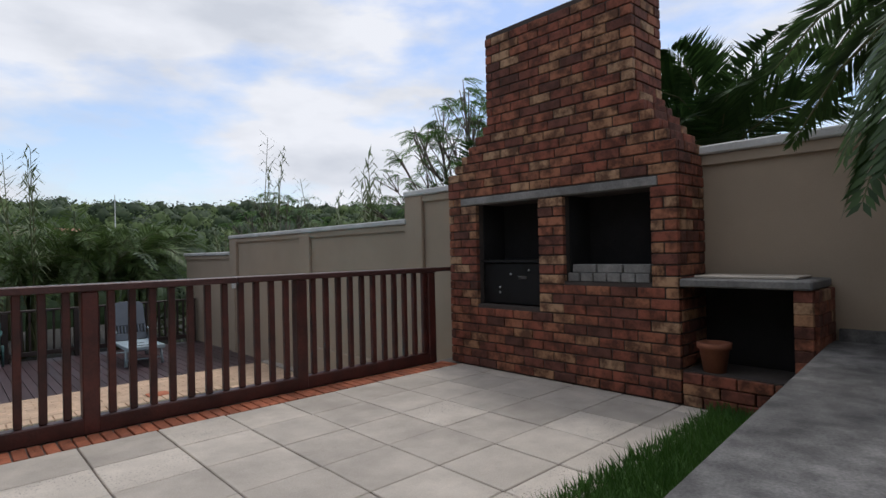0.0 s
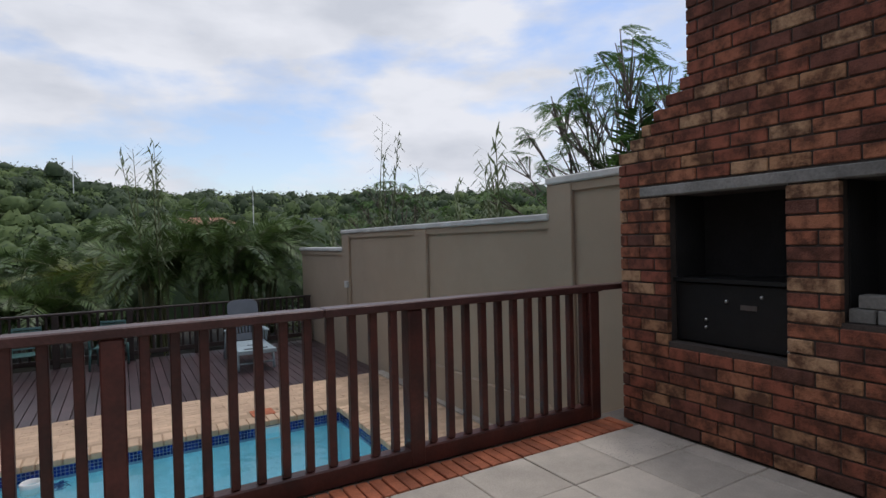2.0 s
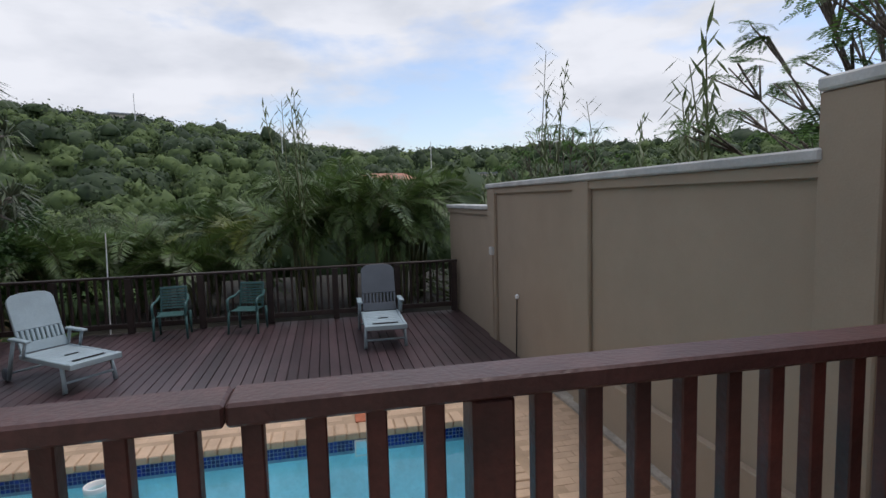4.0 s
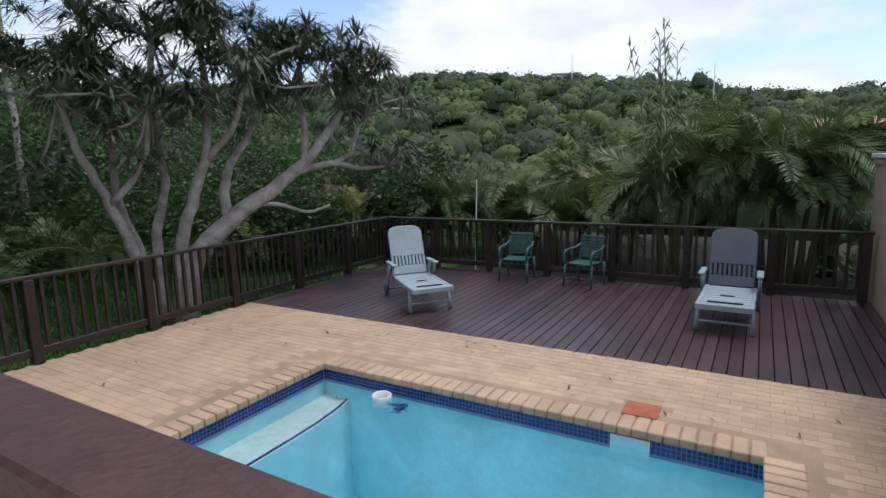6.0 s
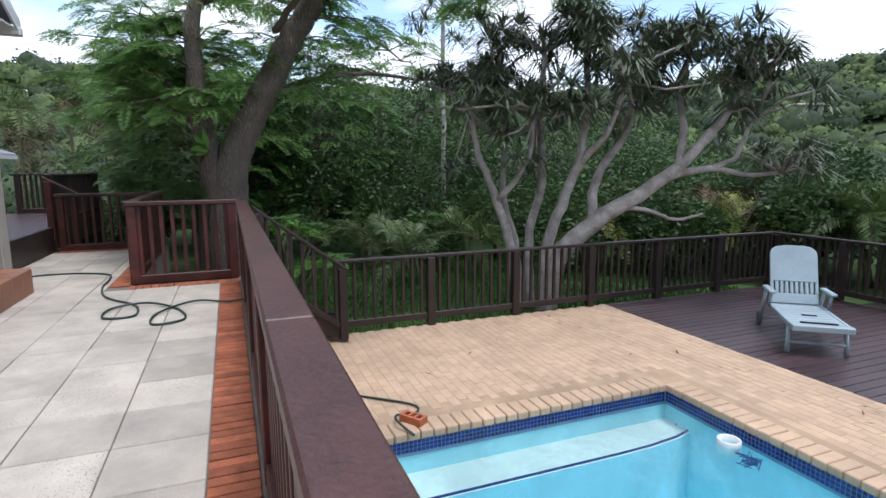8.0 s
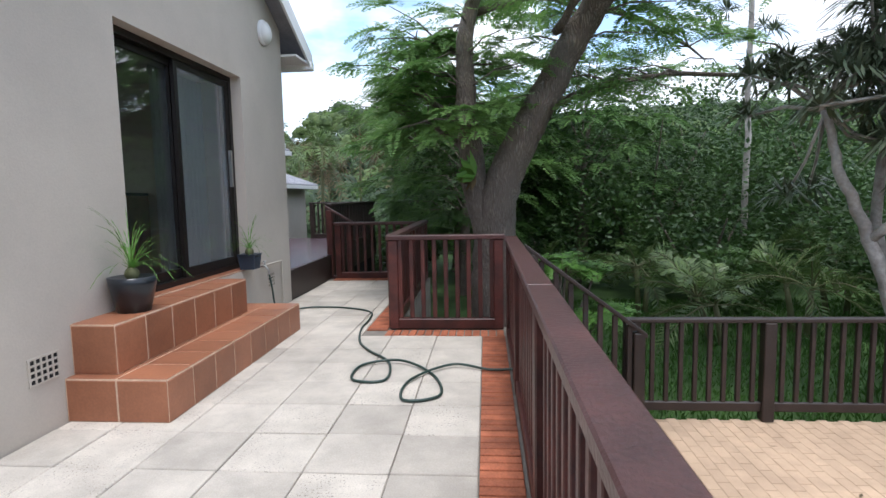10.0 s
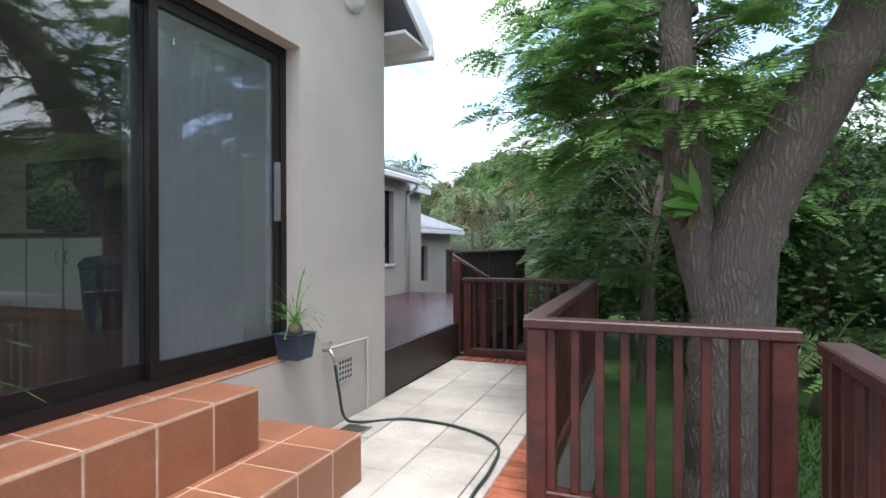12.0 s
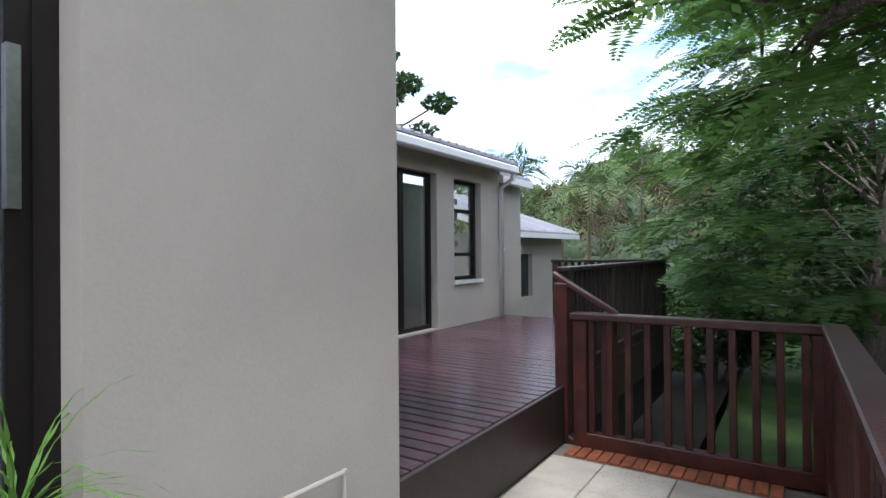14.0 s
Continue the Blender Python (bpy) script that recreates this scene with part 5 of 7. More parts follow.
soften(bm, 0.01)
part("box", bm, M["coping"], wb)
bm = bmesh.new()
tube(bm, [(-0.012, 0, -0.06), (-0.012, 0, -1.33)], 0.010, 6)
part("conduit", bm, M["wall_paint"], wb)
cover = thing("pool_skimmer", "square terracotta-coloured skimmer hatch in the paving", "skimmer", (3.12, 8.64, LOW + 0.002))
bm = bmesh.new()
box(bm, -0.14, 0.14, -0.13, 0.13, 0, 0.012)
soften(bm, 0.004)
part("plate", bm, M["edge_brick"], cover)
mouth = thing("skimmer_mouth", "pale plastic skimmer mouth in the pool wall", "skimmer", (3.1, 8.276, LOW - 0.13))
bm = bmesh.new()
for a in ((-0.15, 0.15, 0.045, 0.06), (-0.15, 0.15, -0.10, -0.085), (-0.15, -0.135, -0.085, 0.045), (0.135, 0.15, -0.085, 0.045)):
    box(bm, a[0], a[1], -0.012, 0.004, a[2], a[3])
part("rim", bm, M["white"], mouth)
bm = bmesh.new()
box(bm, -0.135, 0.135, -0.004, 0.003, -0.085, 0.045)
part("throat", bm, M["pool"], mouth, "shaded grey throat")
ring = thing("pool_cleaner", "white ring and blue net of a pool cleaner by the step", "pool cleaner", (0.80, 8.12, LOW - 0.155))
bm = bmesh.new()
lathe(bm, [(0.105, -0.09), (0.125, -0.09), (0.135, 0.05), (0.125, 0.06), (0.105, 0.05), (0.10, -0.09)], 24)
part("ring", bm, M["white"], ring, smooth=True)
bm = bmesh.new()
for i in range(26):
    a, b = rng.uniform(0, 6.28), rng.uniform(0, 6.28)
    r = rng.uniform(0.06, 0.18)
    c = Vector((0.28, -0.02, -0.05))
    tube(bm, [c + Vector((r * math.cos(a), r * math.sin(a), 0.03 * math.sin(b))), c + Vector((r * math.cos(b), r * math.sin(b), -0.03))], 0.006, 4)
part("net", bm, M["blue_plastic"], ring, "tangled blue net")
ring.scale = (0.72, 0.72, 0.72)
bag = thing("blue_dustpan", "blue plastic dustpan standing beside the fireplace", "dustpan", (5.05, 4.36, 0.0))
bm = bmesh.new()
rounded_panel(bm, -0.12, 0.12, 0.0, 0.30, -0.02, 0.02)
box(bm, -0.02, 0.02, -0.015, 0.015, 0.28, 0.42)
soften(bm, 0.006)
bmesh.ops.transform(bm, matrix=pose(0, 0, 0.01, 14, 12, 35), verts=list(bm.verts))
part("pan", bm, M["blue_plastic"], bag)
bm = bmesh.new()
box(bm, 4.68, WALL_X, RAIL_Y - 0.05, RAIL_Y + 0.05, 0.955, 0.995)
solid("rail_extension", bm, M["rail_top"], "short handrail piece meeting the wall", "rail", kind="")

# ---- leaves ----


class Leaves:
    """Gathers leaf blades, each two triangles or a bent strip, for one mesh."""

    def __init__(self):
        self.v, self.f, self.n = [], [], 0

    def blades(self, base, along, across, length, width):
        """Diamond blades: arrays of base points, unit directions, widths."""
        base, along, across = np.asarray(base), np.asarray(along), np.asarray(across)
        length, width = np.asarray(length)[:, None], np.asarray(width)[:, None]
        mid = base + along * length * 0.45
        pts = np.stack([base, mid + across * width / 2, base + along * length, mid - across * width / 2], 1)
        k = len(base)
        self.v.append(pts.reshape(-1, 3))
        self.f.append(np.arange(self.n, self.n + 4 * k).reshape(k, 4))
        self.n += 4 * k

    def dome(self, centre, radii, n=7, rows=4):
        """A lumpy closed crown under the loose leaves of a far bush."""
        az = np.arange(n) * math.tau / n + R.uniform(0, 6)
        el = np.linspace(-0.35, 1.35, rows)
        k = 1 + R.normal(0, 0.10, (rows, n))
        x = np.cos(el)[:, None] * np.cos(az) * k
        y = np.cos(el)[:, None] * np.sin(az) * k
        z = np.sin(el)[:, None] * k
        self.v.append(np.stack([x, y, z], 2).reshape(-1, 3) * np.asarray(radii) + np.asarray(centre))
        i, j = np.meshgrid(np.arange(rows - 1), np.arange(n), indexing="ij")
        q = np.stack([i * n + j, i * n + (j + 1) % n, (i + 1) * n + (j + 1) % n, (i + 1) * n + j], 2).reshape(-1, 4)
        self.f.append(q + self.n)
        self.n += rows * n

    def skin(self, centre, radii, count, size, width=0.7):
        """Leaf sprays that lie along the outside of a crown."""
        d = R.normal(size=(count, 3))
        d[:, 2] = np.abs(d[:, 2]) * 0.9 - 0.25
        d = unit(d)
        p = np.asarray(centre) + d * np.asarray(radii) * R.uniform(0.80, 1.20, count)[:, None]
        nrm = unit(d + R.normal(0, 0.55, (count, 3)))
        a = unit(np.cross(nrm, R.normal(size=(count, 3))))
        s = size * R.uniform(0.6, 1.3, count)
        self.blades(p - a * s[:, None] / 2, a, np.cross(nrm, a), s, s * width)

    def mesh(self, name, mat):
        v, f = np.concatenate(self.v), np.concatenate(self.f)
        me = bpy.data.meshes.new(name)
        me.vertices.add(len(v))
        me.vertices.foreach_set("co", v.astype(np.float32).ravel())
        me.loops.add(f.size)
        me.loops.foreach_set("vertex_index", f.astype(np.int32).ravel())
        me.polygons.add(len(f))
        me.polygons.foreach_set("loop_start", np.arange(0, f.size, 4, dtype=np.int32))
        me.polygons.foreach_set("use_smooth", np.ones(len(f), dtype=bool))
        me.update(calc_edges=True)
        me.materials.append(mat)
        return me


R = np.random.default_rng(7)


def unit(a):
    return a / np.maximum(np.linalg.norm(a, axis=-1, keepdims=True), 1e-9)


def frond(lv, base, direction, length, droop, pairs, leaflet, width, vee=0.5, hang=0.3, start=0.12, taper=True, stem=None, stem_r=0.012, roll=0.0):
    """One feather leaf: leaflets in pairs along an arching rib."""
    base, d = np.asarray(base, float), unit(np.asarray(direction, float))
    t = np.linspace(start, 1.0, pairs)
    rib = base + d * (length * t)[:, None] + np.array([0, 0, -1.0]) * (droop * length * t ** 2.0)[:, None]
    tang = unit(d + np.array([0, 0, -1.0]) * (2 * droop * t)[:, None])
    side = unit(np.cross(tang, np.array([0, 0, 1.0]) + 1e-4))
    up = np.cross(side, tang)
    side, up = side * math.cos(roll) + up * math.sin(roll), up * math.cos(roll) - side * math.sin(roll)
    size = leaflet * (np.sin(np.pi * (0.12 + 0.84 * t)) ** 0.6 if taper else np.ones_like(t))
    for s in (-1, 1):
        a = unit(side * s + tang * vee + up * 0.25 - np.array([0, 0, hang]) + R.normal(0, 0.10, side.shape))
        w = unit(np.cross(a, up))
        lv.blades(rib, a, w, size * R.uniform(0.85, 1.1, pairs), np.full(pairs, width))
    if stem is not None:
        pts = [base + d * length * q + np.array([0, 0, -1.0]) * droop * length * q * q for q in (0, 0.25, 0.5, 0.75, 1.0)]
        tube(stem, [tuple(p) for p in pts], [stem_r, stem_r * 0.85, stem_r * 0.65, stem_r * 0.45, stem_r * 0.2], 4, cap=False)


def scatter(lv, centre, radii, count, size, flat=0.4, shell=0.35, width=0.5):
    """Loose leaves through an ellipsoid, thicker towards its skin."""
    d = unit(R.normal(size=(count, 3)))
    r = R.uniform(shell, 1.0, count) ** 0.6
    p = np.asarray(centre) + d * r[:, None] * np.asarray(radii)
    a = unit(R.normal(size=(count, 3)) * np.array([1, 1, flat]) + d * 0.5)
    c = unit(np.cross(a, R.normal(size=(count, 3))))
    s = size * R.uniform(0.6, 1.3, count)
    lv.blades(p - a * s[:, None] / 2, a, c, s, s * width)


def palm(at, stems, fronds, length, height, label, mat="leaf_palm", lean=0.5, pairs=34, leaflet=0.36, width=0.03, seed_dir=None, name="palm_tree", droop=0.55, spread=0.25, low=0.15):
    ob = thing(name, label, "palm", at, "palms in the garden")
    lv, st = Leaves(), bmesh.new()
    tr = bmesh.new()
    for s in range(stems):
        a = R.uniform(0, math.tau)
        r = spread * R.uniform(0.2, 1.0)
        foot = np.array([r * math.cos(a), r * math.sin(a), 0.0])
        h = height * R.uniform(0.78, 1.0)
        top = foot * 2.2 + np.array([0, 0, h])
        tube(tr, [tuple(foot - np.array([0, 0, 0.2])), tuple((foot + top) / 2), tuple(top)], [0.06, 0.05, 0.04], 7)
        for i in range(fronds):
            az = a + i * 2.4 + R.uniform(-0.4, 0.4)
            el = R.uniform(low, 1.3)
            d = np.array([math.cos(az) * math.cos(el), math.sin(az) * math.cos(el), math.sin(el)])
            frond(lv, top, d, length * R.uniform(0.75, 1.1), droop * R.uniform(0.7, 1.3), pairs, leaflet, width, stem=st, stem_r=0.014, roll=R.uniform(-0.9, 0.9), vee=0.8)
    part("trunk", tr, M["stalk"], ob, smooth=True)
    tagged(part("frond_ribs", st, M["stalk"], ob), kind="stuff")
    crown = new("crown", lv.mesh("crown", M[mat]))
    crown.parent = ob
    return ob


# palms behind the deck
for i, (x, y, h, n, mat, l) in enumerate([(-2.6, 15.6, 0.9, 3, "leaf_palm", 2.0), (-1.3, 16.4, 1.0, 3, "leaf_palm", 2.2), (0.2, 15.4, 0.7, 3, "leaf_palm", 1.9), (1.3, 15.9, 1.2, 2, "leaf_yellow", 2.2),
                                          (2.3, 15.2, 1.1, 4, "leaf_palm", 2.3), (3.3, 15.5, 1.6, 4, "leaf_palm", 2.4), (4.1, 14.8, 1.5, 4, "leaf_palm", 2.2), (4.9, 15.9, 1.8, 3, "leaf_palm", 2.2),
                                          (4.4, 14.9, 0.9, 3, "leaf_palm", 1.7), (-4.4, 15.8, 0.6, 3, "leaf_palm", 1.9), (-0.4, 18.5, 1.6, 3, "leaf_palm", 2.3), (2.2, 18.8, 2.0, 3, "leaf_palm", 2.4)]):
    palm((x, y + 0.6, ground_height(x, y + 0.6) - 0.05), n + 1, 11, l * 1.25, h * 0.8 + (0.9 if x > 2 else 0.4), "clump of feathery green palms behind the deck railing" if mat == "leaf_palm" else "young palm with yellowish upright fronds", mat, low=0.75, droop=0.72, pairs=44, leaflet=0.42, width=0.026)
# palms and cycads on the lawn's edge
for x, y, h, l, mat in [(-7.2, 9.5, 0.5, 1.5, "leaf_palm"), (-6.4, 8.0, 0.4, 1.4, "leaf_palm"), (-8.5, 7.2, 0.6, 1.6, "leaf_palm"), (-9.5, 5.6, 0.5, 1.5, "leaf_palm"), (-6.0, 12.0, 0.9, 1.6, "leaf_yellow"),
                        (-7.5, 13.5, 1.0, 1.8, "leaf_yellow"), (-5.2, 14.6, 0.8, 1.8, "leaf_yellow"), (-8.6, 11.0, 0.8, 1.7, "leaf_palm")]:
    palm((x, y, LAWN), 2, 9, l, h + 0.4, "low palm at the edge of the lawn", mat, pairs=22, leaflet=0.28)
for x, y in [(-4.4, 15.9), (-6.0, 15.4)]:
    palm((x, y, LAWN), 2, 12, 2.1, 1.5, "palm with brown drooping fronds behind the deck corner", "leaf_dry", pairs=34, leaflet=0.36, width=0.026, droop=0.9)
# dry-skirted palms far beyond the wing
for x, y, h in [(-19, 1.5, 5.6), (-22, -1.5, 6.6), (-18.5, -4.4, 5.4), (-25, 3.0, 6.4), (-21, 4.5, 5.2), (-26, -4, 7.2), (-23, -7, 6.6), (-20, -2.6, 5.6), (-19.5, -7.0, 5.8), (-27, -10, 7.8), (-24, 0.8, 6.8), (-28, -1.0, 7.6), (-23, -4.6, 6.4), (-29, 5.0, 7.4)]:
    palm((x, y, ground_height(x, y)), 1, 16, 2.2, h, "tall palm with a skirt of fronds beyond the roofs", "leaf_palm", pairs=18, leaflet=0.5, width=0.05, spread=0.05, droop=0.8)
    palm((x, y, ground_height(x, y)), 1, 12, 1.9, h * 0.9, "hanging dry palm fronds below a crown", "leaf_dry", pairs=14, leaflet=0.45, width=0.05, spread=0.05, droop=1.4)
# the palm whose frond hangs over the bench, and the one behind the wall
palm_near = thing("palm_tree", "palm with long drooping fronds over the bench", "palm", (4.32, 0.0, 0.0), "palms in the garden")
lv, st, tr = Leaves(), bmesh.new(), bmesh.new()
tube(tr, [(0, 0, -0.1), (0.0, 0.0, 1.2), (0.0, 0.0, 2.36)], [0.10, 0.085, 0.07], 9)
for d, l, dr, roll in [((-0.54, 0.42, 0.72), 1.55, 1.5, 0.5), ((-0.50, 0.46, 0.74), 1.6, 1.5, -0.6), ((-0.36, 0.52, 0.78), 1.5, 1.4, 0.0), ((-0.60, 0.36, 0.68), 1.5, 1.4, 0.2), ((0.5, 0.8, 0.5), 1.8, 0.8, 0.0),
                       ((0.9, -0.2, 0.6), 1.9, 0.7, 0.0), ((0.1, -1, 0.5), 1.9, 0.7, 0.0), ((-0.2, 0.35, 0.9), 1.7, 0.9, 0.0), ((-0.6, -0.6, 0.8), 1.8, 0.6, 0.0),
                       # extra fronds added out of view to shade the wall and bench
                       *[((math.cos(a), math.sin(a), 0.75), 2.5, 0.55, 0.3 * (-1) ** i) for i, a in enumerate(np.linspace(-2.2, 0.9, 16))]]:
    frond(lv, (0.0, 0.0, 2.36), d, l * 0.86, dr, 84, 0.33, 0.028, stem=st, stem_r=0.02, hang=0.7, vee=0.9, roll=roll)
part("trunk", tr, M["bark"], palm_near, smooth=True)
part("frond_ribs", st, M["stalk"], palm_near)
crown = new("crown", lv.mesh("crown", M["leaf_dark"]))
crown.parent = palm_near
palm((7.0, 2.1, -0.4), 3, 9, 1.75, 2.7, "feathery palm rising behind the boundary wall", "leaf_dark", pairs=60, leaflet=0.50, width=0.032, droop=0.5, low=0.65)
palm((6.6, 5.4, -0.4), 2, 8, 1.4, 2.3, "fan of palm fronds behind the chimney", "leaf_dark", pairs=34, leaflet=0.40, width=0.03, droop=0.35, low=1.0)

# ---- trees ----


def limb(bm, points, r0, r1, sides=9, n=5):
    p = smooth_path(points, n)
    k = len(p) - 1
    tube(bm, [q + Vector((R.normal(0, 0.012), R.normal(0, 0.012), 0)) for q in p], [r0 + (r1 - r0) * i / k for i in range(k + 1)], sides)
    return p


def rosette(lv, at, size, n=34):
    """Long narrow leaves arching down from a branch tip."""
    at = np.asarray(at)
    az = R.uniform(0, math.tau, n)
    el = R.uniform(-0.25, 1.25, n)
    d = np.stack([np.cos(az) * np.cos(el), np.sin(az) * np.cos(el), np.sin(el)], 1)
    side = unit(np.cross(d, np.array([0, 0, 1.0]) + 1e-3))
    L1 = size * R.uniform(0.7, 1.1, n)
    mid = at + d * (L1 * 0.5)[:, None]
    lv.blades(at + d * 0.02, d, side, L1 * 0.62, np.full(n, 0.042))
    d2 = unit(d + np.array([0, 0, -0.95]))
    lv.blades(mid, d2, side, L1 * 0.6, np.full(n, 0.036))


def aloe_tree():
    ob = thing("aloe_tree", "pale-barked branching tree aloe with dark spiky rosettes", "tree", (-3.75, 8.95, LAWN - 0.02))
    right, away = np.array([0.47, 0.88, 0]), np.array([-0.88, 0.47, 0])

    def P(u, z, d=0.0):
        return tuple(right * u + away * d + np.array([0, 0, z]))

    bm = bmesh.new()
    lv = Leaves()
    stems = [
        ([P(-0.28, 0), P(-0.40, 1.1), P(-0.65, 1.9), P(-0.95, 2.7), P(-1.1, 3.35)], 0.095, 0.04),
        ([P(-0.25, 0, 0.1), P(-0.3, 1.0, 0.2), P(-0.55, 2.1, 0.4), P(-0.5, 3.2, 0.5), P(-0.62, 3.9, 0.5)], 0.08, 0.035),
        ([P(-0.05, 0, 0.15), P(-0.12, 1.2, 0.25), P(0.1, 2.2, 0.3), P(0.05, 3.3, 0.3), P(0.1, 4.3, 0.3)], 0.09, 0.04),
        ([P(0.12, 0), P(0.15, 0.9), P(0.35, 1.7), P(0.65, 2.5), P(0.75, 3.5), P(0.7, 4.3)], 0.12, 0.04),
        ([P(0.2, 0), P(0.35, 0.9), P(0.9, 1.55), P(1.6, 2.0), P(2.2, 2.45), P(2.75, 3.1), P(3.2, 3.75)], 0.19, 0.045),
        ([P(1.6, 2.0), P(2.1, 2.3), P(2.7, 2.42), P(3.2, 2.32), P(3.7, 2.35)], 0.075, 0.025),
        ([P(2.7, 2.42), P(3.05, 2.6), P(3.15, 2.95), P(3.3, 3.2)], 0.05, 0.022),
        ([P(1.2, 1.8), P(1.7, 1.78), P(2.2, 1.62), P(2.6, 1.72)], 0.045, 0.018),
        ([P(0.9, 1.55), P(1.0, 2.3, 0.3), P(1.5, 3.1, 0.5), P(1.6, 3.9, 0.5)], 0.09, 0.035),
        ([P(2.2, 2.45), P(2.3, 3.1, 0.2), P(2.2, 3.7, 0.3), P(2.35, 4.2, 0.3)], 0.07, 0.03),
        ([P(0.65, 2.5), P(1.05, 3.0, -0.3), P(1.25, 3.7, -0.4)], 0.06, 0.03),
        ([P(-0.65, 1.9), P(-0.2, 2.5, -0.2), P(-0.05, 3.3, -0.3)], 0.055, 0.028),
    ]
    tips = []
    for pts, r0, r1 in stems:
        p = limb(bm, pts, r0, r1)
        tips.append(p[-1])
    part("trunk", bm, M["bark_pale"], ob, "pale grey lichened bark", True)
    tw = bmesh.new()
    heads = []
    for tip in tips[:7] + tips[8:]:
        for i in range(9):
            q = tip + Vector(tuple(right * R.normal(0, 0.42) + away * R.normal(0, 0.35))) + Vector((0, 0, R.uniform(-0.05, 0.55)))
            tube(tw, [tip, (tip + q) / 2 + Vector((0, 0, 0.08)), q], [0.03, 0.024, 0.018], 5)
            heads.append(q)
    for q in heads:
        rosette(lv, q, R.uniform(0.42, 0.58), 44)
    for i in range(78):
        u = R.uniform(-1.5, 3.4)
        low = 2.25 if u < 0.3 else 2.9 if u < 1.5 else 3.2
        q = Vector(P(u, R.uniform(low, 4.75 - 0.12 * abs(u - 0.9)), R.uniform(-0.8, 1.0)))
        near = min(tips, key=lambda s: (s - q).length)
        tube(tw, [near, (near + q) / 2 - Vector((0, 0, 0.1)), q], [0.022, 0.018, 0.014], 5)
        rosette(lv, q, R.uniform(0.40, 0.56), 40)
    tagged(part("branching", tw, M["bark_pale"], ob, smooth=True), kind="stuff")
    crown = new("crown", lv.mesh("crown", M["leaf_aloe"]))
    crown.parent = ob
    return ob


aloe_tree()
ob = thing("slender_aloe", "tall slender grey stem topped with spiky rosettes", "tree", (-10.4, 9.9, LAWN))
bm, lv = bmesh.new(), Leaves()
limb(bm, [(0, 0, -0.1), (0.05, 0.02, 3.0), (-0.05, 0.05, 6.2), (-0.1, 0.1, 9.4)], 0.075, 0.05, 7)
for i in range(7):
    rosette(lv, (R.normal(0, 0.45), R.normal(0, 0.45), R.uniform(5.2, 7.0)), R.uniform(0.5, 0.65), 36)
part("trunk", bm, M["bark_pale"], ob, smooth=True)
c = new("crown", lv.mesh("crown", M["leaf_aloe"]))
c.parent = ob


def feather_spray(lv, at, direction, n=7, size=0.5, st=None):
    """A twig of twice-feathered leaves, flat and drooping at the tips."""
    at, d = np.asarray(at, float), unit(np.asarray(direction, float))
    for i in range(n):
        az = (i - (n - 1) / 2) * 0.38 + R.normal(0, 0.12)
        c, s = math.cos(az), math.sin(az)
        dd = np.array([d[0] * c - d[1] * s, d[0] * s + d[1] * c, d[2] * 0.5 + R.uniform(-0.15, 0.2)])
        frond(lv, at, dd, size * R.uniform(0.7, 1.15), R.uniform(0.2, 0.5), 19, size * 0.23, size * 0.05, vee=0.3, hang=0.15, start=0.08)


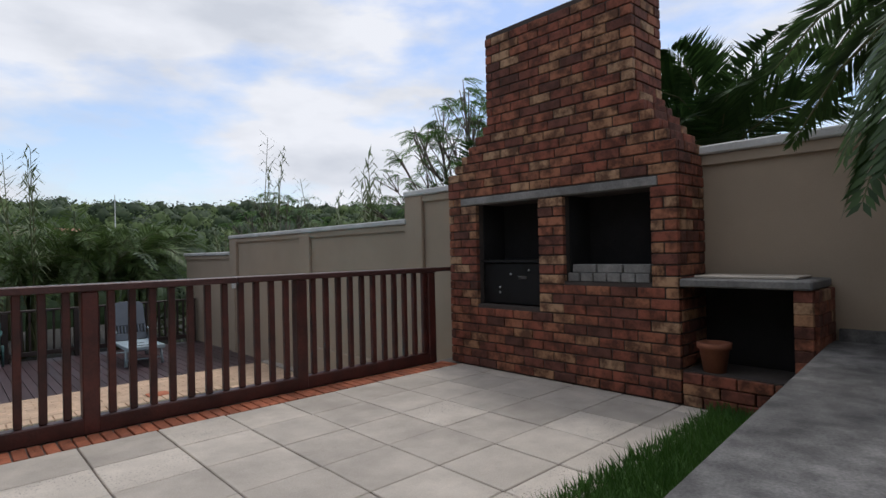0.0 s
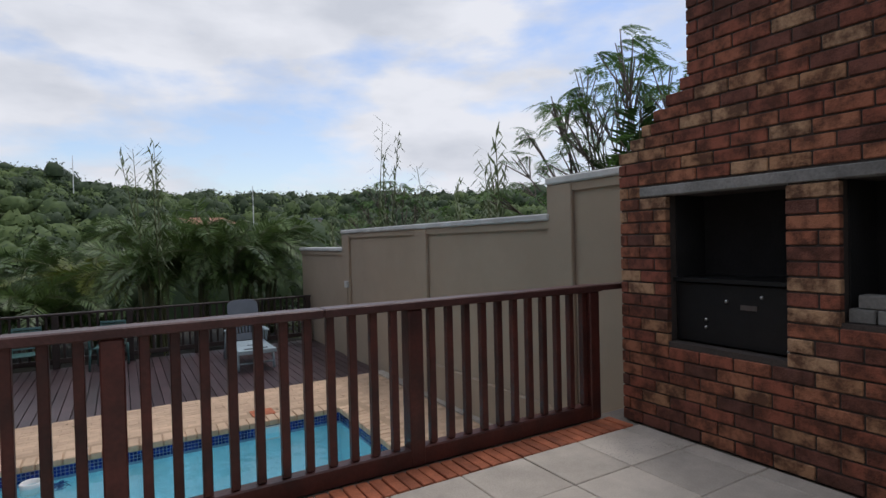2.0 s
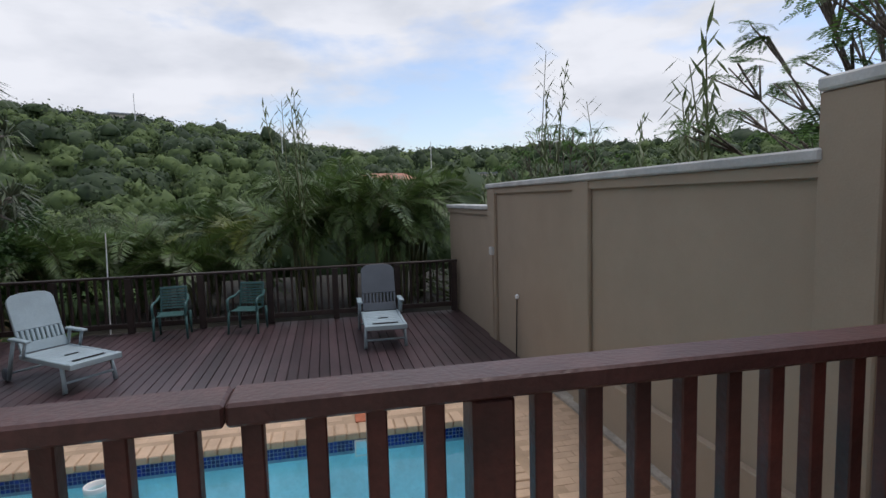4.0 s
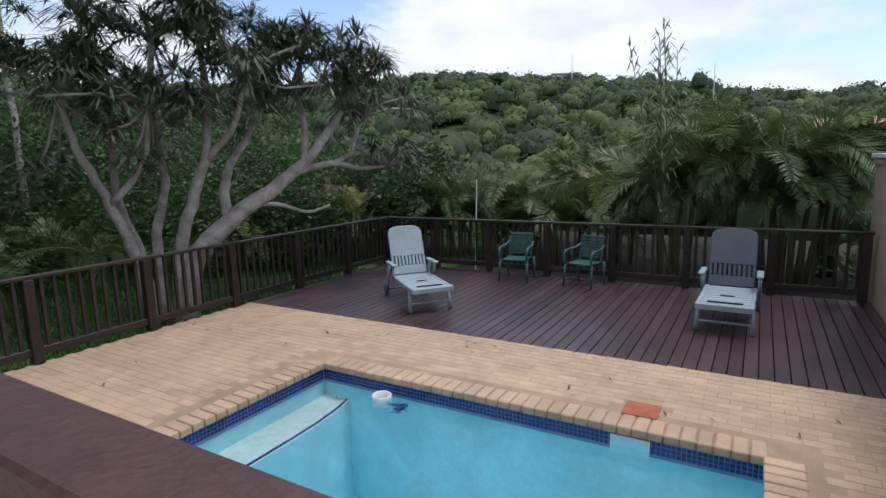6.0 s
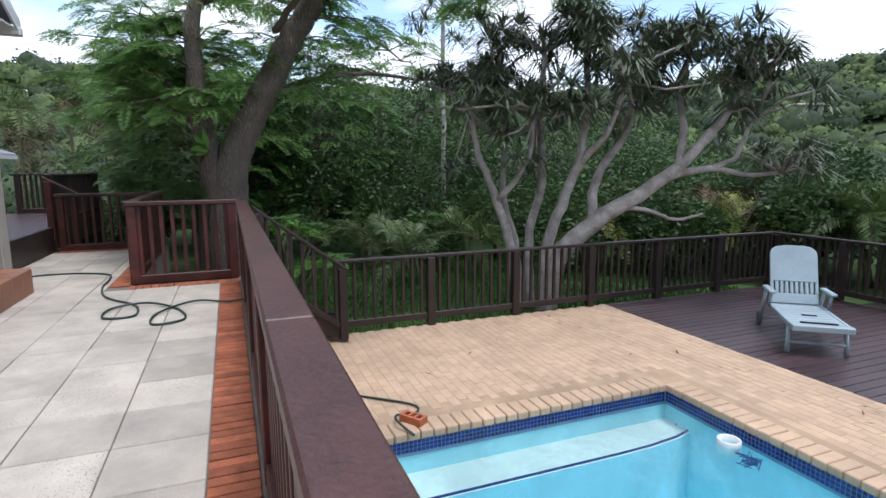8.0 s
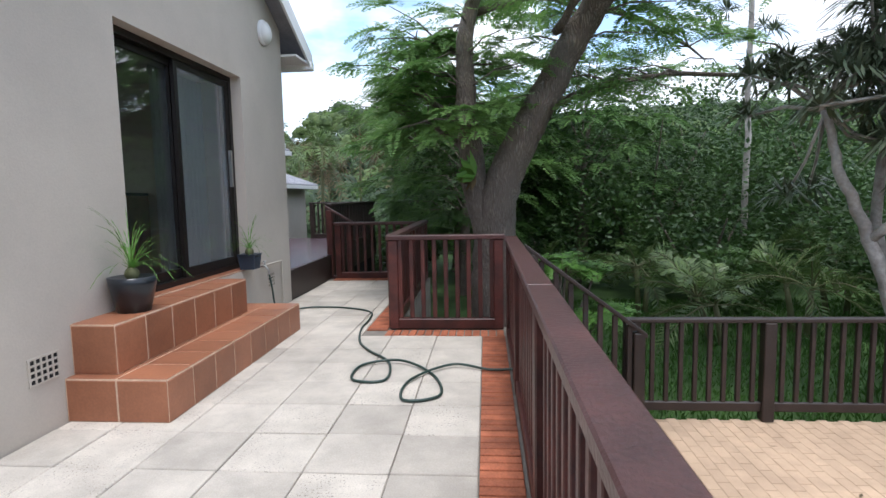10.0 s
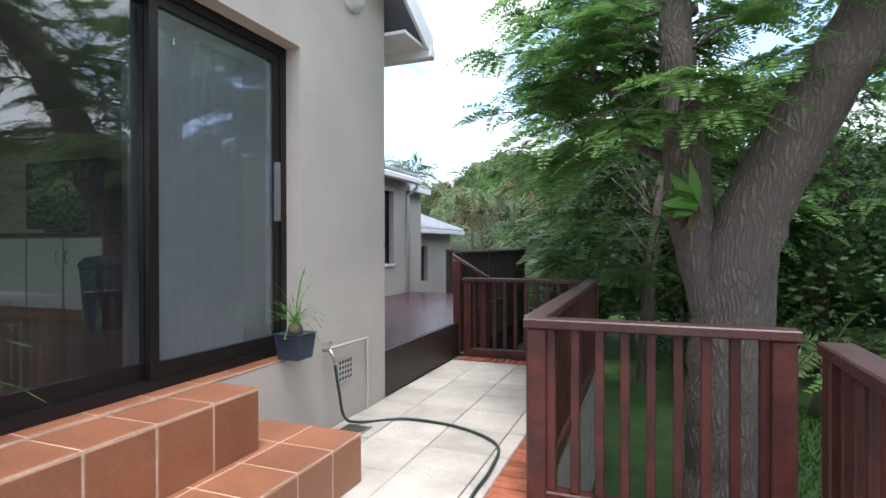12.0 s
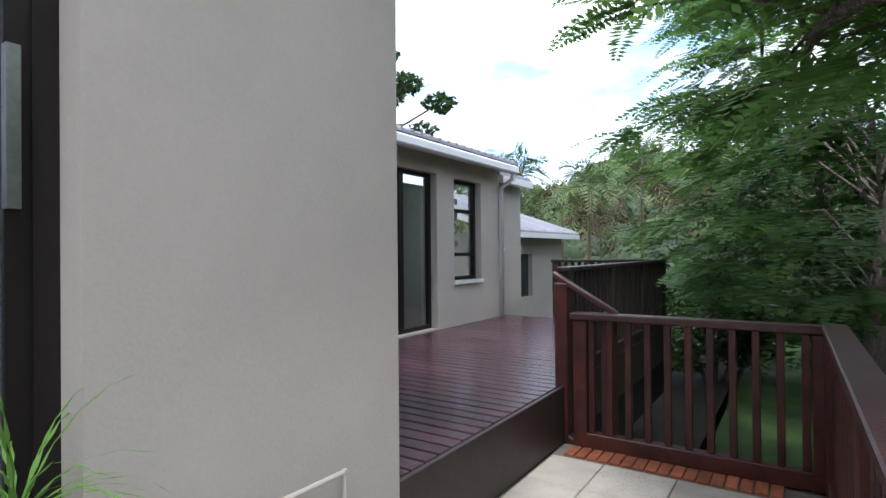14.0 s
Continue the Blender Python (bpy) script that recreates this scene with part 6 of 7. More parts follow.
def jacaranda():
    ob = thing("feathery_tree", "large leaning tree with rough brown bark and feathery green leaves", "tree", (-5.0, 4.27, LAWN - 0.05))
    bm = bmesh.new()
    b = Vector((0, 0, 0))
    main = limb(bm, [(0, 0, -0.1), (0.0, -0.02, 0.35), (0.0, 0.0, 1.0), (-0.02, 0.02, 1.9), (0.02, 0.12, 2.6), (0.08, 0.5, 3.4), (0.2, 1.1, 4.5), (0.6, 1.8, 5.5), (1.3, 2.6, 6.3), (2.3, 3.5, 6.9)], 0.37, 0.08, 16, 7)
    left = limb(bm, [(0.0, -0.02, 1.9), (-0.05, -0.22, 2.7), (-0.12, -0.32, 3.7), (-0.35, -0.3, 4.8), (-0.8, 0.1, 6.2)], 0.21, 0.07, 12)
    boughs = [
        [(0.2, 0.8, 4.5), (0.9, 1.2, 5.0), (1.9, 1.4, 5.2), (3.0, 1.8, 5.1)],
        [(0.6, 1.5, 5.5), (0.5, 2.6, 5.6), (0.7, 3.8, 5.3), (1.0, 4.8, 5.2)],
        [(0.08, 0.4, 3.4), (-0.5, 1.3, 3.9), (-0.6, 2.4, 4.1), (-0.2, 3.4, 4.0), (0.5, 4.3, 4.2)],
        [(-0.3, -0.3, 3.9), (-1.2, -0.5, 4.4), (-2.4, -0.5, 4.4), (-3.6, -0.3, 4.2)],
        [(-0.15, -0.2, 3.0), (-0.8, -0.8, 3.5), (-1.6, -1.2, 3.7), (-2.6, -1.3, 3.5)],
        [(-0.5, -0.2, 4.4), (-1.6, -1.0, 4.9), (-3.0, -1.5, 4.9), (-4.4, -1.6, 4.4)],
        [(-0.2, -0.2, 3.3), (-0.7, -0.9, 3.9), (-1.1, -1.1, 4.3), (-1.5, -1.2, 4.3)],
        [(-0.5, -0.2, 5.0), (-1.2, 0.8, 5.4), (-2.2, 1.8, 5.3)],
        [(0.2, 0.8, 4.5), (-0.6, 1.5, 5.0), (-1.6, 2.6, 5.0), (-2.4, 3.6, 4.7)],
        [(1.3, 2.4, 6.3), (1.9, 3.6, 5.9), (2.0, 5.0, 5.4)],
    ]
    paths = [main[38:], left[6:]]
    for q in boughs:
        paths.append(limb(bm, q, 0.055, 0.015, 7))
    part("trunk", bm, M["bark"], ob, "rough brown fissured bark", True)
    tw, lv = bmesh.new(), Leaves()
    for p in paths:
        for i in range(3, len(p), 2):
            for s in range(4):
                a = R.uniform(0, math.tau)
                d = Vector((math.cos(a), math.sin(a), R.uniform(-0.25, 0.35)))
                e = p[i] + d * R.uniform(0.5, 1.1)
                if e.y < -2.3 or R.uniform() < (0.5 if e.y > 0.6 else 0.06):
                    continue
                tube(tw, [p[i], (p[i] + e) / 2 + Vector((0, 0, 0.08)), e], [0.018, 0.012, 0.007], 4, cap=False)
                feather_spray(lv, e, d, 7, R.uniform(0.4, 0.6))
                feather_spray(lv, (p[i] + e) / 2, d + Vector((R.normal(0, 0.5), R.normal(0, 0.5), 0)), 5, R.uniform(0.35, 0.5))
    tagged(part("branching", tw, M["bark"], ob), kind="stuff")
    crown = new("crown", lv.mesh("crown", M["leaf_feather"]))
    crown.parent = ob


jacaranda()
fern = thing("staghorn_fern", "yellow-green staghorn fern growing on the trunk", "fern", (-4.72, 4.06, 1.66))
lv = Leaves()
n = 34
az, el = R.uniform(-2.4, -0.6, n), R.uniform(-0.4, 1.3, n)
d = np.stack([np.cos(az) * np.cos(el), np.sin(az) * np.cos(el), np.sin(el)], 1)
lv.blades(np.zeros((n, 3)), d, unit(np.cross(d, R.normal(size=(n, 3)))), R.uniform(0.18, 0.34, n), R.uniform(0.09, 0.14, n))
part_ob = new("fronds", lv.mesh("fronds", M["leaf_bright"]))
part_ob.parent = fern
lv = Leaves()
n = 16
az, el = R.uniform(-2.6, -0.4, n), R.uniform(-1.2, 0.0, n)
d = np.stack([np.cos(az) * np.cos(el), np.sin(az) * np.cos(el), np.sin(el)], 1)
lv.blades(np.zeros((n, 3)), d, unit(np.cross(d, R.normal(size=(n, 3)))), R.uniform(0.16, 0.28, n), R.uniform(0.08, 0.12, n))
part_ob = new("dry_fronds", lv.mesh("dry_fronds", M["leaf_dry"]))
part_ob.parent = fern


def shrub(name, at, radii, count, size, mat, label, category="shrub", group="", width=0.5):
    ob = thing(name, label, category, at, group)
    lv = Leaves()
    k = 5
    for i in range(k):
        c = np.array([R.normal(0, 0.45), R.normal(0, 0.45), R.uniform(-0.35, 0.45)]) * np.asarray(radii)
        scatter(lv, c + np.array([0, 0, radii[2]]), np.asarray(radii) * R.uniform(0.5, 0.8), count // k, size, width=width)
    bm = bmesh.new()
    for i in range(4):
        a = i * 1.6 + R.uniform(-0.3, 0.3)
        tube(bm, [(0.1 * math.cos(a), 0.1 * math.sin(a), -0.2), (radii[0] * 0.35 * math.cos(a), radii[1] * 0.35 * math.sin(a), radii[2]), (radii[0] * 0.6 * math.cos(a), radii[1] * 0.6 * math.sin(a), radii[2] * 1.6)],
             [0.05, 0.035, 0.015], 5)
    part("branching", bm, M["bark"], ob)
    c = new("foliage", lv.mesh("foliage", M[mat]))
    c.parent = ob
    return ob


# bright ferny shrub by the steps and a young tree beyond
ob = thing("fern_shrub", "bright green ferny shrub below the terrace railing", "shrub", (-4.2, 5.0, LAWN))
lv, st = Leaves(), bmesh.new()
for i in range(5):
    q = (R.normal(0, 0.3), R.normal(0.1, 0.35), R.uniform(0.9, 1.75))
    tube(st, [(0, 0, -0.05), (q[0] * 0.5, q[1] * 0.5, q[2] * 0.6), q], [0.03, 0.022, 0.012], 5)
    for j in range(5):
        a = R.uniform(0, math.tau)
        feather_spray(lv, q, (math.cos(a), math.sin(a), 0.3), 4, R.uniform(0.4, 0.55))
part("branching", st, M["bark"], ob)
c = new("foliage", lv.mesh("foliage", M["leaf_bright"]))
c.parent = ob
ob = thing("young_tree", "young bright green feathery tree beyond the deck", "tree", (-16.5, 1.8, ground_height(-16.5, 1.8)))
lv, st = Leaves(), bmesh.new()
tube(st, [(0, 0, -0.1), (0.05, 0, 1.6), (0, 0.05, 3.4)], [0.06, 0.045, 0.02], 6)
for i in range(40):
    z = R.uniform(0.9, 3.5)
    a = R.uniform(0, math.tau)
    r = (3.9 - z) * 0.42
    e = (r * 0.6 * math.cos(a), r * 0.6 * math.sin(a), z + 0.2)
    tube(st, [(0, 0, z - 0.2), e], [0.015, 0.006], 4, cap=False)
    feather_spray(lv, e, (math.cos(a), math.sin(a), 0.35), 5, 0.75)
part("branching", st, M["bark"], ob)
c = new("foliage", lv.mesh("foliage", M["leaf_bright"]))
c.parent = ob

# dark bushes and trees round the lawn
for i, (x, y, rx, ry, rz, n) in enumerate([(-11, 12.5, 3.0, 2.4, 2.2, 5200), (-13, 8.5, 3.0, 3.0, 2.6, 5200), (-13.5, 4.6, 2.6, 2.6, 2.3, 4600), (-10.5, 16.5, 3.2, 2.4, 1.9, 4600), (-16.5, 11.5, 3.6, 3.6, 3.4, 5200),
                                           (-7.0, 17.5, 3.0, 2.2, 1.4, 4200), (-17.5, 6.5, 3.4, 3.4, 3.2, 5200), (-13.5, 17.5, 4.0, 3.0, 2.8, 4600), (-9.8, 8.8, 1.8, 1.6, 1.2, 3600), (-3.0, 18.5, 2.6, 2.0, 1.0, 3000),
                                           (-14.5, 1.6, 1.6, 1.4, 1.0, 3000), (-5.6, 17.2, 2.0, 1.7, 1.6, 3600), (-8.0, 14.8, 1.8, 1.5, 1.5, 3200), (-5.4, 13.9, 1.3, 1.2, 1.15, 2600), (-4.1, 15.2, 1.2, 1.1, 1.2, 2600), (-7.0, 12.0, 1.5, 1.4, 1.25, 2600)]):
    shrub("garden_tree" if rz > 1.5 else "bush", (x, y, ground_height(x, y) if y > 16 or x < -16 else LAWN), (rx, ry, rz), int(n * 2.1), 0.135, "leaf_dark",
          "dense dark green tree at the edge of the lawn" if rz > 1.5 else "dense dark green bush below the trees", "tree" if rz > 1.5 else "bush")
# feathery trees farther west
for x, y, h in [(-11, 3.6, 4.6), (-15, 3.2, 5.2), (-19.5, 8.0, 6.0), (-12.5, 6.6, 5.4), (-23, 6.5, 6.4), (-24, 12.0, 6.6), (-17.5, 14.5, 5.6)]:
    ob = thing("feathery_tree", "green feathery tree beyond the lawn", "tree", (x, y, ground_height(x, y)))
    lv, st = Leaves(), bmesh.new()
    tube(st, [(0, 0, -0.2), (0.1, 0.1, h * 0.4), (0, 0.3, h * 0.8)], [0.14, 0.11, 0.05], 7)
    for i in range(130):
        a = R.uniform(0, math.tau)
        z = h * R.uniform(0.35, 1.1)
        r = 2.3 * math.sqrt(max(0.1, 1 - ((z / h - 0.72) / 0.45) ** 2)) * R.uniform(0.35, 1.0)
        e = (r * math.cos(a), r * math.sin(a), z)
        if i % 4 == 1:
            tube(st, [(0, 0.15, z * 0.75), (e[0] * 0.5, e[1] * 0.5, z), e], [0.02, 0.012, 0.005], 4, cap=False)
        feather_spray(lv, e, (math.cos(a), math.sin(a), 0.1), 6, R.uniform(0.7, 1.0))
    part("branching", st, M["bark"], ob)
    c = new("foliage", lv.mesh("foliage", M["leaf_wood"]))
    c.parent = ob
# ---- beyond the boundary wall ----


def reed(at, h, n, lean=(0, 0)):
    ob = thing("giant_reed", "tall giant reed with narrow drooping leaves", "reed", at, "reeds beyond the wall")
    lv = Leaves()
    for s in range(n):
        l = np.array([lean[0] + R.normal(0, 0.12), lean[1] + R.normal(0, 0.12), 1.0])
        hh = h * R.uniform(0.85, 1.0)
        foot = np.array([R.normal(0, 0.2), R.normal(0, 0.2), 0])
        st = bmesh.new()
        tube(st, [tuple(foot), tuple(foot + l * hh * 0.5), tuple(foot + l * hh)], [0.02, 0.015, 0.006], 5)
        part("cane", st, M["stalk"], ob)
        k = 30
        t = np.linspace(0.35, 1.0, k)
        p = foot + l * (hh * t)[:, None]
        az = np.arange(k) * math.pi + R.normal(0, 0.35, k) + R.uniform(0, 6)
        d = unit(np.stack([np.cos(az), np.sin(az), R.uniform(0.6, 1.3, k)], 1))
        side = unit(np.cross(d, np.array([0, 0, 1.0])))
        L1 = R.uniform(0.42, 0.65, k) * (1.25 - 0.75 * t)
        lv.blades(p, d, side, L1, np.full(k, 0.038))
        lv.blades(p + d * (L1 * 0.55)[:, None], unit(d + np.array([0, 0, -1.2])), side, L1 * 0.8, np.full(k, 0.032))
    c = new("leaves", lv.mesh("leaves", M["leaf_reed"]))
    c.parent = ob


# each reed reaches the height given last
for x, y, n, lean, top in [(7.36, 14.46, 3, (0, 0), 4.4), (6.45, 7.9, 2, (-0.02, 0.02), 3.3), (6.7, 8.4, 3, (-0.04, 0.1), 2.9), (7.7, 11.75, 2, (-0.05, 0), 3.1), (8.3, 11.2, 2, (0.08, 0), 2.9), (2.47, 15.3, 5, (-0.04, 0), 3.7),
                           (6.6, 10.2, 4, (0, 0), 2.1), (6.8, 13.4, 4, (0, 0), 2.2), (7.4, 16.5, 4, (0, 0), 2.4), (6.3, 14.6, 4, (0, 0), 2.0), (9.2, 15.5, 4, (0, 0), 2.3)]:
    z = ground_height(x, y) - 0.1
    reed((x, y, z), top - z, n, lean)


def umbrella_tree(at, h, spread, label, heads, mat="leaf_wood"):
    """A thin open tree with leaf clusters at its branch ends."""
    ob = thing("open_tree", label, "tree", at)
    bm, lv = bmesh.new(), Leaves()
    top = Vector((0, 0, h * 0.45))
    limb(bm, [(0, 0, -0.2), (0.05, 0.03, h * 0.25), tuple(top)], 0.07, 0.045, 7)
    for i in range(heads):
        a = i * 2.4 + R.uniform(-0.3, 0.3)
        r = spread * math.sqrt((i + 0.6) / heads)
        e = Vector((r * math.cos(a), r * math.sin(a), h * (1.0 - 0.38 * (r / spread) ** 2) + R.normal(0, 0.12)))
        m = top + (e - top) * 0.5 + Vector((0, 0, -0.12))
        limb(bm, [tuple(top), tuple(m), tuple(e)], 0.02, 0.007, 5, 3)
        for j in range(4):
            q = e + Vector((R.normal(0, 0.16), R.normal(0, 0.16), R.normal(0, 0.06)))
            tube(bm, [m.lerp(e, 0.6), q], [0.012, 0.006], 4, cap=False)
            a = R.uniform(0, math.tau)
            feather_spray(lv, q, (math.cos(a), math.sin(a), R.uniform(-0.3, 0.2)), 4, R.uniform(0.24, 0.36))
    part("trunk", bm, M["bark"], ob, smooth=True)
    c = new("crown", lv.mesh("crown", M[mat]))
    c.parent = ob


umbrella_tree((7.6, 6.9, -1.0), 4.7, 1.7, "open tree with dark leaf clusters beyond the wall", 34)
umbrella_tree((6.9, 5.6, -1.0), 4.6, 1.2, "slim tree with sparse leaves behind the chimney", 16)
umbrella_tree((8.5, 15.6, -2.2), 5.3, 1.9, "rounded open tree beyond the boundary wall", 34)
shrub("bush", (6.5, 5.9, -0.3), (0.7, 0.8, 0.95), 2600, 0.22, "leaf_feather", "bright green bush above the boundary wall", "bush", width=0.16)
shrub("bush", (7.5, 10.8, -1.0), (1.2, 2.6, 1.0), 4200, 0.34, "leaf_reed", "green reedy bushes beyond the wall", "bush", width=0.12)
shrub("bush", (8.2, 15.8, -2.5), (2.0, 2.4, 1.7), 4200, 0.34, "leaf_reed", "green bushes beyond the end of the wall", "bush", width=0.2)
shrub("bush", (-4.7, 24.0, -2.6), (2.9, 2.5, 2.3), 9000, 0.34, "leaf_reed", "pale grey-green feathery bush in the valley", "bush", width=0.12)
# a round-crowned tree behind the wing's roof
ob = thing("round_tree", "dark round-crowned tree behind the wing's roof", "tree", (-17.5, -9.5, -1.2))
bm, lv = bmesh.new(), Leaves()
limb(bm, [(0, 0, -0.2), (0.1, 0, 4.5), (0, 0.2, 7.8)], 0.25, 0.12)
for i in range(26):
    a = R.uniform(0, math.tau)
    r = 2.6 * math.sqrt(R.uniform(0, 1))
    c0 = np.array([r * math.cos(a), r * math.sin(a), 9.0 + R.uniform(-1.0, 0.9) - 0.12 * r * r])
    tube(bm, [(0, 0.2, 7.0), tuple(c0 * np.array([0.5, 0.5, 0.92])), tuple(c0)], [0.06, 0.04, 0.02], 5, cap=False)
    scatter(lv, c0, (0.6, 0.6, 0.35), 200, 0.24)
part("trunk", bm, M["bark"], ob, smooth=True)
c = new("crown", lv.mesh("crown", M["leaf_dark"]))
c.parent = ob

# ---- woods of the valley and the hill ----


def woods(name, label, mat, d0, d1, count, size, leaf, az0=-125, az1=75, blades=46, spare=None, lobes=1):
    lv = Leaves()
    made = 0
    while made < count:
        a = math.radians(R.uniform(az0, az1))
        d = math.sqrt(R.uniform(d0 * d0, d1 * d1))
        x, y = d * math.sin(a), 6 + d * math.cos(a)
        if (x > -9 and x < 9 and y < 19) or (y < 2 and d < 40):
            continue
        if spare and spare(x, y):
            continue
        s = size * R.uniform(0.5, 1.35)
        z = ground_height(x, y)
        for i in range(lobes):
            o = R.normal(0, 0.55, 2) * s if i else (0.0, 0.0)
            t = s if i == 0 else s * R.uniform(0.45, 0.75)
            radii = (t * R.uniform(0.85, 1.15), t * R.uniform(0.85, 1.15), t * R.uniform(0.75, 1.05))
            c = (x + o[0], y + o[1], z + s * 0.45 + (R.uniform(0.1, 0.5) * s if i else 0))
            lv.dome(c, np.asarray(radii) * 0.78)
            lv.skin(c, radii, blades if i == 0 else blades // 2, leaf * s)
        made += 1
    return tagged(new(name, lv.mesh(name, M[mat])), label, "woods", kind="stuff")


def before_house(x, y):
    """The open strip in front of the far house."""
    return 62 < y < 112 and abs(x - 0.141 * y) < 9


woods("valley_woods", "dense dark green woods filling the valley", "leaf_valley", 20, 70, 560, 2.5, 0.11, blades=150, spare=before_house, lobes=3)
woods("hill_woods", "thick bushland covering the hill", "leaf_hill", 62, 215, 3300, 2.9, 0.20, blades=52, spare=before_house, lobes=2)
woods("hill_woods", "darker trees scattered through the hill's bushland", "leaf_valley", 62, 190, 1000, 3.6, 0.18, blades=60, spare=before_house, lobes=2)

# far houses and masts
house = thing("far_house", "pale two-storey house with a salmon roof among the trees", "house", (14.6, 109.0, ground_height(14.6, 109) - 0.2), rz=8)
bm = bmesh.new()
box(bm, -5.5, 5.5, -3, 3, 0, 4.6)
part("wall", bm, M["far_wall"], house)
bm = bmesh.new()
vs = [bm.verts.new(v) for v in ((-6, -3.6, 4.6), (6, -3.6, 4.6), (6, 3.6, 4.6), (-6, 3.6, 4.6), (-4, 0, 6.0), (4, 0, 6.0))]
for f in ((0, 1, 5, 4), (2, 3, 4, 5), (1, 2, 5), (3, 0, 4), (3, 2, 1, 0)):
    bm.faces.new([vs[i] for i in f])
part("roof", bm, M["roof_red"], house, "salmon tiled roof")
for i in range(5):
    for z in (0.8, 2.9):
        bm = bmesh.new()
        box(bm, -4.7 + i * 2.1, -3.7 + i * 2.1, -3.05, -2.98, z, z + 1.1)
        part("window", bm, M["far_glass"], house, "dark window")
house.scale = (0.95, 1.0, 0.95)
for x, y, s in [(-52, 178, 1.0), (-44, 181, 0.8), (-62, 172, 0.9), (-34, 184, 0.6), (34, 110, 0.8), (22, 96, 0.6)]:
    h = thing("far_house", "small white house on the wooded skyline", "house", (x, y, ground_height(x, y) + 2.4 * s), rz=R.uniform(-30, 30))
    bm = bmesh.new()
    box(bm, -4 * s, 4 * s, -2 * s, 2 * s, -2, 2.6 * s)
    part("wall", bm, M["far_wall"], h)
    bm = bmesh.new()
    box(bm, -4.4 * s, 4.4 * s, -2.4 * s, 2.4 * s, 2.6 * s, 3.0 * s)
    part("roof", bm, M["roof"], h)
    for i in range(3):
        bm = bmesh.new()
        box(bm, (-3 + 2.2 * i) * s, (-1.8 + 2.2 * i) * s, -2.06 * s, -1.98 * s, 0.6 * s, 1.9 * s)
        part("window", bm, M["far_glass"], h)
for x, y, hgt in [(-41, 150, 9), (-7, 150, 9), (26, 120, 7)]:
    bm = bmesh.new()
    z = ground_height(x, y)
    tube(bm, [(x, y, z), (x, y, z + hgt + 3)], [0.12, 0.07], 5)
    tagged(new("street_lamp", mesh_of("street_lamp", bm, M["white"])), "thin pale lamp mast among the trees on the hill", "lamp post")

# ---- potted plants by the door ----


def potted(at, pot_profile, mat, label, n, size, square=False):
    ob = thing("potted_plant", label, "plant", at, "pots beside the door")
    bm = bmesh.new()
    lathe(bm, pot_profile, 4 if square else 24)
    if square:
        bmesh.ops.rotate(bm, verts=list(bm.verts), matrix=Matrix.Rotation(radians(45), 3, "Z"))
    part("pot", bm, M[mat], ob, smooth=not square)
    top = pot_profile[-3][1]
    bm = bmesh.new()
    lathe(bm, [(0.0, top - 0.02), (pot_profile[-3][0] * 0.86, top - 0.025)], 16)
    part("soil", bm, M["soil"], ob)
    bm = bmesh.new()
    bmesh.ops.create_uvsphere(bm, u_segments=12, v_segments=8, radius=0.05, matrix=Matrix.Translation((0, 0, top + 0.02)))
    part("bulb", bm, M["stalk"], ob, smooth=True)
    lv = Leaves()
    for i in range(n):
        az, el = R.uniform(0, math.tau), R.uniform(0.35, 1.45)
        L = size * R.uniform(0.6, 1.1)
        p = np.array([0, 0, top + 0.05])
        d = np.array([math.cos(az) * math.cos(el), math.sin(az) * math.cos(el), math.sin(el)])
        side = unit(np.cross(d, np.array([0, 0, 1.0]) + 1e-3))
        for k in range(5):
            lv.blades([p], [d], [side], [L / 5 * 1.25], [0.013 * (1 - k * 0.13)])
            p = p + d * L / 5
            d = unit(d + np.array([0, 0, -0.32]))
    c = new("leaves", lv.mesh("leaves", M["leaf_bright"]))
    c.parent = ob


potted((-1.44, 1.65, 0.622), [(0.0, 0.0), (0.11, 0.0), (0.155, 0.20), (0.16, 0.25), (0.14, 0.25), (0.0, 0.22)], "pot_dark", "ponytail plant in a dark glazed pot on the step", 46, 0.5)
potted((-3.60, 1.55, 0.634), [(0.0, 0.0), (0.11, 0.0), (0.135, 0.15), (0.145, 0.17), (0.125, 0.17), (0.0, 0.15)], "pot_blue", "grassy plant in a square blue-grey pot by the door", 40, 0.42, True)

# ---- paving: slabs, brick edging, pavers, coping, mosaic ----
SLABS = thing("slab_paving", "pale grey square concrete paving slabs of the terrace", "paving")
SLABS["kind"] = "structure"
P0 = 0.456
SM = [box_mesh("slab", P0 - 0.006 - 0.002 * k, P0 - 0.006, 0.045, M["slab"], 0.005) for k in range(3)]


def lay_slab(x0, y0, x1, y1):
    w, h = x1 - x0, y1 - y0
    if w < 0.06 or h < 0.06:
        return
    if abs(w - P0) < 0.002 and abs(h - P0) < 0.002:
        me = SM[rng.randrange(3)]
    else:
        key = ("slab", round(w, 2), round(h, 2))
        if key not in BAL:
            BAL[key] = box_mesh("slab", w - 0.010, h - 0.010, 0.045, M["slab"], 0.006)
        me = BAL[key]
    ob = piece("slab", me, SLABS, ((x0 + x1) / 2, (y0 + y1) / 2, -0.045 + rng.uniform(-0.002, 0.002)), rng.uniform(-0.25, 0.25))


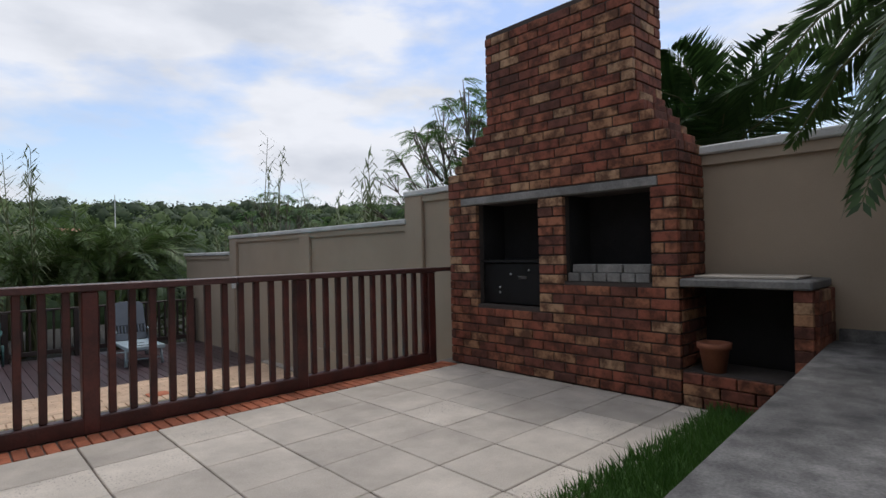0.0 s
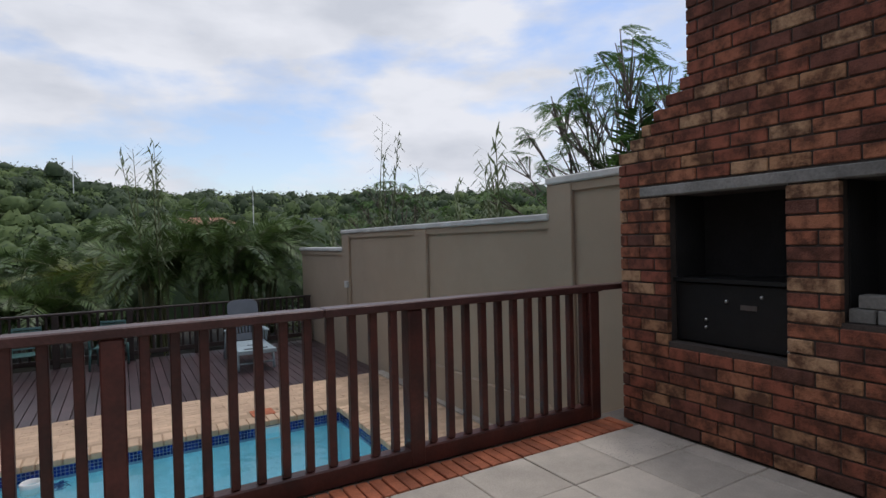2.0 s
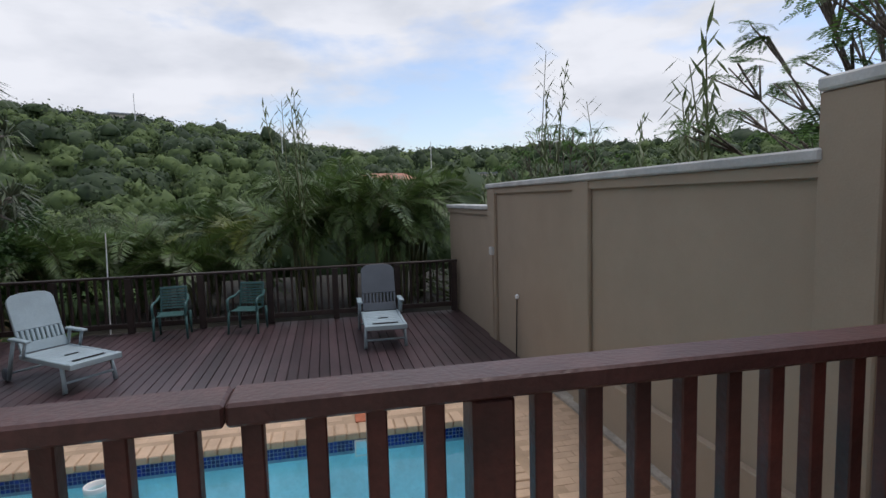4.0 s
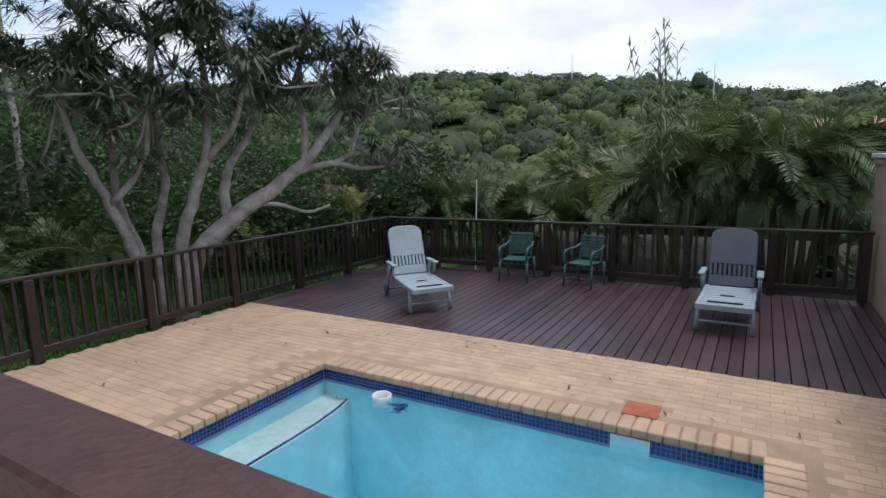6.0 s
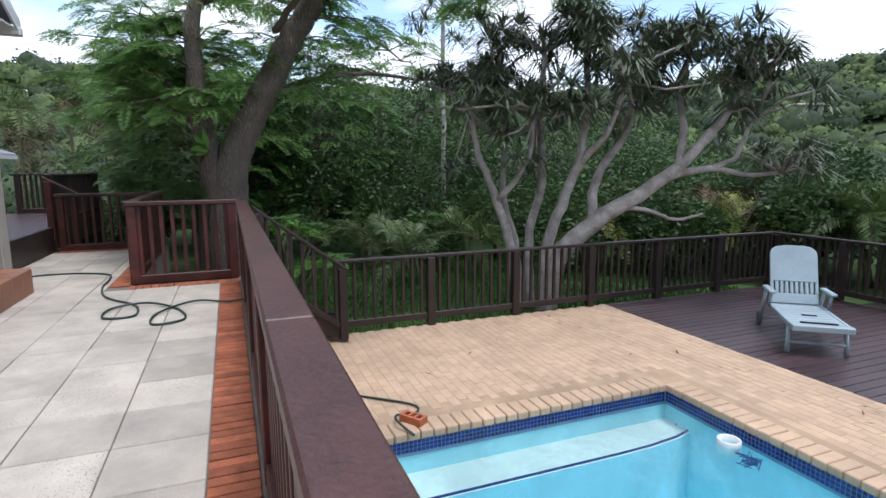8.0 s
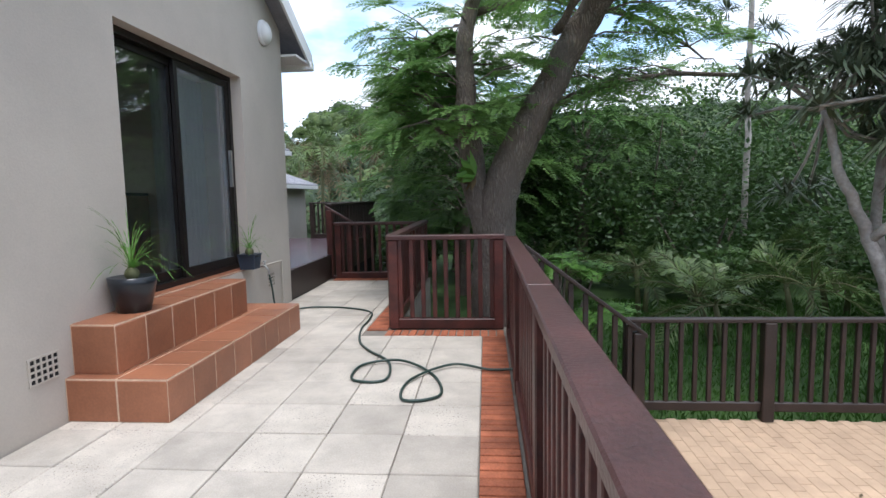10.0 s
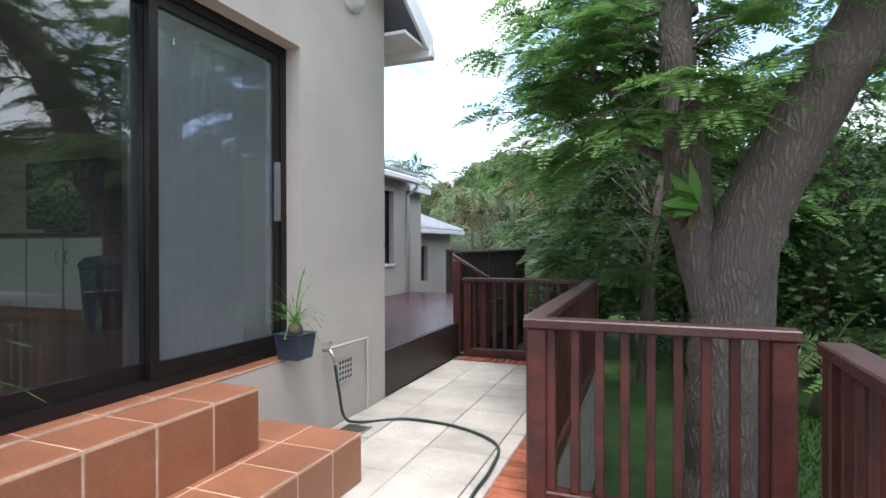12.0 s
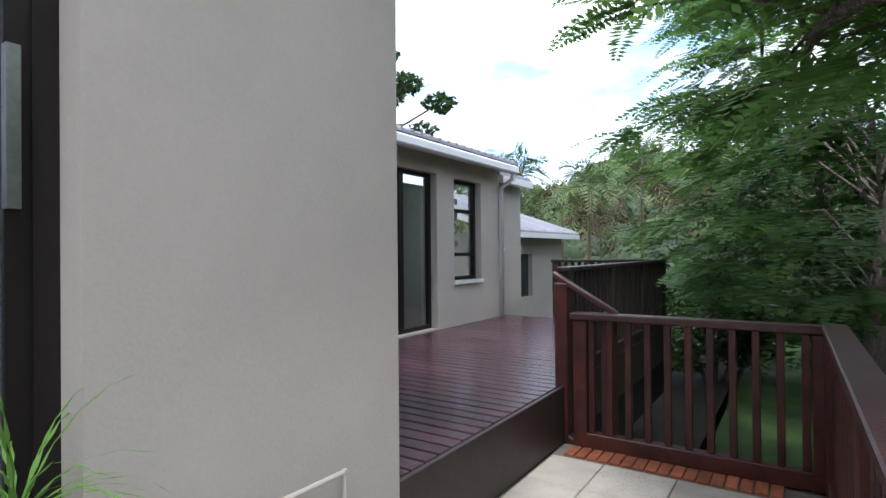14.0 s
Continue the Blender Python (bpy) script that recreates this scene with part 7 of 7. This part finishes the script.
EDGE_IN = 4.135
slab_count = 0
for i in range(-16, 12):
    for j in range(1, 12):
        xa = 0.53 + i * P0
        xb = xa + P0
        yb = EDGE_IN - (j - 1) * P0
        ya = yb - P0
        lim_y1 = EDGE_IN if xa > -3.25 else 2.90
        xa, xb = max(xa, -6.80), min(xb, 4.80)
        yb = min(yb, lim_y1)
        ya = max(ya, (HOUSE_Y + 0.005 if xb < -0.2 else 1.55 if xa > 1.9 else -0.95))
        if xb > xa and yb > ya:
            lay_slab(xa, ya, xb, yb)

EDGING = thing("brick_edging", "orange bricks on edge along the foot of the railing", "edging")
EDGING["kind"] = "structure"
EM = box_mesh("brick", 0.068, 0.222, 0.05, M["edge_brick"], 0.004)


def edging(xa, xb, y, along_x=True):
    n = int(abs(xb - xa) / 0.078)
    for i in range(n):
        s = xa + (i + 0.5) * (xb - xa) / n
        piece("brick", EM, EDGING, (s, y, -0.048 + rng.uniform(-0.002, 0.003)) if along_x else (y, s, -0.048 + rng.uniform(-0.002, 0.003)), (0 if along_x else 90) + rng.uniform(-0.8, 0.8))


edging(4.75, -3.115, EDGE_IN + 0.115)
edging(4.36, 3.13, -3.235, False)
edging(-3.36, -6.80, 3.015)
edging(2.88, 1.55, -6.92, False)

# grass strip between paving and bench
bm = bmesh.new()
box(bm, 1.9, 4.80, 0.80, 1.54, -0.1, 0.0)
solid("grass_strip", bm, M["grass"], "strip of green lawn between paving and bench", "lawn")
lv = Leaves()
n = 16000
p = np.stack([R.uniform(1.9, 4.8, n), 0.80 + 0.80 * R.uniform(0, 1, n), np.full(n, -0.01)], 1)
a = unit(np.stack([R.normal(0, 0.45, n), R.normal(0.12, 0.45, n), np.ones(n)], 1))
lv.blades(p, a, unit(np.cross(a, R.normal(size=(n, 3)))), R.uniform(0.04, 0.13, n), np.full(n, 0.007))
tagged(new("grass_blades", lv.mesh("grass_blades", M["grass_blade"])), "rough green grass along the paving's edge", "grass", kind="stuff")
# lawn blades that show between the balusters
lv = Leaves()
n = 30000
p = np.stack([R.uniform(-10, -3.2, n), R.uniform(4.2, 13.5, n), np.full(n, LAWN + 0.03)], 1)
a = unit(np.stack([R.normal(0, 0.4, n), R.normal(0, 0.4, n), np.ones(n)], 1))
lv.blades(p, a, unit(np.cross(a, R.normal(size=(n, 3)))), R.uniform(0.06, 0.14, n), np.full(n, 0.02))
tagged(new("lawn_blades", lv.mesh("lawn_blades", M["grass_blade"])), "blades of the mown lawn below the decks", "grass", kind="stuff")

COPING = thing("pool_coping", "row of rounded sand-coloured coping bricks round the pool", "coping")
COPING["kind"] = "structure"
bm = bmesh.new()
box(bm, -0.052, 0.052, -0.03, 0.215, -0.06, 0.012)
soften(bm, 0.014, 2)
CM = mesh_of("coping_brick", bm, M["paver"])
for (xa, ya), (xb, yb), rz in (((px0, py1), (px1, py1), 0), ((px1, py0), (px0, py0), 180), ((px0, py0), (px0, py1), 90), ((px1, py1), (px1, py0), -90)):
    n = int(math.hypot(xb - xa, yb - ya) / 0.113)
    for i in range(n):
        f = (i + 0.5) / n
        piece("coping_brick", CM, COPING, (xa + (xb - xa) * f, ya + (yb - ya) * f, LOW + rng.uniform(-0.002, 0.002)), rz + rng.uniform(-0.8, 0.8))

# waterline mosaic
bm = bmesh.new()
for a in ((px0, px0 + 0.006, py0, py1), (px1 - 0.006, px1, py0, py1), (px0 + 0.006, px1 - 0.006, py0, py0 + 0.006), (px0 + 0.006, px1 - 0.006, py1 - 0.006, py1)):
    box(bm, *a, LOW - 0.20, LOW - 0.062)
solid("mosaic_grout", bm, M["grout"], "pale grout behind the waterline mosaic", "trim")


def mosaic():
    verts, faces = [], []
    s = 0.036

    def quad(c, u):
        k = len(verts)
        for du, dz in ((-1, -1), (1, -1), (1, 1), (-1, 1)):
            verts.append((c[0] + u[0] * du * s * 0.43, c[1] + u[1] * du * s * 0.43, c[2] + dz * s * 0.43))
        faces.append((k, k + 1, k + 2, k + 3))

    for r in range(3):
        z = LOW - 0.082 - r * s
        for i in range(int((px1 - px0) / s)):
            x = px0 + 0.01 + (i + 0.5) * s
            quad((x, py1 - 0.009, z), (1, 0))
            quad((x, py0 + 0.009, z), (1, 0))
        for i in range(int((py1 - py0) / s)):
            y = py0 + 0.01 + (i + 0.5) * s
            quad((px0 + 0.009, y, z), (0, 1))
            quad((px1 - 0.009, y, z), (0, 1))
    me = bpy.data.meshes.new("mosaic_tiles")
    me.from_pydata(verts, [], faces)
    me.materials.append(M["mosaic"])
    tagged(new("mosaic_tiles", me), "dark blue glass mosaic along the waterline", "tiles", kind="stuff")


mosaic()

# pavers: those nearest the pool's far side singly, the rest joined
pav = bmesh.new()
box(pav, -0.098, 0.098, -0.048, 0.048, 0, 0.012)
soften(pav, 0.002)
PM = mesh_of("paver", pav, M["paver"])
verts, faces = [], []
single = 0
y = 4.56
row = 0
while y < 9.78:
    x = -2.95 + (0.1 if row % 2 else 0.0)
    while x < 5.14:
        inside = px0 - 0.28 < x + 0.1 and x - 0.1 < px1 + 0.28 and py0 - 0.25 < y + 0.05 and y - 0.05 < py1 + 0.225
        if not inside and not (2.94 < x < 3.30 and 8.45 < y < 8.80):
            if 8.5 < y < 9.1 and single < 300 and x > -0.3:
                piece("paver", PM, pool_terrace, (x, y, LOW - 0.016 + rng.uniform(-0.001, 0.001)), rng.uniform(-0.4, 0.4))
                single += 1
            else:
                k = len(verts)
                dz = rng.uniform(-0.0015, 0.0015)
                for sx, sy, z in ((-1, -1, -0.012), (1, -1, -0.012), (1, 1, -0.012), (-1, 1, -0.012), (-0.975, -0.95, -0.004), (0.975, -0.95, -0.004), (0.975, 0.95, -0.004), (-0.975, 0.95, -0.004)):
                    verts.append((x + sx * 0.098, y + sy * 0.048, LOW + z + dz))
                for f in ((4, 5, 6, 7), (0, 1, 5, 4), (1, 2, 6, 5), (2, 3, 7, 6), (3, 0, 4, 7)):
                    faces.append(tuple(k + i for i in f))
        x += 0.2
    y += 0.1
    row += 1
me = bpy.data.meshes.new("brick_pavers")
me.from_pydata(verts, [], faces)
me.materials.append(M["pavers"])
tagged(new("brick_pavers", me), "sand-coloured brick pavers of the pool terrace", "paving", kind="stuff")

# fallen leaves on the paving
lv = Leaves()
n = 34
p = np.stack([R.uniform(-2.5, 5.0, n), R.uniform(8.45, 9.7, n), np.full(n, LOW + 0.012)], 1)
p[:10, 0], p[:10, 1] = R.uniform(-2.8, -0.4, 10), R.uniform(5.6, 9, 10)
az = R.uniform(0, math.tau, n)
lv.blades(p, np.stack([np.cos(az), np.sin(az), np.full(n, 0.1)], 1), np.stack([-np.sin(az), np.cos(az), np.zeros(n)], 1), R.uniform(0.06, 0.13, n), R.uniform(0.015, 0.03, n))
tagged(new("fallen_leaves", lv.mesh("fallen_leaves", M["leaf_dry"])), "dry brown leaves scattered on the pool paving", "leaves", kind="stuff")
